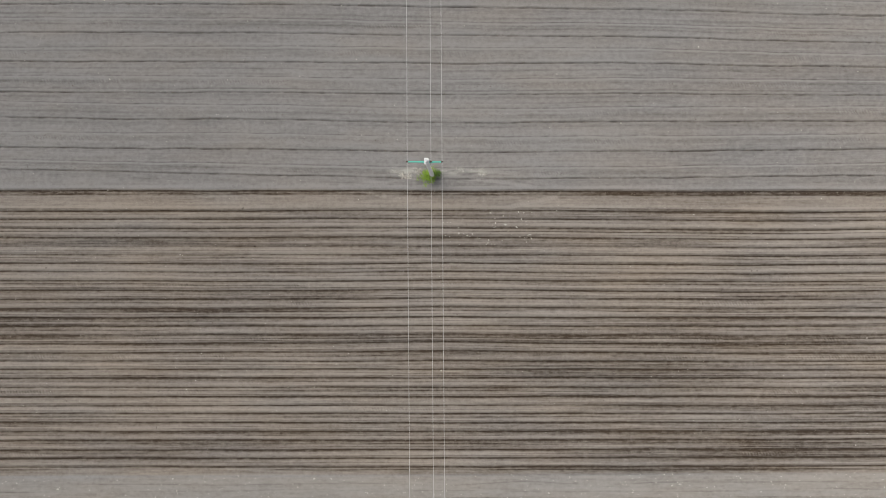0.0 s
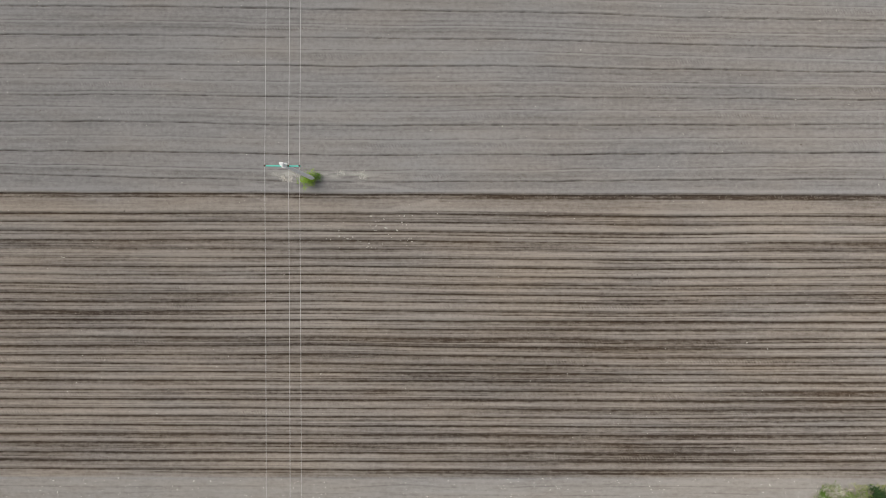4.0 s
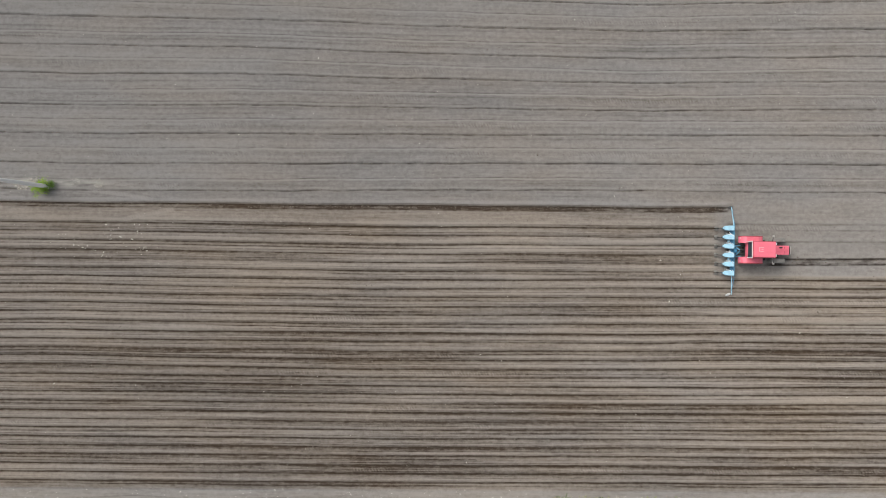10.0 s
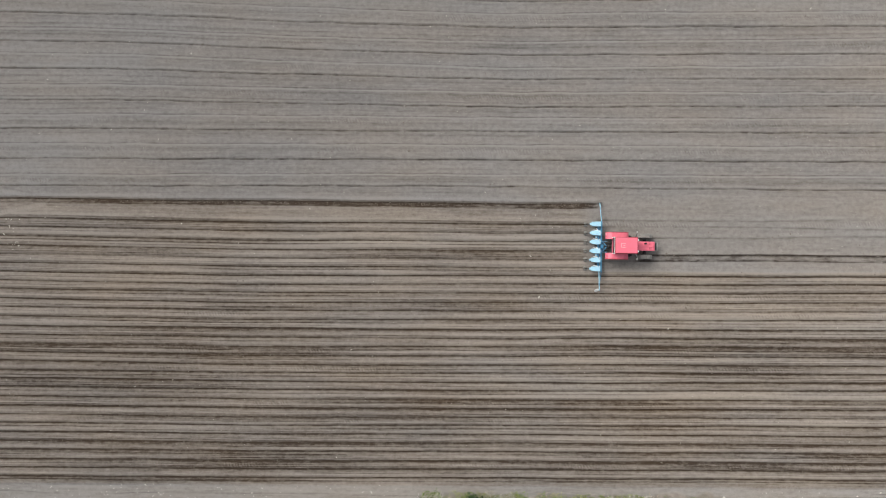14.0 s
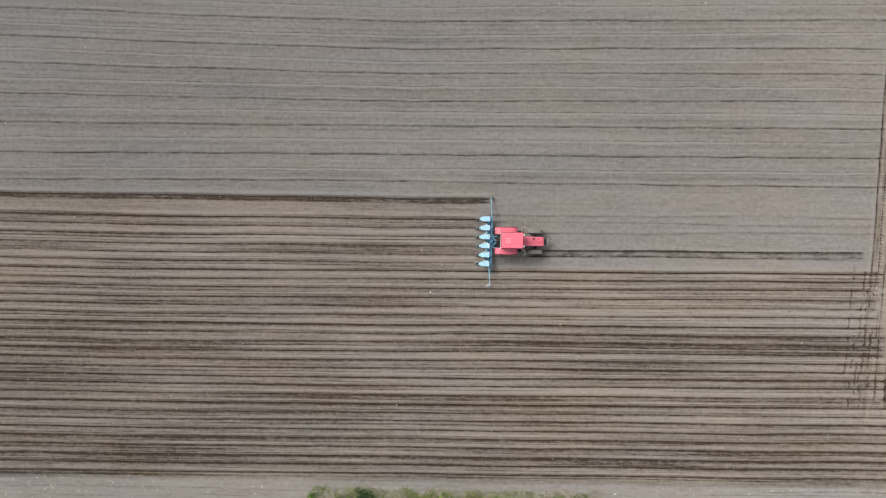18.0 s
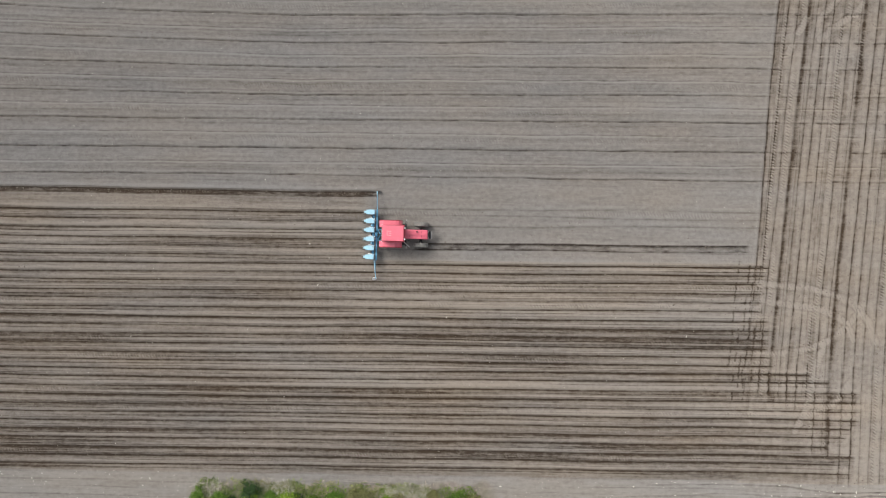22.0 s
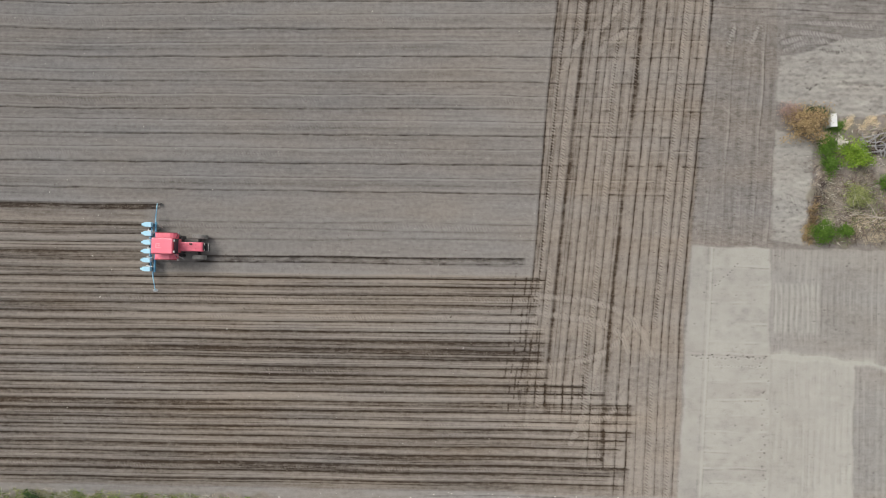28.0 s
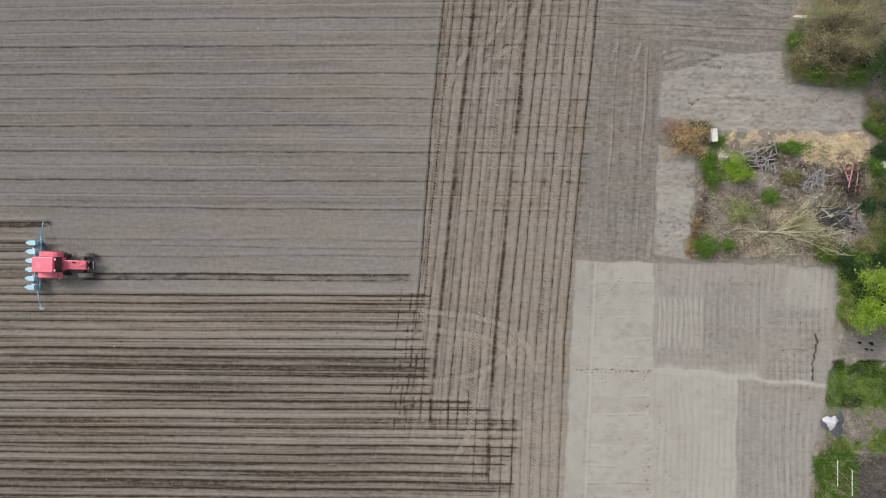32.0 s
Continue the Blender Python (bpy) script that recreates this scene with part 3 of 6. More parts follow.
for i in range(len(ROW_C)):
    y0 = row_line(i, xs)
    sl = band(y0[9:-10].min() - 0.9, y0[9:-10].max() + 0.9)
    d, xx = Y[:, sl] - y0[:, None], X[:, sl]
    if i == 0:
        end = 52.25
    elif i < 7:
        end = PLANTER_X - 1.1 + 0.15 * (i % 2)
    else:
        end = ROW_END[i - 18] if i > 17 else left[:, sl] + 0.45 + 0.5 * ((i * 37) % 10) / 10 + (0.8 if i > 12 else 0)
    on = edge(end - xx, 0.5)
    wet = 0.35 + 0.75 * value_noise(xs / 14 + 500, y0 / 2.2 + 50, 47)[:, None] + 0.55 * along_x(4.5, i * 3.1, 42)
    damp = sum(m * edge(xs - x0, 6) * edge(x1 - xs, 6) * line(y0 - yc - (xs - (x0 + x1) / 2) * 0.011, w + 0.25) for x0, x1, yc, w, m in DAMP)[:, None]
    power = ROW_DEPTH[i] * wet + 2.2 * damp
    ragged = 0.7 + 0.6 * along_x(0.5, i, 43)
    M[:, sl] += on * power * 1.08 * line(d, 0.050) * ragged
    H[:, sl] -= on * 0.055 * power * line(d, 0.06)
    halo, wide = rng_r.choice((0.05, 0.12, 0.3)), rng_r.uniform(0.06, 0.12)
    M[:, sl] += on * halo * line(d + 0.04 + wide * 0.7, wide) * np.clip(along_x(11, i * 1.7, 37) * 1.5 - 0.15, 0, 1.2)
    # the bed as far as the next furrow: left damp by the planter, or crusted pale
    fill = rng_r.choice((-0.07, -0.04, 0.0, 0.05, 0.14, 0.22))
    M[:, sl] += on * 0.5 * damp * edge(-d, 0.08) * edge(d + 0.66, 0.08)
    M[:, sl] += on * fill * edge(-d, 0.08) * edge(d + 0.66, 0.08) * np.clip(along_x(13, i * 2.9, 38) * 2.2 - 0.4, 0, 1.3)
    M[:, sl] += on * 0.22 * np.clip(along_x(20, i * 0.7, 36) - 0.42, 0, 1) / 0.4 * line(d + 0.12, 0.26)
    H[:, sl] -= on * 0.05 * np.cos(np.clip(d, -0.36, 0.36) / 0.36 * math.pi) * line(d, 0.5)
    # thin second scratches, and the pale crumbled crown of the ridge
    for q, side in enumerate((0.24 if i % 3 else -0.22, 0.12, -0.30)):
        M[:, sl] += on * (0.52, 0.38, 0.42)[q] * line(d - side - rng_r.uniform(-0.04, 0.04), 0.032) * edge(along_x(9, i * 3 + q, 44) - 0.40, 0.3)
    M[:, sl] -= on * 0.22 * line(d - 0.30, 0.14) * (0.4 + along_x(6, i, 50))
    if i == 0:
        M[:, sl] += on * 0.46 * edge(-d, 0.08) * edge(d + 0.36, 0.10) * (0.35 + 0.9 * along_x(2.4, 0, 45)) * (0.5 + grid_noise(0.3, 0.12, 145)[:, sl])
        H[:, sl] -= on * 0.05 * line(d + 0.18, 0.14)
    if i in (9, 11, 15, 17, 21, 23, 28):
        LX[:, sl] += on * 1.1 * line(d + 0.33, 0.14) * edge(along_x(3, i, 46) - 0.72, 0.15)
# the marker's furrow in front of the tractor
sl = band(1, 4)
d = Y[:, sl] - (2.28 + (xs - 57) * 0.0135 + (value_noise(xs / 6 + 500, xs * 0, 48) - 0.5) * 0.12)[:, None]
on = edge(81.3 - X[:, sl], 0.4) * edge(X[:, sl] - 55.5, 0.4)
M[:, sl] += on * (0.90 * line(d - 0.04, 0.065) + 0.52 * edge(-d, 0.08) * edge(d + 0.46, 0.10) * (0.35 + along_x(1.3, 0, 49)) * (0.4 + grid_noise(0.25, 0.12, 146)[:, sl]) + 0.30 * line(d + 0.44, 0.05) * along_x(2, 1, 49))
H[:, sl] += on * (0.05 * line(d - 0.1, 0.1) - 0.05 * line(d + 0.1, 0.1))

# headland: three passes of rows across the ends, with tyre tracks
ix = slice(int(np.searchsorted(xs, 79)), int(np.searchsorted(xs, 99)))
hx, hy = X[ix], Y[ix]
hm = edge(hx - left - 0.02, 0.12) * edge(right - hx, 0.15) * edge(hy + 17.2, 0.6)
M[ix] += hm * (0.0 + 0.12 * (grid_two(0.22, 9, 50)[ix] - 0.45) + 0.07 * (grid_noise(0.12, 1.2, 51)[ix] - 0.5) + 0.10 * (grid_two(5, 5, 52)[ix] - 0.5) + 0.16 * (grid_noise(0.3, 0.3, 59)[ix] - 0.5))
squeeze = (right - left) / 12.0
drift = np.interp(ys, [-8, 4.4, 16.3, 20.9, 26], [-0.42, -0.30, 0.0, 0.13, 0.25])[None, :]
for j, (x0, strong, wide) in enumerate(HEAD_ROWS):
    low = -8.9 - 0.5 * (j % 3) if x0 < 5.2 else (-13.2 if x0 < 7.5 else -15.6)
    d = hx - (left + (x0 + drift * min(1, x0)) * squeeze + (along_y(7, j, 53) - 0.5) * 0.10 + (along_y(1.1, j, 153) - 0.5) * 0.04)
    on = edge(hy - low, 0.6) * np.where(hy < -5.5, 0.75, 1.0) * edge(right + 0.3 - hx, 0.1)
    if x0 < 0.8:
        on = on * np.where(hy < 0.8, 0.45 * (along_y(0.35, j, 68) > 0.4), 1.0)
    power = strong * (0.55 + 0.45 * along_y(9, j * 2.3, 54) + 0.45 * along_y(2.4, j * 1.3, 66))
    M[ix] += on * power * (0.80 * line(d, 0.050 * wide) * (0.55 + 0.8 * along_y(0.4, j, 55)) + 0.10 * line(d - 0.10, 0.10 * wide))
    M[ix] += on * 0.30 * line(d - 0.20, 0.13) * edge(along_y(5, j * 1.7, 69) - 0.66, 0.2) * (0.3 + along_y(0.4, j, 168))
    H[ix] -= on * strong * (0.04 * np.cos(np.clip(d, -0.36, 0.36) / 0.36 * math.pi) * line(d, 0.4) + 0.05 * line(d, 0.06 * wide))
    M[ix] -= on * 0.08 * line(d + 0.30, 0.10)
    if j in (1, 3, 9, 10, 12, 17, 19):
        roll = edge(along_y(4.5, j, 56) - 0.42, 0.15)
        LY[ix] += on * 3.2 * line(d - 0.28, 0.12) * roll
        M[ix] -= on * 0.14 * line(d - 0.28, 0.12) * roll
# single cuts left by the turning planter: x, from y, to y
for q, (x0, y0, y1) in enumerate(((87.82, -13.6, -10.5), (89.57, -13.5, -10.5), (81.06, -8.1, -6.9), (81.78, -8.1, -6.9), (82.38, -8.7, -6.9), (83.14, -8.8, -7.0),
                                  (84.53, -9.2, -7.0), (85.30, -8.3, -6.4), (86.10, -8.2, -6.4), (88.76, -8.9, -6.2), (89.68, -8.8, -6.5))):
    d = hx - (x0 + 0.02 * np.sin(hy * 2 + q))
    on = edge(hy - y0, 0.15) * edge(y1 - hy, 0.15)
    M[ix] += 0.48 * on * line(d, 0.055) * (0.4 + along_y(0.4, q, 194))
    H[ix] -= 0.05 * on * line(d, 0.07)
# row ends crossed by the first headland pass: dashes over the furrows
for q, off in enumerate((-1.35, -0.9, -0.5, -0.1, 0.35, 0.8)):
    dash = edge(along_y(0.34, q * 3.1, 192) - 0.45, 0.12) * edge(1.4 - 0.5 * (q % 2) - hy, 0.3) * edge(hy + (9.6 if q < 4 else 6.2), 0.3) * (along_y(2.6, q, 193) > 0.33)
    M[ix] += 0.55 * dash * line(hx - (left + off + 0.05 * np.sin(hy)), 0.055)
    H[ix] -= 0.03 * dash * line(hx - (left + off), 0.07)
# trampled end of the passes, dry and crumbly
worn = np.clip(1.25 - np.hypot((hx - 87.5) / 5.5, (hy + 9.8) / 3.2), 0, 1) + np.clip(1.1 - np.hypot((hx - 91.5) / 3.0, (hy + 12.5) / 6.0), 0, 1)
M[ix] -= np.clip(worn, 0, 1) * 0.24 * grid_two(0.9, 0.9, 57)[ix]


def wheel_track(knots, width=0.2, pale=0.2, lug=1.0, seed=0, side=0.0):
    """A wheel's track along a bent line, as a patch of the sheet and how much of it is rolled."""
    k = np.array(knots, float)
    u = np.linspace(0, len(k) - 1, 12 * len(k))
    bent = np.stack([np.interp(u, range(len(k)), k[:, c]) for c in (0, 1)], 1)
    for _ in range(8):
        bent[1:-1] = (bent[:-2] + 2 * bent[1:-1] + bent[2:]) / 4
    a = slice(int(np.searchsorted(xs, bent[:, 0].min() - 0.8)), int(np.searchsorted(xs, bent[:, 0].max() + 0.8)))
    c = slice(int(np.searchsorted(ys, bent[:, 1].min() - 0.8)), int(np.searchsorted(ys, bent[:, 1].max() + 0.8)))
    px, py = X[a, c], Y[a, c]
    near = np.full(px.shape, 9.0)
    for (x0, y0), (x1, y1) in zip(bent[:-1], bent[1:]):
        s_ = np.clip(((px - x0) * (x1 - x0) + (py - y0) * (y1 - y0)) / max((x1 - x0) ** 2 + (y1 - y0) ** 2, 1e-6), 0, 1)
        near = np.minimum(near, np.hypot(px - x0 - s_ * (x1 - x0), py - y0 - s_ * (y1 - y0)))
    rough = np.clip(grid_two(0.7, 0.7, 400 + seed)[a, c] * 2.4 - 0.5, 0, 1)
    on = line(near, width) * rough
    M[a, c] += -1.6 * pale * on + 0.8 * pale * line(near - width * 1.4, width * 0.35) * rough
    H[a, c] -= 0.03 * on
    way = np.abs(k[-1] - k[0])
    (LX if way[0] > way[1] else LY)[a, c] += lug * on
    return a, c, on


for q, (knots, pale) in enumerate((
        (((82.2, -0.2), (86.1, -0.5), (88.0, -0.95), (89.4, -1.45), (90.7, -2.9), (91.3, -4.6)), 0.26),
        (((82.3, -1.62), (84.8, -1.8), (87.3, -2.15), (89.05, -3.1), (89.6, -4.4)), 0.22),
        (((81.4, -5.7), (84.5, -5.62), (86.2, -5.2), (88.2, -4.3), (90.2, -2.1)), 0.16),
        (((85.2, -11.6), (86.0, -10.1), (86.5, -8.4), (86.9, -6.0), (87.4, -4.9)), 0.20), (((86.0, -10.4), (88.2, -9.4), (89.8, -7.2)), 0.14),
        (((84.2, 17.8), (84.8, 19.2), (85.6, 20.6)), 0.26), (((86.6, 18.9), (87.6, 19.8), (89.0, 20.8)), 0.26),
        (((86.6, 20.5), (87.8, 22.0), (89.2, 24.0)), 0.24), (((88.6, 19.8), (89.9, 21.8), (91.2, 24.4)), 0.18))):
    sl_a, sl_c, on = wheel_track(knots, 0.22, pale * 1.05, 1.4, q)
    PALE[sl_a, sl_c] += 0.06 * on
M[ix] += 0.35 * line(np.hypot(hx - 88.4, (hy + 9.6) * 1.3) - 0.3, 0.7) * grid_noise(0.5, 0.5, 58)[ix]

# loose soil beyond the headland, with faint wheel tracks along it
beyond = edge(X - right, 0.2)
M += beyond * edge(Y - 4, 0.3) * (0.12 + 0.16 * (grid_noise(0.3, 0.25, 75) - 0.5) + 0.14 * (grid_two(0.5, 4, 76) - 0.5))
strip = beyond * edge(Y - 4, 0.3) * edge(21.3 - Y, 0.5) * edge(100.7 - X, 0.3)
M += strip * 0.15 * (grid_noise(0.3, 0.09, 170) - 0.5) * edge(grid_two(1.2, 3, 171) - 0.4, 0.2) * 1.6
for k, (x0, much) in enumerate(((95.55, 0.10), (96.2, -0.06), (96.75, 0.16), (97.45, -0.10), (98.1, 0.10), (98.75, -0.10), (99.18, 0.22), (99.85, -0.08), (100.3, 0.12))):
    d = X - (x0 + (Y - 10.3) * 0.047 + 0.05 * np.sin(Y * 0.9 + k))
    run = strip * (0.25 + 0.9 * along_y(2.5, k, 172))
    M += run * (-1.2 * much * line(d, 0.08) + 1.5 * abs(much) * line(d - 0.14, 0.05))
    H += run * 0.3 * abs(much) * line(d, 0.1)
    if k % 2:
        LY += 0.8 * strip * line(d - 0.3, 0.2) * edge(along_y(3, k, 70) - 0.4, 0.2)
for q, knots in enumerate((((96.8, 19.8), (97.1, 20.5), (97.3, 21.1)), ((98.6, 19.8), (98.9, 20.5), (99.1, 21.1)))):
    sl_a, sl_c, on = wheel_track(knots, 0.15, 0.26, 3.0, 20 + q)
    PALE[sl_a, sl_c] += 0.10 * on
# ploughed ends along the top, with wheel marks bending off towards the thicket
end = edge(Y - 21.3, 0.3) * beyond * edge(111 - X, 1.0)
M += end * (0.26 * (grid_noise(1.6, 0.14, 173) - 0.5) + 0.16 * (grid_noise(0.22, 0.14, 174) - 0.5))
for k, (y0, much) in enumerate(((21.6, 0.10), (22.2, 0.16), (22.75, 0.34), (23.3, 0.12), (23.75, 0.24), (24.3, 0.14), (24.8, 0.2))):
    d = Y - (y0 - (X - 95.5) * 0.030 + 0.04 * np.sin(X * 0.8 + k))
    M += end * much * (line(d, 0.05) * (0.2 + along_x(0.9, k, 175)) - 0.5 * line(d - 0.12, 0.06))
    H -= end * 0.1 * much * line(d, 0.07)


def garden_tracks():
    """Tractor turns at the upper plot's corner."""
    for q, (knots, pale, lug) in enumerate((
            (((101.0, 20.5), (102.0, 20.85), (103.4, 20.75), (105.4, 20.5)), 0.24, 1.6), (((101.1, 20.0), (102.3, 20.4), (103.6, 20.3), (104.9, 20.1)), 0.22, 1.6),
            (((101.2, 19.3), (102.2, 19.85), (103.2, 20.1), (104.2, 20.15)), 0.20, 1.5), (((102.0, 19.35), (103.4, 19.55), (105.3, 19.35)), -0.22, 1.2),
            (((105.8, 20.2), (107.6, 19.9), (109.8, 19.75)), 0.12, 1.5), (((105.6, 19.5), (107.6, 19.3), (109.4, 19.3)), -0.12, 0.8),
            (((107.4, 24.9), (108.2, 24.3), (109.6, 23.8), (112.0, 23.6)), 0.2, 1.7), (((108.6, 25.3), (109.4, 24.7), (110.6, 24.35), (112.2, 24.2)), 0.2, 1.7),
            (((109.6, 25.6), (110.6, 25.0), (112.0, 24.7)), 0.2, 1.5), (((103.0, 21.6), (106.0, 21.5), (109.5, 21.2)), 0.1, 1.2),
            (((100.7, 8.2), (101.6, 7.9), (103.0, 7.4)), 0.25, 1.3), (((100.7, 9.2), (101.8, 8.9), (103.1, 8.6)), 0.25, 1.2),
            (((100.6, 16.8), (101.6, 18.2), (103.4, 18.5)), 0.14, 0.2), (((103.2, 17.6), (106.0, 16.9), (109.8, 16.7)), -0.12, 0.3), (((108.6, 14.6), (108.7, 16.2)), -0.10, 0.3))):
        wheel_track(knots, 0.19, pale, lug, 30 + q)


def dent(x, y, r, deep=0.4):
    """A footprint or a clod's hollow, with its crumbled rim."""
    a = slice(int(np.searchsorted(xs, x - 4 * r)), int(np.searchsorted(xs, x + 4 * r)))
    c = slice(int(np.searchsorted(ys, y - 4 * r)), int(np.searchsorted(ys, y + 4 * r)))
    d = np.hypot(X[a, c] - x, (Y[a, c] - y) * 1.35)
    M[a, c] += 1.5 * deep * line(d, r)
    H[a, c] -= 0.10 * deep * line(d, r)
    PALE[a, c] += 0.4 * deep * line(d - 1.8 * r, 0.6 * r) * (Y[a, c] < y)


# dry strip below the rows
low = edge(bottom - Y, 0.35) * edge(93.5 - X, 2)
M -= low * 0.05
PALE += low * 0.13 * (0.4 + grid_two(4, 0.5, 72))
M += low * (0.20 * (grid_two(2.5, 0.2, 77) - 0.5) + 0.14 * (grid_noise(0.5, 0.12, 78) - 0.5))
for k in range(3):
    M += low * 0.34 * line(Y - (bottom - 0.75 - 0.55 * k + (along_x(6, k, 73) - 0.5) * 0.3), 0.05) * along_x(4, k, 74)


for q, (knots, deep) in enumerate(((((74.0, -16.1), (77.3, -15.98), (79.4, -15.9), (84.6, -15.9), (86.8, -16.2), (89.0, -16.3)), 0.30),
                                   (((88.6, -16.28), (91.6, -16.2), (96.8, -15.97)), 0.55), (((90.6, -16.5), (93.6, -16.44), (96.8, -16.42)), 0.50),
                                   (((70.0, -17.2), (77.4, -16.83), (79.1, -16.6), (86.0, -16.75), (90.6, -16.5)), 0.24))):
    k = np.array(knots)
    sl = band(-18.5, -15)
    d = Y[:, sl] - (np.interp(xs, k[:, 0], k[:, 1]) + (value_noise(xs / 1.3 + 500, xs * 0 + q, 195) - 0.5) * 0.08)[:, None]
    on = edge(X[:, sl] - k[0, 0], 0.6) * edge(k[-1, 0] - X[:, sl], 0.6) * (0.55 + 0.7 * along_x(0.8, q, 197))
    M[:, sl] += on * deep * (line(d, 0.06) - 0.35 * line(d - 0.15, 0.08))
    H[:, sl] -= on * 0.1 * deep * line(d, 0.08)


def blurred(a, times):
    for _ in range(times):
        a = np.pad(a, 1, mode="edge")
        a = (a[1:-1, 1:-1] * 2 + a[:-2, 1:-1] + a[2:, 1:-1] + a[1:-1, :-2] + a[1:-1, 2:]) / 6
    return a


# garden plots: silty crust, raked or ribbed
for k, (name, poly) in enumerate(PLOTS.items()):
    jx, jy = X + (grid_noise(1, 1.1, 80) - 0.5) * 0.22, Y + (grid_noise(1.1, 1, 81) - 0.5) * 0.2
    mask = blurred(inside(poly, jx, jy).astype(float), 3)
    cloud = 0.62 + 0.5 * grid_two(2.5, 2.5, 82 + k) + 0.26 * grid_noise(0.5, 0.4, 83 + k)
    PALE = PALE * (1 - mask) + mask * SILT[name] * cloud
    keep = 1 - 0.85 * mask
    LX, LY = LX * keep, LY * keep
    M = M * (1 - mask) + mask * (0.16 + 0.24 * (grid_two(1.5, 1.5, 84 + k) - 0.5) + 0.20 * (grid_two(0.35, 0.3, 98 + k) - 0.5))
    H += mask * 0.035 * (grid_two(0.35, 0.3, 98 + k) - 0.5)
    if name in ("middle_plot", "bluish_plot", "ribbed_plot", "silty_plot"):
        rib = np.sin(X * 2 * math.pi / 0.52 + 5.5 * grid_noise(1.9, 5, 86 + k)) * (0.4 + 1.2 * grid_noise(0.5, 1.1, 86 + k))
        some = 0.15 + edge(grid_two(1.6, 2.2, 87 + k) - 0.50, 0.12)
        M += mask * some * (0.06 * rib + 0.07 * np.sin(X * 2 * math.pi / 0.23 + 3 * grid_noise(2, 3, 186 + k)) * (0.3 + grid_noise(0.8, 0.6, 187 + k)))
        PALE += mask * some * 0.10 * np.clip(-rib, 0, 1) * (0.3 + grid_noise(0.4, 1.5, 188 + k))
        H += mask * rib * 0.02
        if name == "bluish_plot":
            for q in range(8):
                d = Y - (1.6 - 0.85 * q + 0.05 * np.sin(X * 2 + q))
                M += mask * edge(X - 109.6, 0.3) * edge(112.4 - X, 0.3) * 0.30 * line(d, 0.04) * np.clip(along_x(0.7, q, 189) * 2 - 0.7, 0, 1)
    if name in ("light_plot", "long_plot"):
        rng_p = random.Random(k)
        cuts = (2.44, 0.99, -0.34, -2.01, -3.45) if name == "light_plot" else (-5.35, -6.45, -7.89, -9.2, -10.4, -11.9, -13.2, -14.3)
        inner = edge(X - (95.9 + Y * 0.03), 0.08) * edge(100.3 - X, 0.2) * mask
        for q, y0 in enumerate(cuts):
            bow = y0 + 0.015 * (X - 97) + 0.04 * np.sin(X * 1.3 + q * 2)
            d = Y - bow
            wisp = np.clip(1.7 * along_x(1.1, q + 20 * k, 79) - 0.35, 0, 1)
            M += inner * wisp * (rng_p.uniform(0.08, 0.4) * line(d + 0.11, 0.06) - 0.12 * line(d, 0.06))
            PALE += inner * wisp * 0.32 * line(d - 0.04, 0.07)
            PALE += inner * rng_p.uniform(-0.22, 0.12) * edge(d, 0.1) * edge(1.3 - d, 0.1)
            M += inner * 0.10 * line(d - 0.6, 0.28) * along_x(2.5, q + 9, 78)
        PALE += mask * 0.3 * line(X - (95.75 + Y * 0.03), 0.07) * (0.3 + along_y(1.2, 1, 178))
        M += mask * (0.24 * line(X - (95.92 + Y * 0.03), 0.05) + 0.2 * line(X - (95.5 + Y * 0.03), 0.06)) * (0.3 + along_y(0.9, 2, 178))
        PALE -= mask * 0.18 * edge(95.7 + Y * 0.03 - X, 0.2)
        M += mask * (0.26 * (grid_noise(0.4, 0.22, 179) - 0.5) * edge(grid_two(2, 2, 180) - 0.5, 0.2) + 0.14 * (grid_two(1.4, 0.9, 181) - 0.5))
    if name in ("upper_plot", "strip_plot"):
        M += mask * (0.3 * (grid_two(0.9, 0.4, 88 + k) - 0.42) + 0.62 * (grid_noise(0.26, 0.16, 89 + k) - 0.45) * 0.7)
        H += mask * (0.10 * (grid_noise(0.3, 0.2, 89 + k) - 0.5) + 0.06 * (grid_noise(1.6, 0.22, 90 + k) - 0.5))
        M += mask * 0.15 * (grid_noise(2.2, 0.16, 91 + k) - 0.5)
        PALE += mask * 0.35 * np.clip(grid_noise(1.6, 0.7, 87 + k) - 0.6, 0, 1) / 0.4
        LX += mask * 0.35 * edge(grid_two(2, 1.2, 89) - 0.62, 0.1)
garden_tracks()
steps = random.Random(12)
for q in range(9):
    dent(96.2 + 0.22 * q + steps.uniform(-0.1, 0.1), 0.9 + 0.21 * q + steps.uniform(-0.12, 0.12), 0.07, 0.45)
for q in range(22):
    dent(94.6 + 0.27 * q + steps.uniform(-0.1, 0.1), -4.55 + steps.uniform(-0.22, 0.12), 0.08, 0.42)
for q in range(14):
    dent(96.3 + 0.26 * q + steps.uniform(-0.05, 0.05), -5.3 + steps.uniform(-0.06, 0.06), 0.06, 0.34)
for q in range(26):
    dent(100.1 + steps.uniform(-0.3, 0.3), -4.9 - 0.42 * q + steps.uniform(-0.2, 0.2), 0.08, 0.36)
for q in range(170):
    dent(steps.uniform(94.3, 114), steps.uniform(-16, 3.6), steps.uniform(0.04, 0.09), steps.uniform(0.12, 0.4))
for q in range(90):
    dent(steps.uniform(100.8, 116.2), steps.uniform(14.8, 20.2), steps.uniform(0.05, 0.11), steps.uniform(0.10, 0.32))
for q in range(14):
    dent(steps.gauss(103.2, 0.5), steps.gauss(16.6, 0.3), 0.1, 0.26)
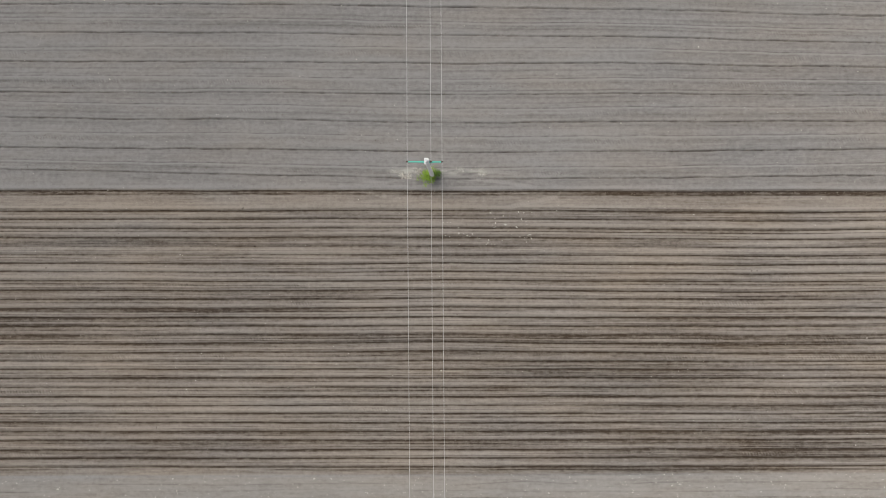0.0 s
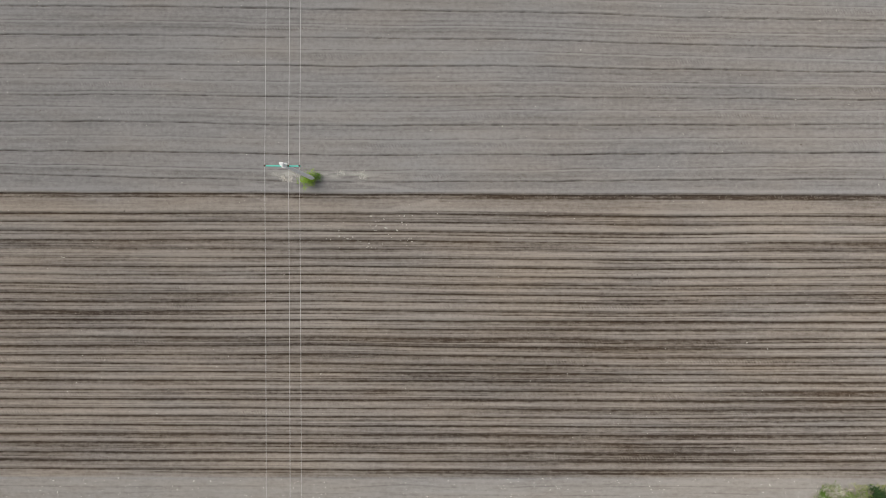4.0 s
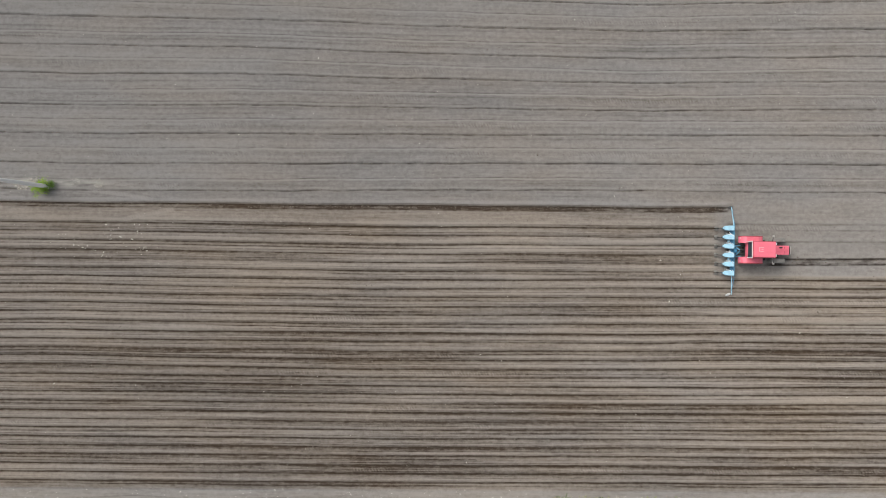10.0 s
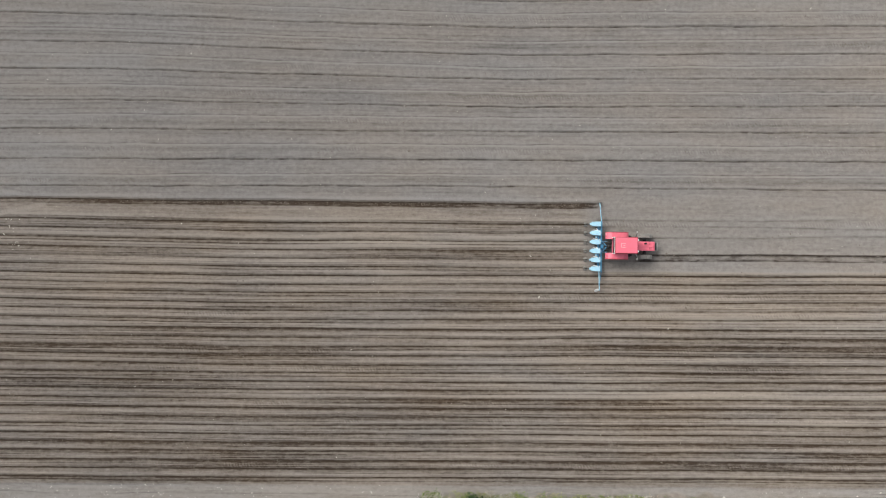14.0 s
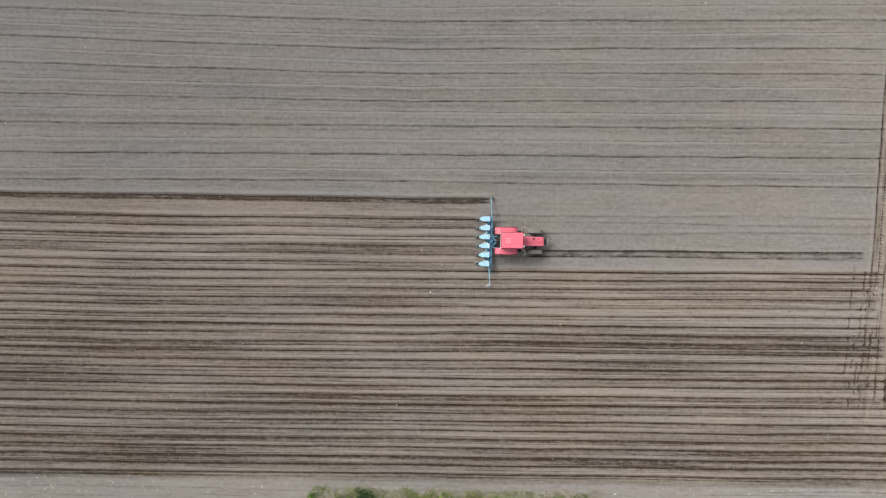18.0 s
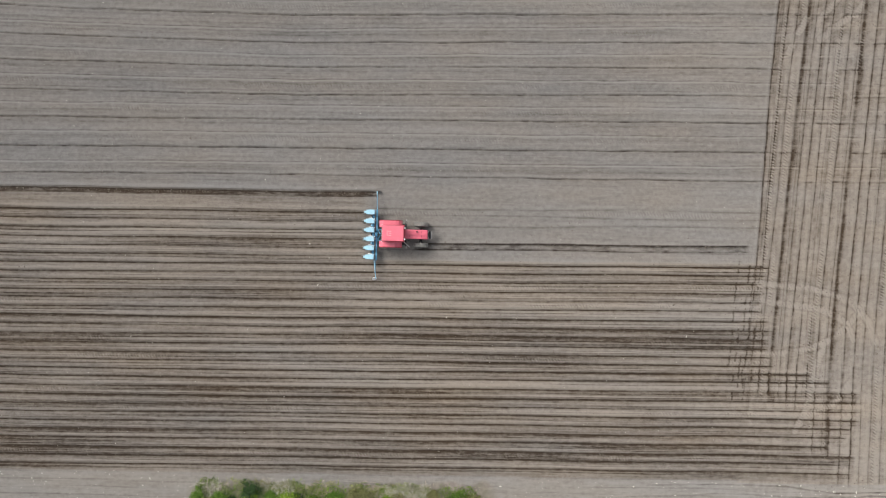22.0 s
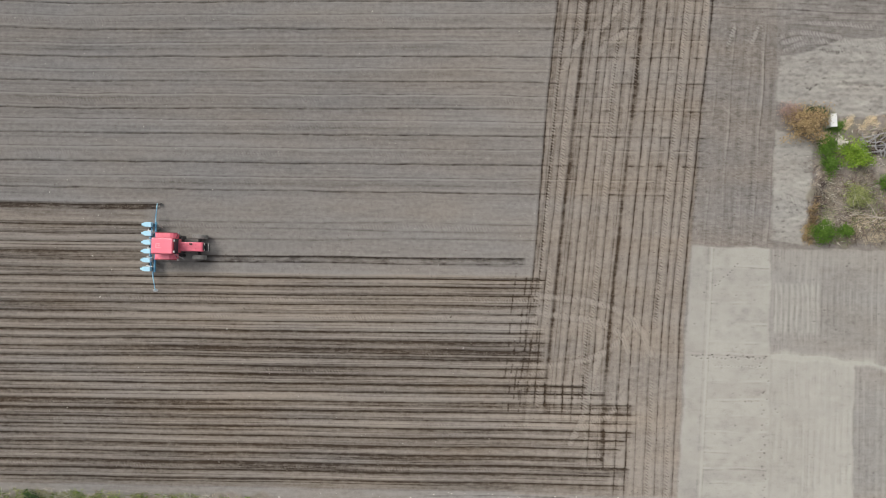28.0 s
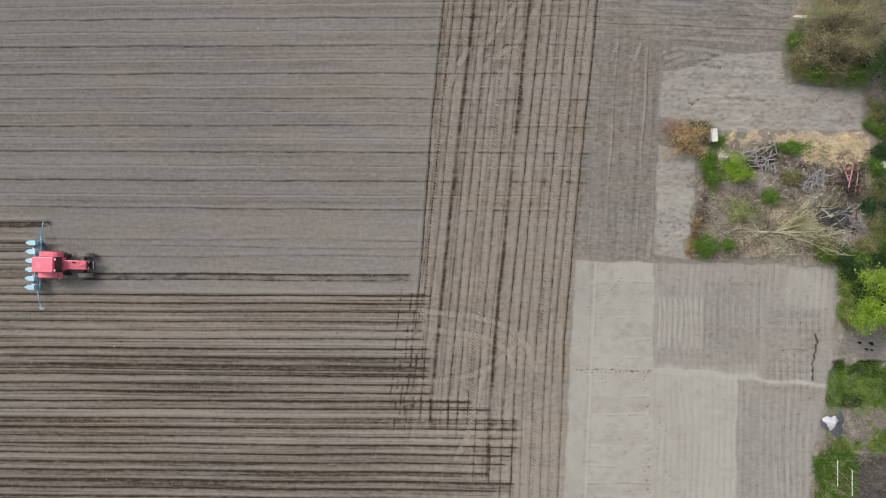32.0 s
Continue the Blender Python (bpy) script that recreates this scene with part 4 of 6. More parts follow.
for q in range(60):
    dent(steps.uniform(100.7, 103.2), steps.uniform(4.8, 12.5), steps.uniform(0.05, 0.1), steps.uniform(0.1, 0.3))
# beds inside the plots: a ribbed pale one, a damper one, pale streaks
bed_1 = edge(X - 100.7, 0.2) * edge(104.2 - X, 0.2) * edge(Y + 2.6, 0.3) * edge(1.2 - Y, 0.3)
PALE += 0.62 * bed_1 * (0.35 + 0.65 * np.sin(X * 2 * math.pi / 0.42 + 4 * grid_noise(1.1, 2, 190)) * (0.2 + grid_noise(0.3, 0.7, 191)))
bed_2 = edge(X - 104.2, 0.2) * edge(108.7 - X, 0.2) * edge(Y + 4.0, 0.5) * edge(2.6 - Y, 0.5)
M += 0.06 * bed_2
M += 0.22 * inside(PLOTS["bed_plot"], X, Y) + 0.05 * inside(PLOTS["ribbed_plot"], X, Y)
PALE -= 0.10 * bed_2
bed_3 = edge(X - 110.6, 0.3) * edge(113.9 - X, 0.2) * edge(Y - 0.6, 0.4) * edge(3.6 - Y, 0.2)
hatch = edge(X - 109.2, 0.2) * edge(113.2 - X, 0.2) * edge(Y + 5.2, 0.3) * edge(0.6 - Y, 0.3)
M += 0.13 * hatch * (0.5 + grid_noise(0.32, 0.5, 281) * edge(np.sin(Y * 2 * math.pi / 0.62 + 2 * grid_noise(1.5, 2, 282)), 0.8) - 0.3 * grid_noise(0.2, 0.3, 283))
H -= 0.03 * hatch * edge(np.sin(Y * 2 * math.pi / 0.62 + 2 * grid_noise(1.5, 2, 282)), 0.8)
PALE += 0.34 * bed_3 * (0.4 + grid_two(0.7, 0.9, 199))
for x0 in (108.8, 109.3, 110.0, 110.9):
    PALE += 0.30 * line(X - x0, 0.10) * edge(-6.3 - Y, 0.4) * edge(Y + 18.5, 0.5) * (0.3 + along_y(2.5, x0, 99))
# the path of pale trodden silt between the plots, a damp gash and a row of footprints
path_y = np.interp(X, [94, 101.6, 105.1, 108.2, 113.9], [-4.5, -4.49, -4.64, -5.0, -5.33]) + 0.06 * np.sin(X * 1.7) + (along_x(0.5, 8, 91) - 0.5) * 0.12
on = edge(X - 94.1, 0.3) * edge(114.1 - X, 0.3)
PALE += on * edge(X - 100.5, 0.5) * 0.75 * line(Y - path_y, 0.17) * (0.5 + along_x(0.8, 3, 90))
spill = edge(X - 100.8, 0.4) * edge(108.6 - X, 0.8)
PALE += spill * 0.55 * edge(Y - path_y, 0.1) * edge(path_y + 0.1 + 0.35 * along_x(0.9, 6, 90) + 0.22 * along_x(0.22, 5, 90) - Y, 0.4)
lane = on * edge(101 - X, 0.5)
M += lane * (0.4 * line(Y - path_y, 0.07) * (0.2 + along_x(0.35, 7, 90)) - 0.12 * line(Y - path_y - 0.16, 0.06))
M += on * (0.07 * line(Y - path_y - 0.25, 0.07) * along_x(0.7, 0, 90) - 0.12 * line(Y - path_y, 0.18))
M += 0.75 * line(X - (113.02 + 0.05 * Y + 0.12 * np.sin(Y * 2) + (along_y(0.25, 5, 91) - 0.5) * 0.2), 0.085) * edge(Y + 5.0, 0.2) * edge(-1.3 - Y, 0.2) * edge(along_y(0.5, 0, 91) - 0.3, 0.2)

# plant litter: the wild garden, the verges and the bank
wild = blurred(inside([(103.4, 13.6), (104.8, 14.3), (116.4, 14.4), (117.0, 18.0), (116.6, 18.4), (110.7, 18.2), (110.7, 26.0), (110.7, 60.0), (200.0, 60.0), (200.0, -60.0),
                       (111.5, -60.0), (112.1, -17.0), (113.4, -8.3), (114.3, -5.6), (114.7, 3.8), (108.0, 4.3), (102.9, 4.2), (103.3, 8.0), (103.7, 12.0)],
                      X + (grid_noise(1, 1, 92) - 0.5) * 0.6, Y + (grid_noise(1, 1, 93) - 0.5) * 0.6).astype(float), 2)
bed = inside(PLOTS["bed_plot"], X, Y)
COVER = np.maximum(COVER, wild * np.where(bed, 0.0, 1.0))
verge_y = -16.85 + 0.02 * (X - 45) + (along_x(1.2, 0, 94) - 0.5) * 0.7
COVER = np.maximum(COVER, edge(verge_y - Y, 0.25) * edge(X - 38.3, 0.8) * edge(62.0 - X, 1.0) * edge(Y + 23.5, 3.0))
H += COVER * 0.12 * grid_two(0.8, 0.8, 95)
LX, LY = np.where(COVER > 0.4, 0, LX), np.where(COVER > 0.4, 0, LY)
# weedy pale mound round the pole's foot, which the rows go round
mound = line(np.hypot((X + 1.6) / 2.6, (Y - 7.1) / 0.9), 0.8)
H += 0.16 * mound
PALE += 2.2 * line(np.hypot((X + 3.9) / 1.4, (Y - 7.40) / 0.40), 0.8) * np.clip(grid_two(0.5, 0.3, 96) * 2 - 0.5, 0, 1)
PALE += 1.3 * line(np.hypot((X - 0.8) / 2.6, (Y - 7.45) / 0.35), 0.8) * np.clip(grid_two(0.9, 0.18, 97) * 2 - 0.6, 0, 1)
west = edge(16 - X, 14) * edge(Y - 3.5, 2)
M -= 0.07 * west
M += 0.4 * line(np.hypot((X + 1.4) / 5.0, (Y - 7.2) / 1.3), 0.9) * (grid_noise(0.5, 0.12, 196) - 0.5)
for q, (x0, y0, x1, y1) in enumerate(((-7.5, 6.7, -3.5, 6.2), (-9.0, 6.3, -4.5, 5.2), (4.5, 4.6, 8.5, 5.5), (1.5, 6.9, 6.5, 6.3), (0.5, 7.6, 7.5, 7.2))):
    wheel_track(((x0, y0), ((x0 + x1) / 2, (y0 + y1) / 2 + 0.1), (x1, y1)), 0.16, 0.2, 0.6, 60 + q)
M -= 0.12 * mound
far = (np.abs(Y) > 40) | (X < -60) | (X > 140)
M, H = np.where(far, 0.3, M), np.where(far, 0, H)
M = np.clip(M, 0, 1)

BROWN = blurred(np.where(is_sown, 0.62 + 0.16 * edge(grid_two(16, 2.4, 198) - 0.5, 0.3), np.where(is_head, 0.72, np.where(X > right, np.where((Y > 4) & (X < 100.6), 0.36, 0.22), 0.18 + 0.17 * np.clip((X - 58) / 24, 0, 1) - 0.13 * np.clip((22 - X) / 30, 0, 1)))), 6)
BROWN = np.where(Y < bottom - 0.2, 0.3, BROWN)
region = np.zeros((nx - 1, ny - 1), int)
cx, cy = np.meshgrid((xs[1:] + xs[:-1]) / 2, (ys[1:] + ys[:-1]) / 2, indexing="ij")
region[is_bare[:-1, :-1] & (cy < 60) & (cx > -130)] = 1
region[is_sown[:-1, :-1] & (cx > -130)] = 2
region[is_head[:-1, :-1] & (cy > -17) & (cy < 60)] = 3
for k, poly in enumerate(PLOTS.values()):
    region[inside(poly, cx, cy)] = 4 + k
vid = np.arange(nx * ny).reshape(nx, ny)
quads = np.stack([vid[:-1, :-1], vid[1:, :-1], vid[1:, 1:], vid[:-1, 1:]], 2)
points = np.stack([X, Y, H], 2).reshape(-1, 3)
SHEETS = [("ground", "dry bare soil and verge spreading to the horizon"), ("unsown_field", "grey-brown harrowed soil with thin broken harrow lines"),
          ("sown_field", "dark damp furrows between freshly sown soil ridges"), ("headland", "sown headland rows across the field's end with tyre tracks")]
SHEETS += [("garden_plot", t) for t in ("pale raked garden plot beside the headland", "greyer ribbed garden plot between pale ones", "bluish-grey raked garden plot by the grass",
                                        "long pale garden plot with cross rake lines", "pale silty garden plot below the trodden path", "grey ribbed garden plot with pale streaks",
                                        "cloddy pale grey plot above the wild garden", "narrow cloddy grey strip beside the dry bush", "small grey bed under the green tree")]
for k, (name, label) in enumerate(SHEETS):
    q = quads[region == k]
    used, back = np.unique(q.ravel(), return_inverse=True)
    me = quick_mesh(name, points[used], back.reshape(-1, 4), SOIL)
    for key, field in (("moist", M), ("pale", PALE), ("cover", COVER), ("lug_x", LX), ("lug_y", LY), ("across", ACROSS), ("brown", BROWN)):
        me.attributes.new(key, "FLOAT", "POINT").data.foreach_set("value", field.ravel()[used].astype(np.float32))
    me.polygons.foreach_set("use_smooth", np.ones(len(q), bool))
    tagged(new(name, me), label, "garden plot" if k > 3 else "field" if k else "ground", kind="structure")


def ground_z(x, y):
    """The sheet's height at a place, or at arrays of places."""
    z = H[np.clip(np.searchsorted(xs, x), 1, nx - 1), np.clip(np.searchsorted(ys, y), 1, ny - 1)]
    return float(z) if np.ndim(z) == 0 else z


# ---- the tractor, driving along the strip ----
def wheel(name, parent, at, radius, width, rim_radius, lugs, rim_mat):
    """A tyre with slanting lugs on a dished rim with a hub."""
    hub = new(name)
    hub.parent, hub.matrix_local = parent, pose(*at)
    w, r = width / 2, radius
    bm = ring([(rim_radius, -w * 0.8), (r * 0.80, -w), (r * 0.93, -w * 0.92), (r * 0.965, -w * 0.5), (r * 0.965, w * 0.5), (r * 0.93, w * 0.92), (r * 0.80, w), (rim_radius, w * 0.8)], 40)
    for i in range(lugs):
        for s in (-1, 1):
            a = 2 * math.pi * (i + (0.5 if s > 0 else 0)) / lugs
            m = pose(0, 0, 0, 0, -math.degrees(a), 0) @ pose(r * 0.965, s * w * 0.47, 0, s * 32, 0, 0)
            got = bmesh.ops.create_cube(bm, size=1)["verts"]
            bmesh.ops.transform(bm, matrix=m @ Matrix.Diagonal((r * 0.075, w * 0.98, r * 0.055, 1)), verts=got)
    part("tyre", bm, RUBBER, hub, "dusty black rubber tyre with lugs")
    part("rim", ring([(0.05, -w * 0.35), (rim_radius * 0.6, -w * 0.3), (rim_radius * 0.92, -w * 0.75), (rim_radius, -w * 0.8), (rim_radius, w * 0.8), (rim_radius * 0.92, w * 0.75), (rim_radius * 0.6, w * 0.1), (0.05, w * 0.05)], 28), rim_mat, hub, "painted steel rim")
    part("hub", tube((0, -w * 0.6, 0), (0, w * 0.6, 0), rim_radius * 0.3, seg=14), STEEL, hub)
    return hub


def build_tractor(x, y):
    t = group_of("tractor", (x, y, 0), "red farm tractor with square cab roof pulling a planter", "tractor")
    for s in (-1, 1):
        wheel("rear_wheel", t, (0, s * 0.78, 0.78), 0.78, 0.40, 0.46, 20, RIM)
        wheel("front_wheel", t, (2.30, s * 0.80, 0.57), 0.58, 0.34, 0.33, 17, RIM)
        arc = [(-0.86, 1.02), (-0.84, 1.38), (-0.74, 1.58), (-0.52, 1.68), (0.42, 1.68), (0.66, 1.60), (0.82, 1.42), (0.90, 1.10)]
        inner = [(px * 0.95, 0.80 + (pz - 0.80) * 0.95) for px, pz in arc[::-1]]
        part("fender", extrude(arc + inner, s * 0.78 - 0.27, s * 0.78 + 0.23, 0.012), RED, t, "curved red rear fender")
        part("fender_lip", extrude([(px * 1.015, 0.8 + (pz - 0.8) * 1.015) for px, pz in arc] + [(px * 0.93, 0.8 + (pz - 0.8) * 0.93) for px, pz in arc[::-1]], s * 1.02 - 0.02, s * 1.02 + 0.02), DARK_RED, t)
        lamp = part("tail_lamp", box((0.08, 0.16, 0.10), (-0.80, s * 0.86, 1.30), 0.015), DARK_RED, t)
        part("lens", box((0.02, 0.13, 0.07), (-0.845, s * 0.86, 1.30), 0.008), WHITE, lamp)
        part("headlight", tube((2.86, s * 0.2, 1.15), (2.93, s * 0.2, 1.14), 0.085, seg=16), WHITE, t, "round white headlight")
        part("step", box((0.42, 0.22, 0.04), (1.0, s * 0.72, 0.55), 0.01), IRON, t)
        part("step_bracket", box((0.05, 0.05, 0.5), (1.1, s * 0.66, 0.78), 0.008), IRON, t)
        arm = part("mirror_arm", tube((1.12, s * 0.58, 2.2), (1.28, s * 0.98, 2.15), 0.018), IRON, t)
        part("mirror", box((0.04, 0.16, 0.26), (1.29, s * 1.02, 2.08), 0.015), RIM, arm, "pale-backed mirror")
        part("lift_arm", tube((-0.25, s * 0.32, 0.62), (-0.92, s * 0.42, 0.55), 0.045), STEEL, t)
        part("lift_rod", tube((-0.35, s * 0.30, 1.15), (-0.75, s * 0.40, 0.58), 0.025), STEEL, t)
        part("front_hub", tube((2.30, s * 0.48, 0.55), (2.30, s * 0.60, 0.57), 0.13, seg=14), STEEL, t)
    part("chassis", box((2.9, 0.42, 0.42), (1.05, 0, 0.78), 0.04), IRON, t, "black engine and gearbox block")
    part("rear_axle", tube((0, -0.62, 0.78), (0, 0.62, 0.78), 0.15, seg=14), IRON, t)
    part("front_axle", box((0.20, 1.15, 0.18), (2.30, 0, 0.55), 0.03), IRON, t)
    hood = part("hood", extrude([(1.10, 1.08), (2.86, 1.0), (2.90, 1.22), (2.82, 1.42), (2.3, 1.52), (1.10, 1.60)], -0.355, 0.355, 0.08), RED, t, "long red engine hood")
    part("hood_crease", box((1.5, 0.16, 0.02), (1.95, 0, 1.575), 0.008, (0, 3.3, 0)), RED, hood)
    for s in (-1, 1):
        part("side_grille", box((0.9, 0.015, 0.22), (2.1, s * 0.358, 1.22), 0.004), IRON, hood)
        part("hood_seam", box((0.012, 0.5, 0.012), (1.5 + 0.45 * (s + 1), 0, 1.585 - 0.025 * (s + 1)), 0.003), DARK_RED, hood)
    part("grille", box((0.05, 0.52, 0.36), (2.90, 0, 1.18), 0.02), IRON, t, "black front grille")
    for k in range(6):
        part("weight", box((0.26, 0.085, 0.30), (3.02, -0.235 + 0.094 * k, 0.80), 0.02), STEEL, t, "grey front ballast weight")
    part("weight_bracket", box((0.16, 0.56, 0.08), (2.93, 0, 0.94), 0.01), IRON, t)
    part("exhaust", tube((1.45, -0.46, 1.2), (1.45, -0.52, 2.3), 0.05, seg=12), IRON, t, "black upright exhaust")
    part("handrail", tube((1.12, -0.60, 2.3), (1.50, -0.98, 1.5), 0.03, seg=8), RIM, t, "pale slanting handrail")
    part("front_guard", tube((3.16, -0.30, 0.95), (3.16, 0.30, 0.95), 0.03, seg=8), RIM, t, "pale front guard")
    part("air_intake", tube((2.05, 0.20, 1.5), (2.05, 0.20, 1.82), 0.06, seg=12), IRON, t)
    part("fuel_tank", box((0.7, 0.34, 0.42), (0.85, -0.62, 0.86), 0.06), IRON, t)
    part("battery_box", box((0.55, 0.3, 0.36), (0.9, 0.62, 0.86), 0.05), IRON, t)
    cab = part("cab_base", box((1.46, 1.14, 0.5), (0.36, 0, 1.32), 0.04), RED, t, "red cab lower body")
    for px in (-0.36, 0.36, 1.06):
        for s in (-1, 1):
            part("pillar", box((0.06, 0.06, 1.16), (px, s * 0.55, 2.12), 0.012), IRON, cab)
    for s in (-1, 1):
        part("side_glass", box((1.36, 0.012, 1.02), (0.35, s * 0.545, 2.10)), GLASS, cab, "dark side glass")
    part("windscreen", box((0.012, 1.04, 1.02), (1.06, 0, 2.10)), GLASS, cab, "dark windscreen")
    part("rear_glass", box((0.012, 1.04, 1.02), (-0.37, 0, 2.10)), GLASS, cab, "dark rear window")
    part("seat", box((0.45, 0.45, 0.5), (0.15, 0, 1.75), 0.08), IRON, cab)
    roof = part("cab_roof", box((1.66, 1.20, 0.17), (0.34, 0, 2.73), 0.06, taper=0.95), RED, t, "flat red cab roof with pale hatch mark")
    part("roof_rim", box((1.70, 1.24, 0.06), (0.34, 0, 2.65), 0.02), DARK_RED, roof)
    for size, at in (((0.34, 0.045, 0.012), (0.06, 0.15, 2.820)), ((0.34, 0.045, 0.012), (0.06, -0.15, 2.820)), ((0.045, 0.26, 0.012), (-0.09, 0, 2.820)), ((0.16, 0.045, 0.012), (0.13, 0.0, 2.820))):
        part("roof_mark", box(size, at, 0.003), material("roof_mark_paint", (0.78, 0.42, 0.42), 0.5), roof, "pale pink roof mark")
    for s in (-1, 1):
        part("work_lamp", box((0.10, 0.16, 0.10), (1.20, s * 0.42, 2.64), 0.02), WHITE, roof)
    for s in (-1, 1):
        part("rear_frame_bar", tube((-0.46, s * 0.58, 1.5), (-0.50, s * 0.62, 2.55), 0.03), WHITE, t, "pale rear frame bar")
    part("rear_frame_rail", tube((-0.50, -0.64, 2.56), (-0.50, 0.64, 2.56), 0.03), WHITE, t, "pale rear frame rail")
    part("top_link", tube((-0.30, 0, 1.15), (-0.95, 0, 1.02), 0.035), STEEL, t)
    part("drawbar", box((0.7, 0.12, 0.06), (-0.5, 0, 0.42), 0.01), STEEL, t)
    return t


def build_planter(x, y):
    p = group_of("seed_planter", (x, y, 0), "light blue six-row seed planter working behind the tractor", "planter")
    part("beam", box((0.13, 3.95, 0.13), (0, 0, 0.78), 0.015), BLUE, p, "blue square main beam")
    part("rear_beam", box((0.08, 3.75, 0.08), (-0.22, 0, 0.95), 0.01), DEEP_BLUE, p)
    for s in (-1, 1):
        part("hitch_plate", box((0.42, 0.05, 0.5), (0.22, s * 0.42, 0.75), 0.01), BLUE, p)
        part("mast", tube((0.10, s * 0.35, 0.85), (0.32, 0.05 * s, 1.12), 0.04), BLUE, p)
        ground_wheel = new("ground_wheel")
        ground_wheel.parent, ground_wheel.matrix_local = p, pose(-0.18, s * 1.40 + 0.0, 0.30)
        part("tyre", ring([(0.16, -0.07), (0.27, -0.08), (0.30, 0), (0.27, 0.08), (0.16, 0.07)], 24), RUBBER, ground_wheel)
        part("rim", ring([(0.04, -0.03), (0.16, -0.06), (0.16, 0.06), (0.04, 0.03)], 16), DEEP_BLUE, ground_wheel)
        arm = part("marker_arm", box((0.075, 1.52, 0.075), (-0.04 if s > 0 else -0.09, s * 2.68, 0.70), 0.012, (s * -12, 0, 3 if s > 0 else 5), 0.7), HOPPER, p, "pale blue folding marker arm")
        part("marker_tie", tube((0, s * 1.9, 1.0), (-0.07, s * 3.1, 0.64), 0.018), DEEP_BLUE, arm)
        disc = part("marker_disc", ring([(0.03, -0.02), (0.2, -0.015), (0.2, 0.015), (0.03, 0.03)], 20), STEEL if s > 0 else WHITE, arm, "worn marker disc")
        disc.matrix_local = pose(-0.05 if s > 0 else -0.16, s * 3.42, 0.20, (10 if s > 0 else -35), 0, 18)
        part("disc_stem", tube((-0.05 if s > 0 else -0.14, s * 3.34, 0.56), (-0.05 if s > 0 else -0.16, s * 3.42, 0.2), 0.025), WHITE if s < 0 else STEEL, arm)
    part("fan", tube((-0.10, 0.0, 0.98), (0.10, 0.0, 0.98), 0.2, seg=20), DEEP_BLUE, p, "round blue fan housing")
    for k in range(4):
        y0 = -1.05 + 0.7 * k
        bm = bmesh.new()
        pts = [(-0.05, y0, 1.0), (-0.22, y0 + 0.08, 1.25), (-0.38, y0 + 0.22, 1.2), (-0.45, y0 + 0.34, 1.02)]
        for a, b in zip(pts, pts[1:]):
            add_tube(bm, a, b, 0.025)
        part("hose", bm, WHITE if k % 2 else RIM, p, "looped pale hose")
    for k in range(5):
        y0 = -1.375 + 0.69 * k
        part("seed_tube", tube((-0.12, y0 - 0.16, 0.98), (-0.62, y0 - 0.10, 0.86), 0.028), WHITE, p, "white seed tube")
        part("air_tube", tube((-0.30, y0 - 0.30, 0.92), (-0.30, y0 + 0.30, 0.92), 0.03), DEEP_BLUE, p)
        part("chain_guard", box((0.10, 0.16, 0.20), (-0.40, y0 + 0.02, 0.80), 0.02), HOPPER if k % 2 else IRON, p)
    for k in range(6):
        y0 = -1.72 + 0.69 * k
        unit = new("row_unit")
        unit.parent, unit.matrix_local = p, pose(0, y0, 0)
        hopper = part("hopper", extrude([(-0.80, 1.18), (-0.62, 1.22), (-0.16, 1.22), (-0.14, 0.92), (-0.30, 0.68), (-0.55, 0.68), (-0.82, 1.0)], -0.17, 0.17, 0.035), HOPPER, unit, "pale blue seed hopper")
        part("lid", box((0.46, 0.37, 0.035), (-0.38, 0, 1.235), 0.012), HOPPER, hopper)
        part("snout", box((0.22, 0.20, 0.12), (-0.86, 0, 1.14), 0.03, (0, -8, 0), 0.8), HOPPER, hopper)
        for s in (-1, 1):
            part("link_arm", box((0.42, 0.03, 0.06), (-0.18, s * 0.12, 0.62), 0.006), DEEP_BLUE, unit)
            opener = part("opener_disc", ring([(0.02, -0.006), (0.19, -0.003), (0.19, 0.003), (0.02, 0.006)], 18), STEEL, unit)
            opener.matrix_local = pose(-0.45, s * 0.05, 0.2, 0, 0, s * 5)
            press = part("press_wheel", ring([(0.05, -0.015), (0.13, -0.02), (0.14, 0), (0.13, 0.02), (0.05, 0.015)], 18), RUBBER, unit, "black press wheel")
            press.matrix_local = pose(-1.10, s * 0.10, 0.15, s * 22, 0, s * 16)
        part("press_fork", box((0.42, 0.05, 0.05), (-0.92, 0, 0.36), 0.01, (0, 18, 0)), IRON, unit)
        part("closing_spring", tube((-0.72, 0, 0.5), (-1.1, 0, 0.34), 0.03), STEEL, unit)
        part("shank", box((0.5, 0.08, 0.42), (-0.5, 0, 0.48), 0.02), DEEP_BLUE, unit)
    return p


build_tractor(53.56, 2.94)
build_planter(PLANTER_X, PLANTER_Y)


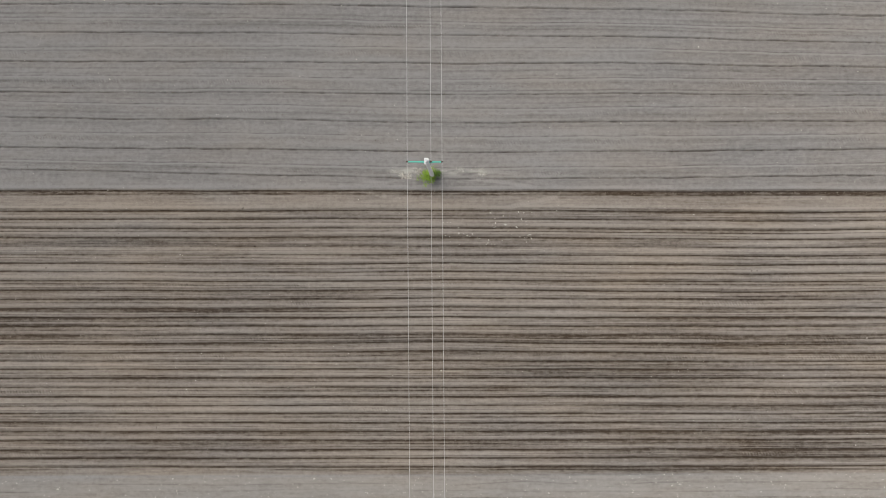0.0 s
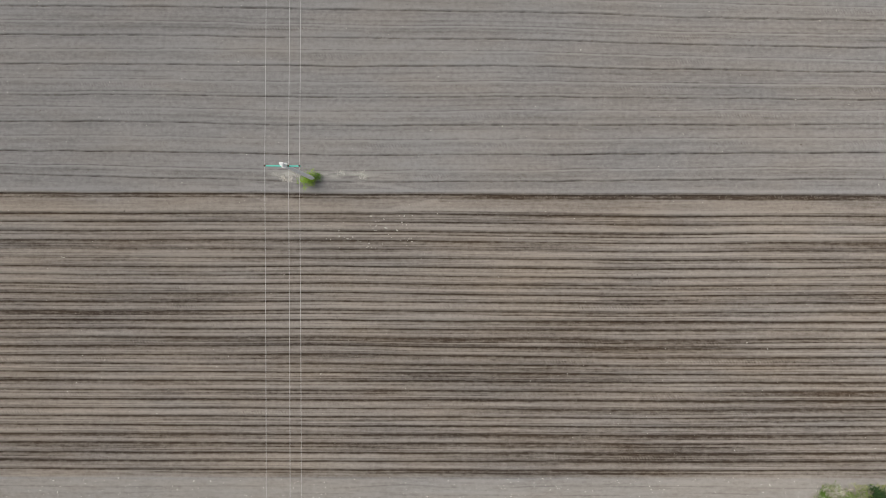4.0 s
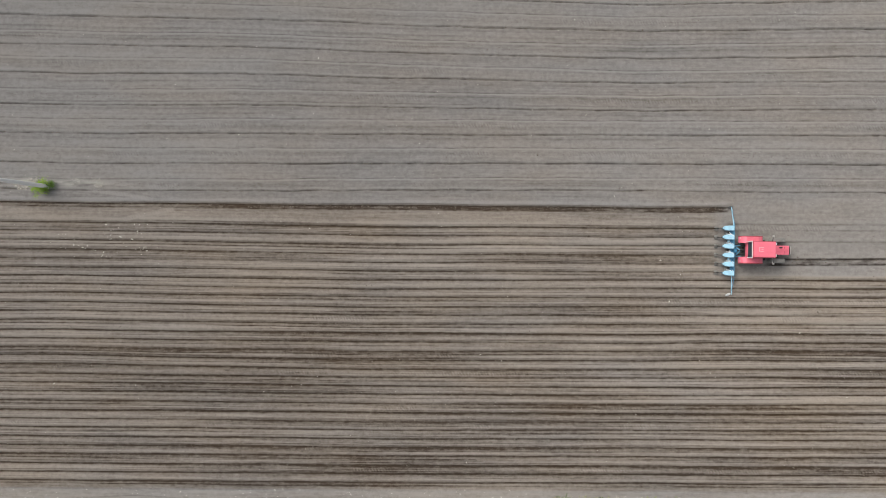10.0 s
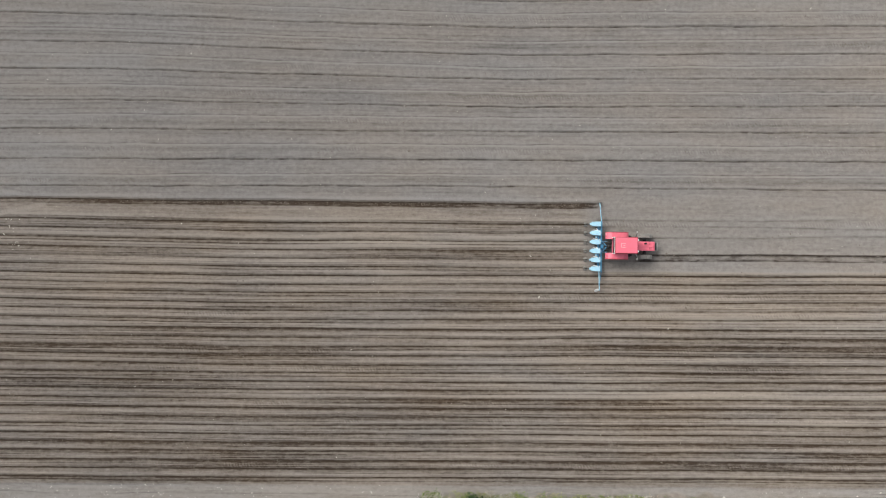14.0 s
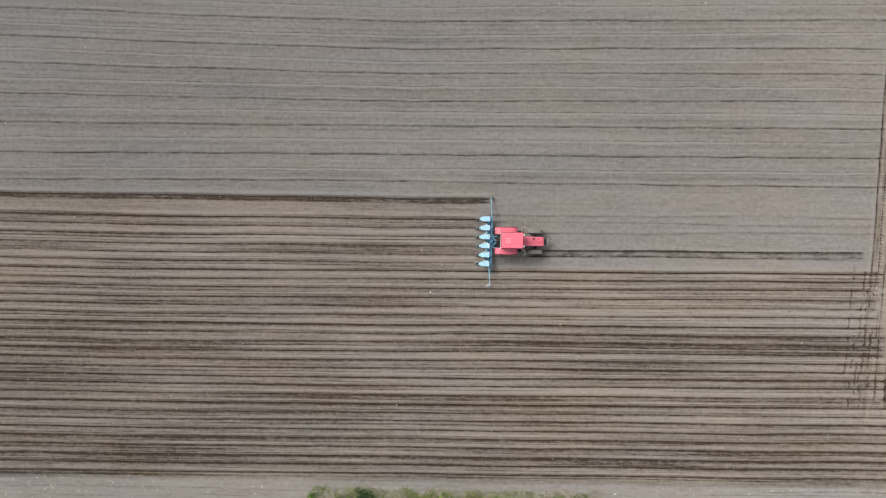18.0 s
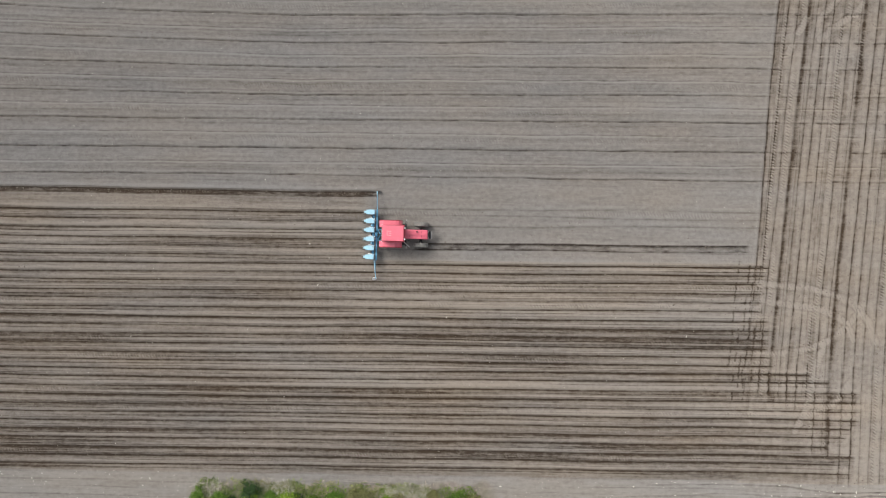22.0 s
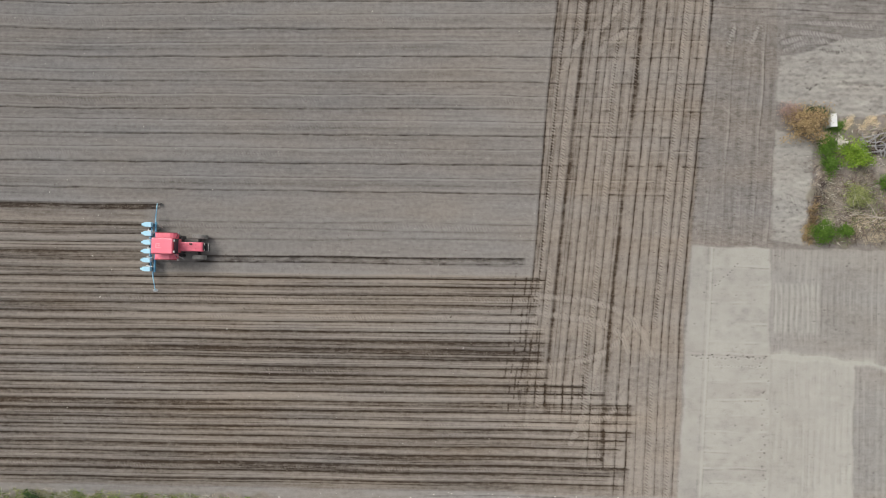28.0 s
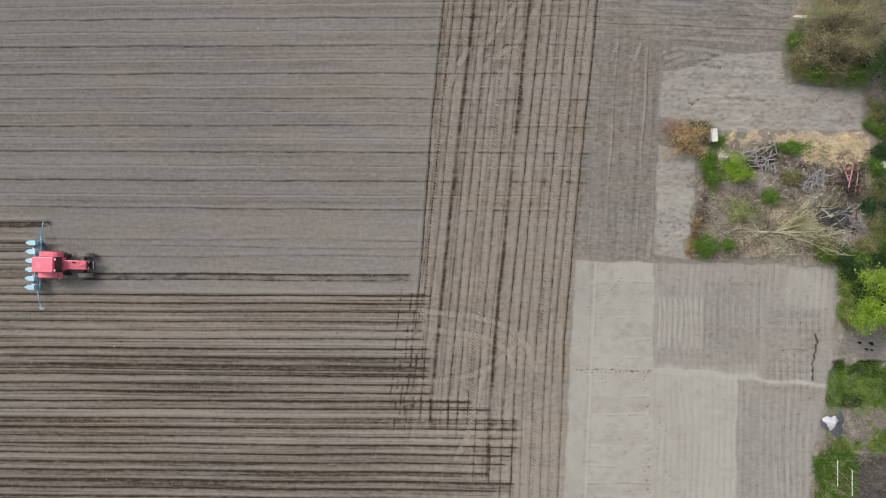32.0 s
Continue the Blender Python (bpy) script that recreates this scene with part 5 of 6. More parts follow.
# ---- the power line ----
def build_pole(x, y):
    p = group_of("utility_pole", (x, y, ground_z(x, y) - 0.05), "grey concrete power pole with teal crossarm", "utility pole", "poles of the line")
    part("post", tube((0.06, 0.05, -0.6), (-0.10, -0.16, 8.8), 0.18, 0.12, 12), CONCRETE, p)
    for s, a in ((-1, (-1.46, -0.10)), (1, (0.02, 1.02))):
        part("crossarm", box((a[1] - a[0], 0.09, 0.10), ((a[0] + a[1]) / 2, -0.17, 8.04), 0.012), TEAL, p, "teal painted steel crossarm")
        part("brace", tube((-0.05, -0.15, 7.4), (s * 0.72, -0.17, 8.0), 0.025), TEAL, p)
    part("collar", box((0.34, 0.34, 0.26), (-0.09, -0.14, 8.04), 0.02), WHITE, p)
    part("top_bracket", box((0.26, 0.13, 0.10), (-0.11, -0.10, 8.82), 0.02), WHITE, p)
    for at in ((-1.41, -0.17, 8.09), (0.20, -0.17, 8.09), (0.95, -0.17, 8.09)):
        ins = part("insulator", ring([(0.015, 0.0), (0.05, 0.0), (0.065, 0.04), (0.035, 0.06), (0.06, 0.10), (0.03, 0.16), (0.015, 0.16)], 12), CERAMIC, p, "brown ceramic insulator")
        ins.matrix_local = pose(*at, 90, 0, 0)
    return p


POLE_X, POLE_Y, SPAN, LINE_SLANT = -1.60, 7.12, 55.0, -0.0145
first = build_pole(POLE_X, POLE_Y)
for s in (-1, 1):
    copy_thing(first, pose(POLE_X + s * SPAN * LINE_SLANT, POLE_Y + s * SPAN, 0))
for k, dx in enumerate((-1.41, 0.20, 0.95)):
    steps = 44
    u = np.arange(2 * steps + 1) / steps - 1
    sag = 4 * (0.45 + 0.05 * k) * (u % 1) * (1 - u % 1)
    line_at = np.stack([POLE_X + dx + u * SPAN * LINE_SLANT, POLE_Y - 0.17 + u * SPAN, 8.25 - sag], 1)
    angle = np.arange(6) * math.pi / 3
    rim_at = np.stack([np.cos(angle), angle * 0, np.sin(angle)], 1) * 0.0095
    ids = np.arange(len(u) * 6).reshape(-1, 6)
    turned = np.roll(ids, -1, axis=1)
    faces_ = np.stack([ids[:-1], turned[:-1], turned[1:], ids[1:]], 2).reshape(-1, 4)
    w = new("power_line", quick_mesh("power_line", (line_at[:, None, :] + rim_at[None]).reshape(-1, 3), faces_, WIRE))
    tagged(w, "thin bright aluminium wire strung between the poles", "power line", "wires of the line")


# ---- plants ----
def bush(name, label, place, size, leaf_mat, leaves, leaf, seed, twigs=10, wood=BARK, category="bush", group=""):
    """Stems that fork from the ground and a ragged shell of leaves."""
    rng = np.random.RandomState(seed)
    b = group_of(name, (place[0], place[1], ground_z(*place[:2])), label, category, group)
    out, tips = [], []
    for _ in range(twigs):
        a = rng.uniform(0, 2 * math.pi)
        lean = rng.uniform(0.2, 1.1)
        way = np.array([math.cos(a) * lean * size[0] / size[2], math.sin(a) * lean * size[1] / size[2], 1.0])
        branching(rng, (rng.normal() * 0.1 * size[0], rng.normal() * 0.1 * size[1], -0.05), way, size[2] * rng.uniform(0.5, 0.8), 0.03 + 0.008 * size[2], 2, 0.55, 0.1, out, tips)
    v, f = tube_arrays(out, 4)
    stems = new("branchwork", quick_mesh("branchwork", v, f, wood))
    stems.parent = b
    n_clump = max(6, len(tips) // 2)
    pick = np.array(tips)[rng.randint(0, len(tips), n_clump)]
    centre = np.concatenate([pick, rng.normal(size=(n_clump, 3)) * [size[0] * 0.42, size[1] * 0.42, size[2] * 0.25] + [0, 0, size[2] * 0.5]])
    at = centre[rng.randint(0, len(centre), leaves)] + rng.normal(size=(leaves, 3)) * [0.13 * size[0] + 0.05, 0.13 * size[1] + 0.05, 0.11 * size[2] + 0.03]
    at[:, 2] = np.abs(at[:, 2]) + 0.02
    v, f = leaf_arrays(at, leaf, rng)
    crown = new("foliage", quick_mesh("foliage", v, f, leaf_mat))
    crown.parent = b
    return b


def tree(label, place, height, radius, leaf_mat, leaves, leaf, seed, lean=(0, 0), bare=False, category="tree"):
    """A tapered trunk, forking limbs and a crown of many leaf clumps with gaps."""
    rng = np.random.RandomState(seed)
    t = group_of("tree", (place[0], place[1], ground_z(*place[:2])), label, category)
    out, tips = [], []
    trunk_top = np.array([lean[0], lean[1], height * 0.4])
    v, f = tube_arrays([((0, 0, -0.2), trunk_top * 0.5, 0.05 * height * 0.5, 0.04 * height * 0.5), (trunk_top * 0.5, trunk_top, 0.04 * height * 0.5, 0.03 * height * 0.5)], 10)
    tr = new("trunk", quick_mesh("trunk", v, f, BARK))
    tr.parent = t
    for k in range(9):
        a = 2 * math.pi * k / 9 + rng.uniform(-0.3, 0.3)
        way = np.array([math.cos(a), math.sin(a), rng.uniform(0.35, 1.3)])
        branching(rng, trunk_top * rng.uniform(0.75, 1.0), way, radius * rng.uniform(0.55, 0.9), 0.014 * height, 3, 0.55, 0.12, out, tips)
    v, f = tube_arrays(out, 4)
    limbs = new("limbs", quick_mesh("limbs", v, f, DEADWOOD if bare else BARK))
    limbs.parent = t
    tips = np.array(tips)
    at = tips[rng.randint(0, len(tips), leaves)] + rng.normal(size=(leaves, 3)) * radius * 0.085
    v, f = leaf_arrays(at, leaf, rng)
    crown = new("crown", quick_mesh("crown", v, f, leaf_mat))
    crown.parent = t
    return t


def blades(name, label, outline, count, mat, length, slim, seed, upright=1.2, category="grass", clump=0.0):
    """Uncountable blades standing over an area."""
    rng = np.random.RandomState(seed)
    box_ = np.array(outline)
    lo, hi = box_.min(0), box_.max(0)
    at = rng.uniform(lo, hi, (count * 3, 2))
    keep = inside(outline, at[:, 0] + (value_noise(at[:, 0] / 0.7 + 90, at[:, 1] / 0.7 + 90, seed) - 0.5) * 1.1, at[:, 1] + (value_noise(at[:, 0] / 0.7 + 90, at[:, 1] / 0.7 + 90, seed + 1) - 0.5) * 1.1)
    if clump:
        keep &= two_octaves(at[:, 0] / clump, at[:, 1] / clump, seed + 7) > 0.47
    at = at[keep][:count]
    z = ground_z(at[:, 0], at[:, 1])
    p = np.column_stack([at, z - 0.01])
    way = rng.normal(size=(len(p), 3))
    way[:, 2] = np.abs(way[:, 2]) * 0.4 + upright
    v, f = leaf_arrays(p, length, rng, slim=slim, outward=way)
    return tagged(new(name, quick_mesh(name, v, f, mat)), label, category, kind="stuff")


# foot of the pole
bush("bush", "bright green young bush growing round the concrete pole", (-1.75, 7.05), (0.62, 0.55, 0.7), LEAF_BRIGHT, 900, 0.12, 3, 8)
bush("weed_clump", "dark green weed clump beside the concrete pole", (-1.25, 7.3), (0.4, 0.3, 0.35), LEAF_GREEN, 350, 0.10, 4, 5, category="weed")
blades("dry_weeds", "bleached dry weeds on the mound round the pole", [(-5.3, 7.3), (-2.6, 6.9), (-2.4, 7.7), (-4.8, 7.9)], 900, BLEACHED, 0.16, 0.10, 5, 0.3, "weed", 0.5)
blades("dry_weeds", "bleached dry weeds trailing off the mound", [(-0.4, 7.1), (2.6, 7.2), (2.8, 7.6), (-0.2, 7.8)], 420, BLEACHED, 0.15, 0.10, 6, 0.3, "weed", 0.4)

# verge below the field
VERGE = [(38.6, -16.9), (42.0, -16.7), (48.0, -16.75), (54.0, -16.6), (58.0, -16.6), (60.6, -16.7), (61.8, -18.5), (61.0, -22.5), (40.0, -22.5)]
blades("verge_grass", "tall green and dry grass along the field's edge", VERGE, 16000, GRASS, 0.34, 0.14, 8, 0.8)
blades("verge_grass", "fresh low green grass filling the verge", VERGE, 16000, SPRING_OLIVE, 0.26, 0.16, 7, 0.8, clump=1.6)
blades("dry_grass", "straw-coloured dead grass among the green verge", VERGE, 7000, DRYGRASS, 0.42, 0.08, 9, 0.4, clump=1.3)
for outline, count, seed in (([(38.4, -16.9), (40.6, -16.8), (40.8, -18.6), (38.6, -18.8)], 1500, 10), ([(53.4, -16.7), (57.2, -16.7), (57.0, -18.4), (53.6, -18.6)], 2600, 11), ([(44.0, -16.7), (46.4, -16.8), (46.2, -17.6), (44.2, -17.5)], 700, 13)):
    blades("dead_stalks", "bleached dead stalks leaning out of the verge", outline, count, BLEACHED, 0.5, 0.045, seed, 0.3, "dry grass")
rng_v = random.Random(12)
for k in range(30):
    px = 38.9 + 0.75 * k + rng_v.uniform(-0.4, 0.4)
    py = -17.25 - rng_v.uniform(0, 1.2) - (0.9 if k % 4 == 3 else 0)
    wide = rng_v.uniform(0.4, 0.9) * (0.7 if px > 53 else 1.0)
    kind = rng_v.choice([0, 1, 1, 1, 2, 2, 3] if 41 < px < 53.5 else [0, 1, 3, 3])
    mat, text = ((LEAF_BRIGHT, "bright green nettle clump in the grass verge"), (LEAF_GREEN, "green leafy bush in the grass verge"),
                 (LEAF_DARK, "dark green low bush in the grass verge"), (LEAF_OLIVE, "brownish twiggy bush in the grass verge"))[kind]
    bush("bush", text, (px, py), (wide, wide * 0.75, wide * 0.8), mat, 900, 0.15, 100 + k, 6, group="bushes on the verge")
bush("bush", "round green bush at the verge's end", (59.3, -17.3), (0.9, 0.55, 0.7), LEAF_GREEN, 900, 0.12, 140, 7, group="bushes on the verge")
bush("bush", "small green bush at the verge's tip", (38.9, -17.3), (0.3, 0.27, 0.3), LEAF_GREEN, 220, 0.11, 141, 5, group="bushes on the verge")


# ---- the wild garden ----
bush("dry_bush", "rust-brown dry leafy bush at the garden's corner", (102.6, 13.8), (1.45, 1.15, 1.4), LEAF_RUST, 4600, 0.15, 20, 24, DARKWOOD)
bush("dry_bush", "pinkish bare twigs beside the rusty bush", (101.5, 14.5), (0.8, 0.7, 0.9), LEAF_PINK, 1300, 0.11, 22, 18, DEADWOOD)
bush("bush", "dark green ivy behind the rusty bush", (103.5, 14.6), (0.8, 0.35, 0.6), LEAF_DARK, 900, 0.12, 23, 8)
bush("dry_bush", "bare brown twigs at the bush's edge", (104.0, 14.2), (0.9, 0.6, 0.8), LEAF_OLIVE, 500, 0.12, 21, 9, DEADWOOD)
for k, (px, py, sx, sy, sz, mat, count, text) in enumerate((
        (104.3, 11.9, 0.7, 0.9, 0.8, LEAF_GREEN, 1300, "deep green leafy clump by the strip plot"),
        (104.6, 10.5, 0.7, 0.8, 0.7, LEAF_GREEN, 900, "green weed clump beside the strip plot"),
        (106.3, 11.3, 1.25, 1.0, 1.2, LEAF_BRIGHT, 2200, "light green rounded bush by the timber heap"),
        (105.0, 13.4, 0.7, 0.4, 0.5, LEAF_GREEN, 500, "small green tuft beside the white box"),
        (110.6, 13.0, 1.4, 0.55, 0.7, LEAF_GREEN, 1300, "long green clump under the straw"),
        (109.0, 9.2, 0.8, 0.7, 0.7, LEAF_GREEN, 900, "green clump in the dry weeds"),
        (110.7, 10.8, 0.9, 0.7, 0.6, LEAF_OLIVE, 800, "olive weed clump between the heaps"),
        (104.3, 5.3, 1.1, 0.8, 0.9, LEAF_GREEN, 1600, "green leafy clump at the garden's corner"),
        (106.0, 5.4, 0.8, 0.4, 0.5, LEAF_GREEN, 600, "low green weeds at the garden's edge"),
        (113.2, 5.3, 1.1, 0.9, 0.8, LEAF_OLIVE, 1200, "yellow-green clump beside the black heap"),
        (106.7, 8.0, 1.2, 1.1, 0.7, SPRING_OLIVE, 1500, "olive spring shrub among dry stalks"),
        (115.9, 4.6, 0.9, 0.6, 0.6, LEAF_GREEN, 800, "green weeds at the plot's corner"))):
    bush("bush", text, (px, py), (sx, sy, sz), mat, int(count * 1.2), 0.14, 30 + k, 9, group="clumps of the wild garden")
WILD = [(103.6, 13.4), (116.4, 13.4), (116.8, 4.4), (103.1, 4.4), (103.7, 8.0)]
blades("dry_stalks", "dry tangled weeds and stalks across the wild garden", WILD, 11000, DRYGRASS, 0.34, 0.07, 50, 0.25, "dry grass", 1.6)
blades("pale_stalks", "pale beige stalks matted in the garden's middle", [(106.2, 4.6), (112.6, 4.6), (113.0, 8.6), (109.5, 9.2), (106.6, 7.6)], 4200, STRAW, 0.32, 0.05, 57, 0.2, "dry grass", 1.9)
blades("brown_stalks", "brown dead weed stems lying in the wild garden", WILD, 5000, foliage("brown_stems", (0.035, 0.026, 0.022), (0.24, 0.165, 0.14), 0.05), 0.5, 0.07, 51, 0.15, "dry grass", 1.1)
# near-black twigs paint in the shade below the heaps; last strip: garden's edge
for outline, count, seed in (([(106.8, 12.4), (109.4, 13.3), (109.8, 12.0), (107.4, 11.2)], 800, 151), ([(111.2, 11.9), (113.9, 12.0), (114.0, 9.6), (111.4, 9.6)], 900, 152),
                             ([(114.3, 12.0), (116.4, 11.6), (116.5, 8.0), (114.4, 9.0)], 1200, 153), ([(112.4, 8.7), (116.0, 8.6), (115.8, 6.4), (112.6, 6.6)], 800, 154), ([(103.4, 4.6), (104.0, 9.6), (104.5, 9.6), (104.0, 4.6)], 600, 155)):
    blades("shade_brush", "dark twigs laid as shade under the scrap heaps", outline, count, foliage("shade_brush", (0.018, 0.014, 0.013), (0.13, 0.095, 0.085), 0.0), 0.45, 0.09, seed, 0.12, "twigs")
blades("pale_twigs", "bleached twigs and scraps strewn through the weeds", WILD, 650, BLEACHED, 0.5, 0.09, 58, 0.2, "twigs", 0.8)
blades("green_weeds", "thin green weeds through the dry growth", WILD, 5200, GRASS, 0.22, 0.14, 52, 0.6, "grass", 1.6)
blades("straw_litter", "matted yellow straw strewn over the ground", [(111.6, 13.6), (113.0, 14.3), (116.6, 14.35), (116.9, 12.6), (116.0, 11.3), (114.2, 11.7), (112.2, 12.0)], 15000, STRAW, 0.20, 0.17, 53, 0.05, "straw")
blades("straw_litter", "thick tufts of cream straw on the mat", [(112.4, 13.5), (116.4, 14.1), (116.7, 12.4), (114.6, 11.6), (112.8, 12.2)], 7000, BLEACHED_STRAW, 0.24, 0.16, 56, 0.2, "straw", 0.6)
blades("straw_litter", "thin straw along the garden's upper edge", [(105.4, 13.9), (112.0, 14.35), (112.0, 13.6), (106.0, 13.3)], 4200, STRAW, 0.20, 0.15, 54, 0.1, "straw", 0.6)
blades("dry_edge", "reddish dry grass along the strip plot", [(102.8, 4.3), (103.5, 4.3), (103.9, 8.2), (103.5, 8.4)], 900, LEAF_RUST, 0.35, 0.09, 55, 0.6, "dry grass")


def dead_tree(label, place, length, seed, count=7, mat=DEADWOOD, turn=None):
    """A felled crown lying on the ground: long pale limbs fanning out."""
    rng = np.random.RandomState(seed)
    t = group_of("fallen_tree", (place[0], place[1], ground_z(*place[:2]) + 0.15), label, "dead tree")
    for k in range(count):
        out, tips = [], []
        a = 2 * math.pi * k / count + rng.uniform(-0.4, 0.4) if turn is None else radians(turn + rng.uniform(-70, 70))
        a += rng.uniform(-1.2, 1.2)
        branching(rng, (rng.normal() * 0.28 * length, rng.normal() * 0.22 * length, 0.1), (math.cos(a), math.sin(a), 0.12), length * rng.uniform(0.35, 0.8), 0.034, 3, 0.45, 0.02, out, tips)
        out = [(np.maximum(p, [-99, -99, -0.12]), np.maximum(q, [-99, -99, -0.12]), r, s) for p, q, r, s in out]
        v, f = tube_arrays(out, 4)
        o = new("limb", quick_mesh("limb", v, f, mat))
        o.parent = t
    return t


def fallen_crown(label, place, limbs, mat, seed, radius=0.034):
    """A felled tree: each limb runs from the stump to its own end on the ground and forks on the way."""
    rng = np.random.RandomState(seed)
    t = group_of("fallen_tree", (place[0], place[1], ground_z(*place) + 0.2), label, "dead tree")
    for ex, ey in limbs:
        out, tips = [], []
        way = np.array([ex - place[0], ey - place[1], 0.0])
        far_ = float(np.linalg.norm(way))
        branching(rng, (0, 0, 0.1), way / far_ + [0, 0, 0.06], far_ * 0.8, radius, 3, 0.26, 0.02, out, tips)
        low_ = [-99, 4.75 - place[1], -0.15]
        out = [(np.maximum(p, low_), np.maximum(q, low_), max(r, 0.010), max(r2, 0.008)) for p, q, r, r2 in out]
        v, f = tube_arrays(out, 4)
        o = new("limb", quick_mesh("limb", v, f, mat))
        o.parent = t
    return t


fallen_crown("pale bare fallen tree with limbs lying outward", (108.4, 6.5), ((105.6, 6.9), (107.0, 5.6), (110.1, 5.8), (112.2, 6.8), (107.2, 7.4), (109.0, 5.7), (106.0, 6.1)), PALEWOOD, 61)
fallen_crown("olive-pale shoots fanning out of the fallen tree", (109.6, 6.5), ((113.4, 7.0), (112.9, 8.4), (111.6, 8.2), (113.2, 6.5), (112.4, 6.0), (113.0, 7.7), (111.0, 7.7), (112.4, 7.4), (112.8, 6.6), (111.8, 7.9), (112.0, 6.4), (111.4, 6.1), (113.1, 7.3), (112.2, 8.0), (113.0, 6.6)), PALE_SHOOTS, 65, 0.022)
dead_tree("brown brushwood heap among dry weeds", (107.9, 5.6), 1.8, 62, 12, BARK)
dead_tree("grey bare branches by the black heap", (115.6, 7.4), 1.4, 63, 6, TIMBER)
bush("dry_bush", "yellow-green budding shrub over the fallen limbs", (111.3, 7.4), (1.6, 1.2, 1.2), foliage("budding_twigs", (0.22, 0.20, 0.09), (0.42, 0.38, 0.20)), 700, 0.07, 64, 12, DEADWOOD)


def timber_heap(label, place, spread, count, mat, seed, turn=0.0, length=(0.8, 1.9), wide=(0.04, 0.10)):
    """Planks and bars thrown on one another."""
    rng = random.Random(seed)
    z0 = ground_z(*place)
    h = group_of("timber_heap", (place[0], place[1], z0), label, "timber heap")
    for k in range(count):
        n = rng.uniform(*length)
        yaw = turn + rng.choice((0, 90)) + rng.uniform(-16, 16)
        z = 0.08 + 0.025 * k * rng.uniform(0.7, 1.1)
        part("plank", box((n, rng.uniform(*wide), 0.035), (rng.uniform(-1, 1) * spread[0], rng.uniform(-1, 1) * spread[1], z), 0.008, (rng.uniform(-4, 4), rng.uniform(-6, 6), yaw)), mat, h)
    return h


def bar_thing(name, label, category, place, bars, thick, mat, turn=0.0):
    """Squared bars laid across one another; each row holds two ends as x, y, z."""
    h = group_of(name, (place[0], place[1], ground_z(*place)), label, category, turn=turn)
    for p, q in bars:
        p, q = Vector(p), Vector(q)
        o = part("bar", box(((q - p).length, thick, thick * 0.7), (0, 0, 0), thick * 0.12), mat, h)
        o.matrix_local = Matrix.Translation((p + q) / 2) @ (q - p).to_track_quat("X", "Z").to_matrix().to_4x4()
    return h


frame_heap = bar_thing("broken_trellis", "broken grey timber trellis lying across weeds", "trellis", (108.3, 12.25), (
    ((-1.4, 0.3, 0.1), (1.0, 0.9, 0.55)), ((-1.3, 0.75, 0.4), (-0.9, -1.3, 0.06)), ((-0.4, 0.6, 0.4), (-0.2, -0.1, 0.3)), ((1.0, 1.4, 0.6), (1.3, 0.35, 0.3)),
    ((-0.9, -0.75, 0.1), (0.5, -0.6, 0.3)), ((-1.4, 0.2, 0.25), (-0.3, 0.0, 0.35)), ((0.1, 0.2, 0.3), (1.1, 1.1, 0.6)), ((0.1, -0.2, 0.35), (1.35, 0.3, 0.35)),
    ((-0.9, -0.25, 0.2), (1.2, -0.15, 0.3)), ((-1.1, -0.1, 0.3), (-0.1, 0.55, 0.45)), ((0.6, -0.9, 0.08), (0.9, 0.6, 0.4))), 0.07, TIMBER)
bm = bmesh.new()
for k in range(18):
    u, w = 2 * math.pi * k / 18, 2 * math.pi * (k + 1) / 18
    add_tube(bm, (0.40 * math.cos(u), 0.36 * math.sin(u) - 0.3, 0.5), (0.40 * math.cos(w), 0.36 * math.sin(w) - 0.3, 0.5), 0.04)
part("hoop", bm, TIMBER, frame_heap, "bent grey hoop")
timber_heap("splintered grey boards under brushwood", (108.9, 11.6), (0.75, 0.35), 16, TIMBER, 70, 15, (0.25, 0.8))
timber_heap("splintered grey boards and sticks in a heap", (112.4, 10.6), (0.9, 0.75), 30, TIMBER, 72, 78, (0.25, 0.9))
dead_tree("bleached grey brushwood heap", (112.4, 10.5), 1.5, 75, 22, TIMBER)
dead_tree("dark brushwood under the red bars", (115.2, 10.3), 1.4, 76, 22, DARKWOOD)
dead_tree("bleached brushwood beside the black scrap", (115.4, 8.0), 1.5, 77, 14, TIMBER)
bar_thing("red_trestle", "faded red trestle lying on dark brushwood", "trestle", (115.0, 10.9), (
    ((-0.4, 1.0, 0.45), (0.1, -0.4, 0.4)), ((0.45, 1.2, 0.5), (0.1, -0.9, 0.4)), ((-0.2, 0.5, 0.52), (0.4, 0.62, 0.52)), ((-0.1, 0.0, 0.46), (0.3, 0.1, 0.5)), ((0.9, 0.3, 0.3), (0.75, -1.2, 0.2))), 0.08, PINKWOOD)
scrap = group_of("scrap_pallet", (114.0, 7.75, ground_z(114.0, 7.75)), "black charred pallet with scrap lying on it", "pallet", turn=-4)
for k in range(8):
    part("slat", box((2.4, 0.13, 0.04), (0.02 * (k % 3), -0.62 + 0.178 * k, 0.30), 0.006, (0, 0, (k % 3 - 1) * 0.8)), CHARRED, scrap)
for k in range(3):
    part("bearer", box((0.12, 1.4, 0.24), (-1.1 + 1.1 * k, 0, 0.15), 0.01), CHARRED, scrap)
for k, (size, at, turn) in enumerate((((0.5, 0.34, 0.05), (0.85, -0.35, 0.37), 20), ((0.7, 0.12, 0.06), (-0.7, 0.35, 0.37), -35), ((0.35, 0.3, 0.12), (0.15, -0.3, 0.39), 8))):
    part("scrap_piece", box(size, at, 0.01, (3, -4, turn)), TIMBER if k == 1 else CHARRED, scrap, "grey scrap piece")
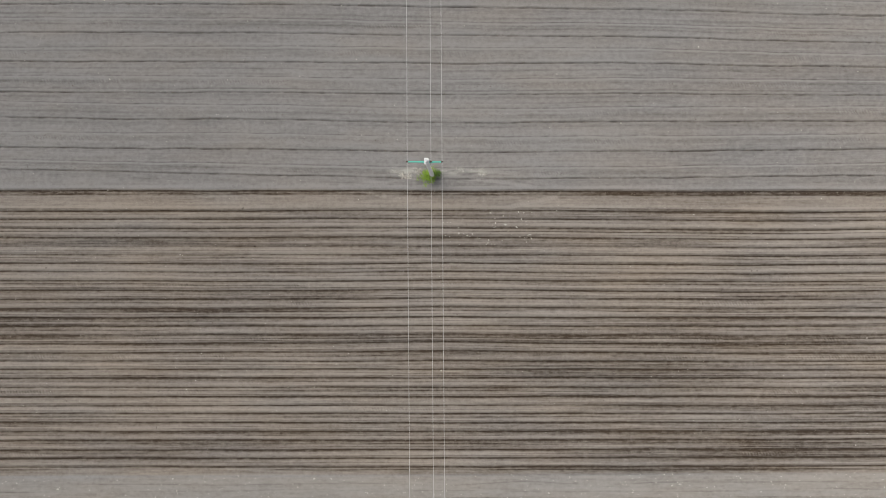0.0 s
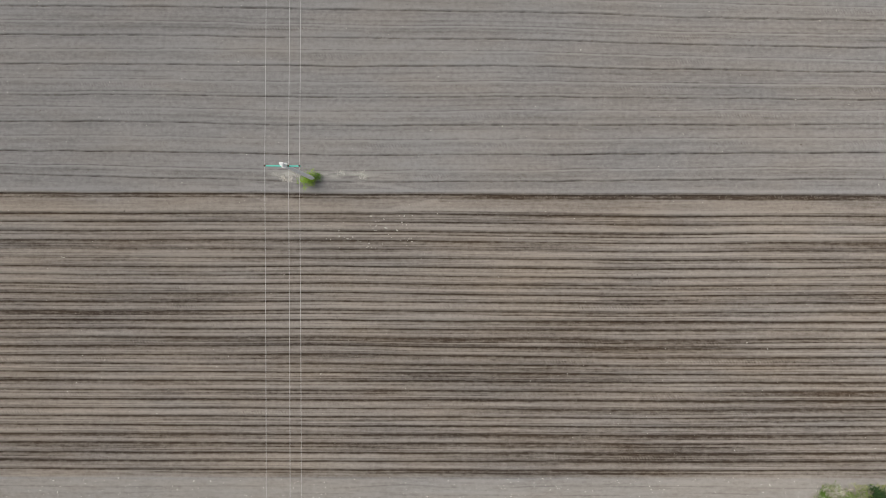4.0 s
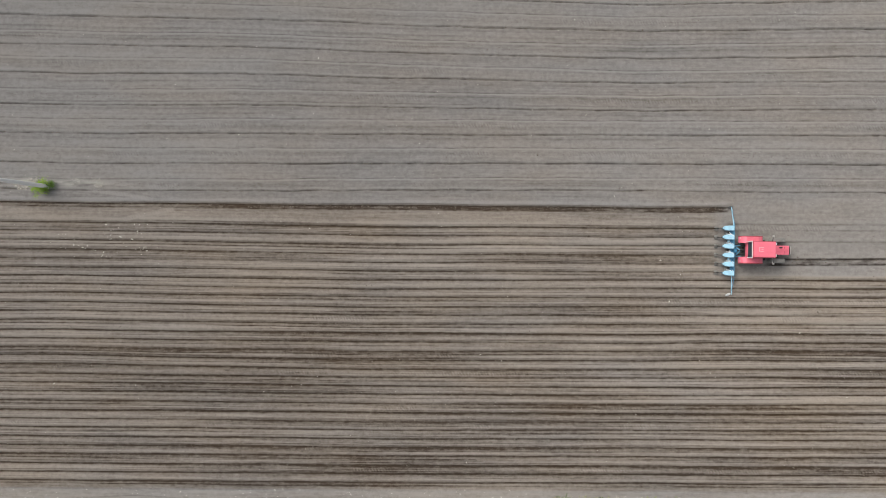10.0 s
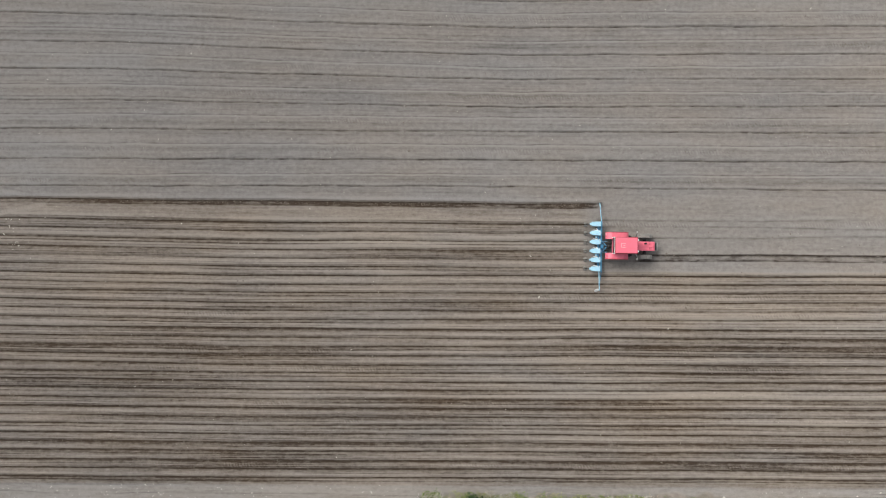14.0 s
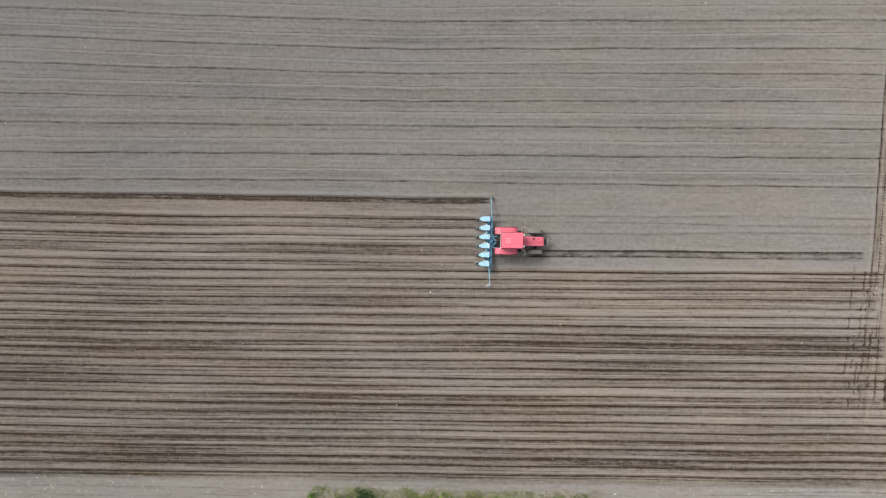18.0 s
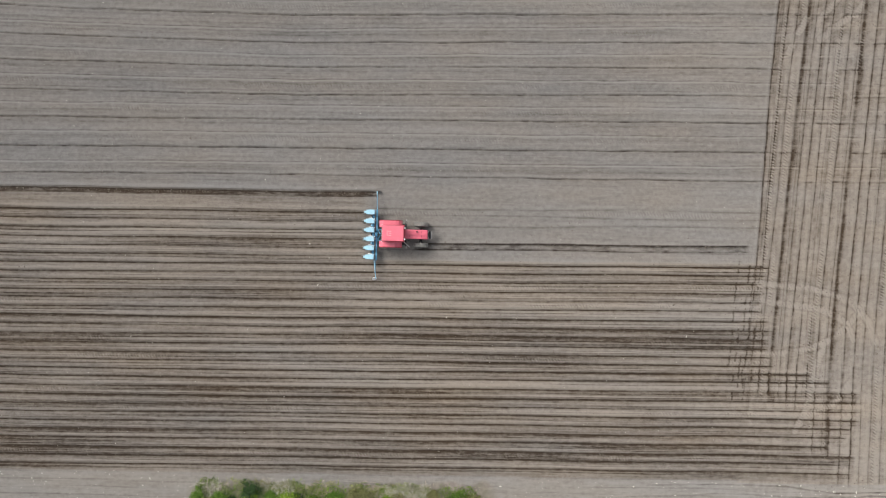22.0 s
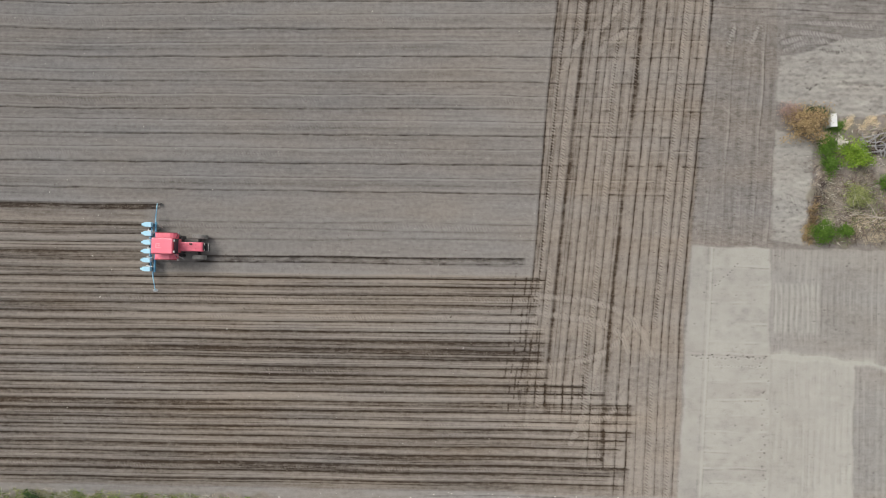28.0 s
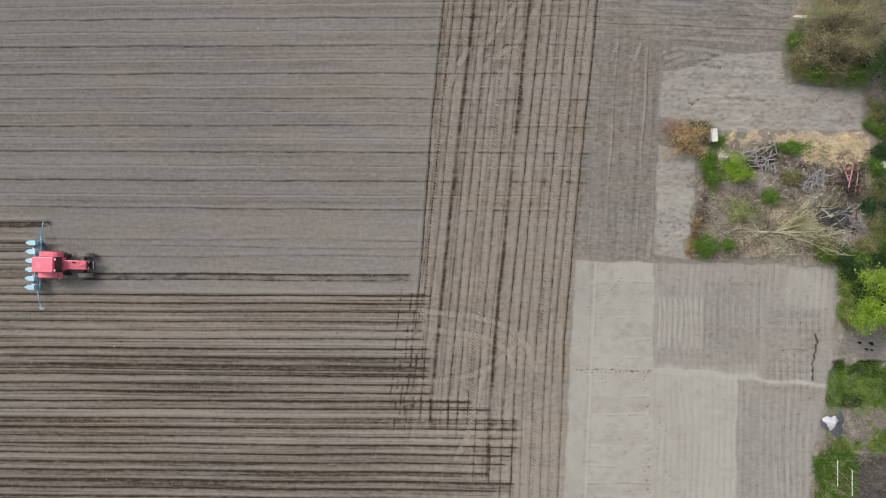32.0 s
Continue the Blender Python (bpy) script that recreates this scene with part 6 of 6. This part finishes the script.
part("tin", tube((-0.25, 0.0, 0.33), (-0.25, 0.0, 0.47), 0.13, 0.12, 16), DRY_TIN, scrap, "dented yellowish tin")
part("scrap_board", box((0.8, 0.5, 0.05), (0.4, 0.25, 0.36), 0.01, (4, 3, 14)), CHARRED, scrap)
bush("pale_tuft", "pale plume of dry grass by the green bush", (105.3, 12.2), (0.25, 0.2, 0.6), BLEACHED, 160, 0.2, 78, 4, DEADWOOD, "grass tuft")
bush("dry_bush", "feathery pale green shrub leaning over stalks", (111.9, 6.8), (1.5, 1.3, 0.9), foliage("feathery_twigs", (0.22, 0.21, 0.10), (0.62, 0.58, 0.33)), 1500, 0.08, 79, 18, PALE_SHOOTS)


def white_box(label, place, size, turn):
    b = group_of("white_box", (place[0], place[1], ground_z(*place)), label, "box", turn=turn)
    part("body", box((size[0], size[1], size[2]), (0, 0, size[2] / 2), 0.02), WHITE, b)
    part("lid", box((size[0] + 0.06, size[1] + 0.06, 0.05), (0, 0, size[2] + 0.027), 0.012), WHITE, b, "flat white lid")
    return b


white_box("white painted wooden box beside the dry bush", (104.65, 13.85), (0.42, 0.95, 0.7), 4)
white_box("small white box under the hedge", (117.75, 11.8), (0.45, 0.5, 0.5), 10)
white_box("small pale box among bare twigs", (103.95, 14.15), (0.35, 0.4, 0.35), 20)

# trees and growth along the far side
tree("large tawny spring tree above the grey plot", (113.5, 21.4), 4.2, 2.4, LEAF_TAN, 7000, 0.11, 81)
tree("twiggy half-bare tree with pale limbs", (117.0, 22.4), 5.6, 3.0, foliage("sparse_buds", (0.12, 0.10, 0.06), (0.46, 0.40, 0.26)), 4500, 0.09, 82, bare=True)
tree("dense dark green conifer-like tree", (117.6, 18.7), 5.2, 2.3, LEAF_DARK, 15000, 0.13, 83)
tree("bright yellow-green tree in young leaf", (117.2, 1.6), 4.4, 2.3, LEAF_BRIGHT, 11000, 0.19, 84)
# LEAF_DARK bushes inside the thicket stand in for its shaded gaps
for k, (px, py, w, mat, text) in enumerate((
        (111.1, 19.2, 1.0, LEAF_OLIVE, "olive willow scrub at the grey plot's corner"), (112.5, 18.8, 0.9, LEAF_GREEN, "green scrub along the grey plot"),
        (113.9, 18.8, 1.0, LEAF_OLIVE, "olive scrub under the large tree"), (115.3, 18.7, 1.0, LEAF_GREEN, "green scrub beside the dark tree"),
        (110.9, 21.3, 0.8, LEAF_GREEN, "green scrub at the thicket's edge"), (111.4, 20.2, 0.8, LEAF_TAN, "dry tawny scrub at the thicket's edge"), (111.8, 22.9, 0.8, LEAF_TAN, "tangled tawny scrub at the thicket's edge"),
        (113.3, 23.3, 0.8, LEAF_BRIGHT, "bright green scrub at the thicket's top"), (114.9, 23.2, 1.0, LEAF_BRIGHT, "bright green scrub between bare twigs"), (115.4, 21.0, 1.2, LEAF_OLIVE, "tangled scrub between the trees"),
        (115.4, 24.6, 1.2, LEAF_TAN, "tangled tawny scrub above the trees"), (113.0, 25.2, 1.1, LEAF_OLIVE, "olive scrub above the field"), (113.2, 20.1, 1.1, LEAF_DARK, "dark leaves standing in for shade filling the thicket"),
        (114.6, 22.3, 1.2, LEAF_DARK, "dark leaves standing in for shade inside the thicket"), (116.4, 20.0, 1.2, LEAF_DARK, "dark scrub beside the conifer"), (112.4, 21.7, 1.1, LEAF_RUST, "tawny twiggy scrub in the thicket"),
        (117.4, 24.6, 1.3, LEAF_TAN, "tawny scrub under the bare tree"), (116.2, 22.6, 1.0, LEAF_DARK, "dark leaves standing in for shade under bare twigs"))):
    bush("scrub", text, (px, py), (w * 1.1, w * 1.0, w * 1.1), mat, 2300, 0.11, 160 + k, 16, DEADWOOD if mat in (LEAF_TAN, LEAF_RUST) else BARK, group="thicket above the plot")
for k, (px, py, w, mat, text) in enumerate((
        (117.5, 15.7, 1.0, LEAF_OLIVE, "olive hedge bush at the plot's corner"), (118.3, 13.4, 1.2, LEAF_DARK, "dark hedge bush beside the straw"),
        (117.6, 14.5, 0.7, LEAF_GREEN, "green hedge bush beside the straw"), (118.2, 10.2, 1.3, LEAF_DARK, "dark hedge bush by the white box"),
        (117.5, 12.8, 0.8, LEAF_DARK, "dark hedge bush at the straw's end"), (117.3, 9.8, 0.9, LEAF_OLIVE, "olive hedge bush by the timber"), (118.3, 8.0, 1.3, LEAF_DARK, "dark hedge bush along the garden"),
        (117.4, 7.2, 0.9, LEAF_OLIVE, "olive hedge bush along the garden"), (118.2, 5.6, 1.2, LEAF_GREEN, "green hedge bush above the tree"),
        (117.5, 4.6, 0.8, LEAF_DARK, "dark low bush above the green tree"), (119.6, 11.8, 1.4, LEAF_DARK, "dark hedge bush behind the white box"),
        (119.8, 15.4, 1.4, LEAF_DARK, "tall dark hedge bush"), (119.8, 7.0, 1.4, LEAF_DARK, "dark tall hedge bush"), (118.9, 9.2, 1.1, LEAF_DARK, "dark hedge bush deep in the row"))):
    bush("bush", text, (px, py), (w, w, w * 1.1), mat, 2300, 0.12, 90 + k, 8, group="hedge along the garden")
for k, (px, py, w, tall) in enumerate(((112.0, 19.8, 1.2, 2.9), (111.6, 22.4, 1.2, 2.9), (114.0, 20.4, 1.5, 3.8), (114.9, 22.6, 1.5, 4.2), (113.2, 23.6, 1.3, 3.4), (116.0, 20.8, 1.3, 3.8), (112.8, 21.2, 1.4, 3.6), (115.8, 23.6, 1.4, 4.0), (113.8, 24.8, 1.3, 3.2))):
    bush("bare_shrub", "half-bare twigs with young leaves in the thicket", (px, py), (w, w, tall), (LEAF_TAN, SPRING_OLIVE, LEAF_OLIVE)[k % 3], 1500, 0.09, 240 + k, 20, DEADWOOD if k % 2 else BARK, "shrub", "half-bare shrubs in the thicket")
for k, (px, py, w, mat, text) in enumerate(((113.5, 4.75, 0.7, LEAF_GREEN, "low green weeds along the ribbed plots"), (114.6, 4.55, 0.8, LEAF_DARK, "dark green weeds along the ribbed plots"),
                                           (115.6, 3.6, 0.8, LEAF_DARK, "dark weeds beneath the young tree"), (116.3, 5.6, 0.8, LEAF_OLIVE, "olive undergrowth beside the wild garden"),
                                           (116.7, 8.6, 0.8, LEAF_DARK, "dark undergrowth along the wild garden"), (116.9, 14.9, 0.6, LEAF_GREEN, "green weeds at the straw's corner"),
                                           (117.2, 11.6, 0.7, LEAF_GREEN, "green undergrowth by the straw"), (115.4, -0.2, 0.6, LEAF_OLIVE, "olive weeds above the grey bed"))):
    bush("bush", text, (px, py), (w * 1.2, w, w), mat, 1700, 0.12, 260 + k, 8, group="hedge along the garden")
bar_thing("white_plank", "bleached white plank lying at the thicket's edge", "plank", (111.6, 22.75), (((-1.3, 0.12, 1.2), (1.2, -0.12, 1.7)), ((-1.1, 0.28, 1.0), (0.1, 0.2, 1.3)), ((-1.0, 0.0, 1.0), (0.3, 0.05, 1.4))), 0.12, PALEWOOD)
bar_thing("white_plank", "short white stick on the grey plot", "plank", (109.9, 18.75), (((-0.4, 0.0, 0.06), (0.4, 0.05, 0.06)),), 0.05, PALEWOOD)
blades("lawn_grass", "fresh green grass beside the plots", [(114.5, -3.3), (120.5, -3.6), (120.5, -6.9), (114.4, -6.6)], 11000, LEAF_GREEN, 0.17, 0.2, 86, 0.7)
blades("lawn_grass", "dark green patches in the lawn", [(114.4, -3.3), (120.5, -3.6), (120.5, -6.9), (114.2, -6.6)], 6000, LEAF_DARK, 0.19, 0.2, 187, 0.7, clump=1.3)
blades("lawn_grass", "yellowed grass between the green tufts", [(114.5, -3.3), (120.5, -3.6), (120.5, -6.9), (114.4, -6.6)], 3500, GRASS, 0.24, 0.16, 186, 0.5, clump=1.4)
blades("lawn_grass", "dull green grass under the tarpaulin heap", [(114.6, -9.0), (120.5, -8.0), (120.5, -10.4), (114.0, -10.4)], 3600, GRASS, 0.28, 0.16, 87, 0.6, clump=1.4)
blades("bank_grass", "mixed weeds along the plots' far edge", [(114.6, 4.2), (116.0, 4.4), (115.4, -0.4), (114.5, -0.6)], 1300, GRASS, 0.3, 0.14, 88, 0.6)
blades("bank_grass", "dark weeds between the plots and the young tree", [(114.5, 4.2), (117.6, 4.3), (117.4, -0.5), (114.5, -0.5)], 6000, GRASS, 0.22, 0.16, 181, 0.6)
blades("bank_grass", "dark green ground cover under the young tree", [(114.7, 4.2), (118.6, 4.3), (118.4, -0.5), (114.9, -0.4)], 5000, LEAF_DARK, 0.2, 0.3, 182, 0.4, clump=1.2)
blades("bank_grass", "sparse grey-green grass round the tarpaulin heap", [(113.9, -6.4), (119.5, -6.6), (119.5, -9.2), (113.6, -9.6)], 4200, GRASS, 0.18, 0.14, 183, 0.5, clump=0.9)
blades("bank_grass", "green grass along the plots' far edge", [(113.8, -5.2), (115.0, -2.8), (115.2, -6.8), (113.6, -6.9)], 2600, LEAF_GREEN, 0.2, 0.18, 184, 0.6)
blades("twig_litter", "dark damp litter round the tarpaulin heap", [(114.2, -6.6), (119.5, -6.6), (119.5, -10.6), (113.4, -10.6)], 7000, foliage("damp_litter", (0.06, 0.058, 0.05), (0.24, 0.23, 0.20), 0.0), 0.14, 0.3, 185, 0.1, "twigs")
blades("reed_bed", "rank green reeds beside the ribbed plot", [(112.7, -15.5), (113.4, -10.4), (115.6, -10.6), (115.4, -15.5)], 4200, LEAF_GREEN, 0.8, 0.07, 89, 0.6, "reeds")
blades("dry_reeds", "bleached reed stems lying among the green", [(112.9, -15.5), (113.5, -10.8), (115.5, -10.9), (115.3, -15.5)], 1600, DRYGRASS, 0.9, 0.04, 93, 0.25, "reeds")
blades("twig_litter", "grey twigs and leaf litter under the bushes", [(115.4, -10.6), (120.5, -10.6), (120.5, -16.5), (115.4, -16.5)], 9000, foliage("grey_twigs", (0.035, 0.033, 0.032), (0.20, 0.185, 0.17), 0.05), 0.5, 0.08, 94, 0.1, "twigs")
blades("twig_litter", "brown litter round the tarpaulin heap", [(114.8, -6.9), (118.6, -6.8), (118.6, -8.6), (114.8, -9.2)], 500, DRYGRASS, 0.25, 0.06, 95, 0.15, "twigs", 0.7)


def sheet_heap(place):
    """A heap under a white tarpaulin, its darker sheet spreading round the foot."""
    h = group_of("tarpaulin_heap", (place[0], place[1], ground_z(*place)), "small heap under a crumpled white tarpaulin", "heap")
    for name, r, top, mat, seed, label in (("ground_sheet", 0.85, 0.18, DARK_TARP, 5, "dark crumpled sheet"), ("tarpaulin", 0.54, 0.55, TARP, 6, "white crumpled tarpaulin")):
        n, m = 14, 36
        vs = []
        for i in range(n):
            for j in range(m):
                a, u = 2 * math.pi * j / m, i / (n - 1)
                rr = r * u * (1 + 0.22 * math.sin(3 * a + seed) + 0.08 * math.sin(7 * a))
                z = top * (1 - u ** 1.6) + 0.05 * math.sin(9 * a + 6 * u) * u * (1 - u) * 4 + noise.noise((rr * math.cos(a) * 3, rr * math.sin(a) * 3, seed)) * 0.10 * (1 - u) + 0.02
                vs.append((rr * math.cos(a) - (0.12 if seed == 6 else -0.15), rr * math.sin(a) + (0.08 if seed == 6 else -0.05), z))
        fs = [(i * m + j, (i + 1) * m + j, (i + 1) * m + (j + 1) % m, i * m + (j + 1) % m) for i in range(n - 1) for j in range(m)]
        o = new(name, quick_mesh(name, vs, fs, mat))
        o.parent = h
        tagged(o, label)
    return h


sheet_heap((114.2, -8.2))
for k, (px, py, r) in enumerate(((116.2, -1.95, 0.09), (117.1, -2.0, 0.12), (116.75, -2.45, 0.07), (117.15, -2.5, 0.06))):
    pot = group_of("black_pot", (px, py, ground_z(px, py)), "small black plastic pot standing on the grey bed", "pot", "pots on the bed")
    body = part("body", ring([(0.01, 0.0), (r * 0.75, 0.0), (r, 0.22), (r * 0.92, 0.22), (r * 0.7, 0.03), (0.01, 0.03)], 16), IRON, pot)
    body.matrix_local = pose(0, 0, 0, 90, 0, 0)
    brim = part("rim", ring([(r * 0.95, 0.2), (r * 1.06, 0.2), (r * 1.06, 0.24), (r * 0.95, 0.24)], 16), IRON, pot)
    brim.matrix_local = pose(0, 0, 0, 90, 0, 0)
for px, py, n in ((114.4, -11.9, 2.0), (115.5, -12.6, 2.0)):
    rod = part("white_pipe", tube((px, py - n / 2, 0.55), (px - 0.05, py + n / 2, 0.6), 0.035, seg=8), WHITE)
    tagged(rod, "white plastic pipe lying over the reeds", "pipe", "pipes on the reeds")


# ---- loose bits on the soil ----
def scatter(name, label, count, lo, hi, size, mat, seed, test, category):
    """Small five-sided crumbs lying on the ground."""
    rng = np.random.RandomState(seed)
    at = rng.uniform(lo, hi, (count, 2))
    at = at[test(at[:, 0], at[:, 1])]
    vs, fs = [], []
    for k, (px, py) in enumerate(at):
        z, s = ground_z(px, py), size * rng.lognormal(0, 0.3)
        a = rng.uniform(0, 6.28)
        stretch = rng.uniform(1, 2.6)
        c, d = np.array([math.cos(a), math.sin(a), 0]) * s * stretch, np.array([-math.sin(a), math.cos(a), 0]) * s
        base = np.array([px, py, z])
        ring_ = [base + c, base + d * rng.uniform(0.6, 1), base - c * rng.uniform(0.6, 1), base - d]
        up = [0.5 * base + 0.5 * q + np.array([0, 0, s * rng.uniform(0.5, 0.9)]) for q in ring_]
        i = 8 * k
        vs += [q - np.array([0, 0, 0.01]) for q in ring_] + up
        fs += [(i + 4, i + 5, i + 6, i + 7)] + [(i + j, i + (j + 1) % 4, i + 4 + (j + 1) % 4, i + 4 + j) for j in range(4)]
    return tagged(new(name, quick_mesh(name, vs, fs, mat)), label, category, kind="stuff")


def crumbs(label, count, lo, hi, middle, spread, size, seed):
    """Clods thrown up along a line on the soil."""
    rng = np.random.RandomState(seed)
    a = rng.uniform(lo, hi, count)
    m = middle(a) + rng.normal(size=count) * spread
    keep = value_noise(a / 1.7 + 300, a * 0 + seed, 7) > 0.35
    a, m = a[keep], m[keep]
    n = len(a)
    s = size * rng.lognormal(0, 0.3, n)
    base = np.stack([a, m, ground_z(a, m)], 1)
    corner = np.array([(1, 0, -0.2), (0, 1, -0.2), (-1, 0, -0.2), (0, -1, -0.2), (0.4, 0.2, 0.7), (-0.2, 0.4, 0.8), (-0.4, -0.2, 0.7), (0.2, -0.4, 0.6)])
    v = base[:, None, :] + corner[None] * s[:, None, None] * rng.uniform(0.7, 1.3, (n, 8, 1))
    face = np.array([(4, 5, 6, 7), (0, 1, 5, 4), (1, 2, 6, 5), (2, 3, 7, 6), (3, 0, 4, 7)])
    f = face[None] + 8 * np.arange(n)[:, None, None]
    return tagged(new("soil_clods", quick_mesh("soil_clods", v.reshape(-1, 3), f.reshape(-1, 4), CLOD)), label, "clods", kind="stuff")


for i in range(0, len(HARROW_C), 2):
    crumbs("dark clods thrown up along a harrow line", 900, -40, 82.5, lambda a, i=i: harrow_line(i, a), 0.05, 0.034, 300 + i)
for i in range(1, len(HARROW_C), 2):
    crumbs("small clods strewn in a rolled wheel track", 1500, -40, 82.5, lambda a, i=i: harrow_line(i, a) - 0.42, 0.13, 0.026, 380 + i)
crumbs("dark clods along the planter marker's furrow", 900, -40, 52, lambda a: row_line(0, a) - 0.1, 0.07, 0.04, 340)
crumbs("dark clods along the furrow in front of tractor", 400, 57, 81, lambda a: 2.18 + (a - 57) * 0.0135, 0.07, 0.04, 341)

everywhere = lambda a, b: a < headland_left(b)
scatter("straw_flecks", "pale flecks of straw and stone strewn on soil", 1300, (-40, -15), (84, 26), 0.023, FLECK, 201, everywhere, "stones")
scatter("straw_flecks", "pale stones crowding the dry edge below rows", 900, (-40, -19.5), (92, -15.7), 0.036, FLECK, 202, lambda a, b: (b < sown_bottom(a)) & ~((a > 38) & (a < 62)), "stones")
scatter("straw_flecks", "white stones strewn on the rows by the pole", 90, (-1.5, 1.6), (6.5, 4.3), 0.04, FLECK, 207, lambda a, b: value_noise(a / 1.2 + 60, b / 0.5 + 60, 208) > 0.45, "stones")
scatter("soil_clods", "dark crumbly clods along the fresh furrows", 6000, (-40, -16), (93, 6), 0.032, CLOD, 203, lambda a, b: value_noise(a / 5, b / 0.6, 204) > 0.5, "clods")
scatter("soil_clods", "dark clods on the trampled headland", 2500, (82, -16), (100, 26), 0.032, CLOD, 205, lambda a, b: (a > headland_left(b)) & ((a < headland_right(b)) | (b > 4.2)) & (value_noise(a / 2, b / 2, 206) > 0.45), "clods")
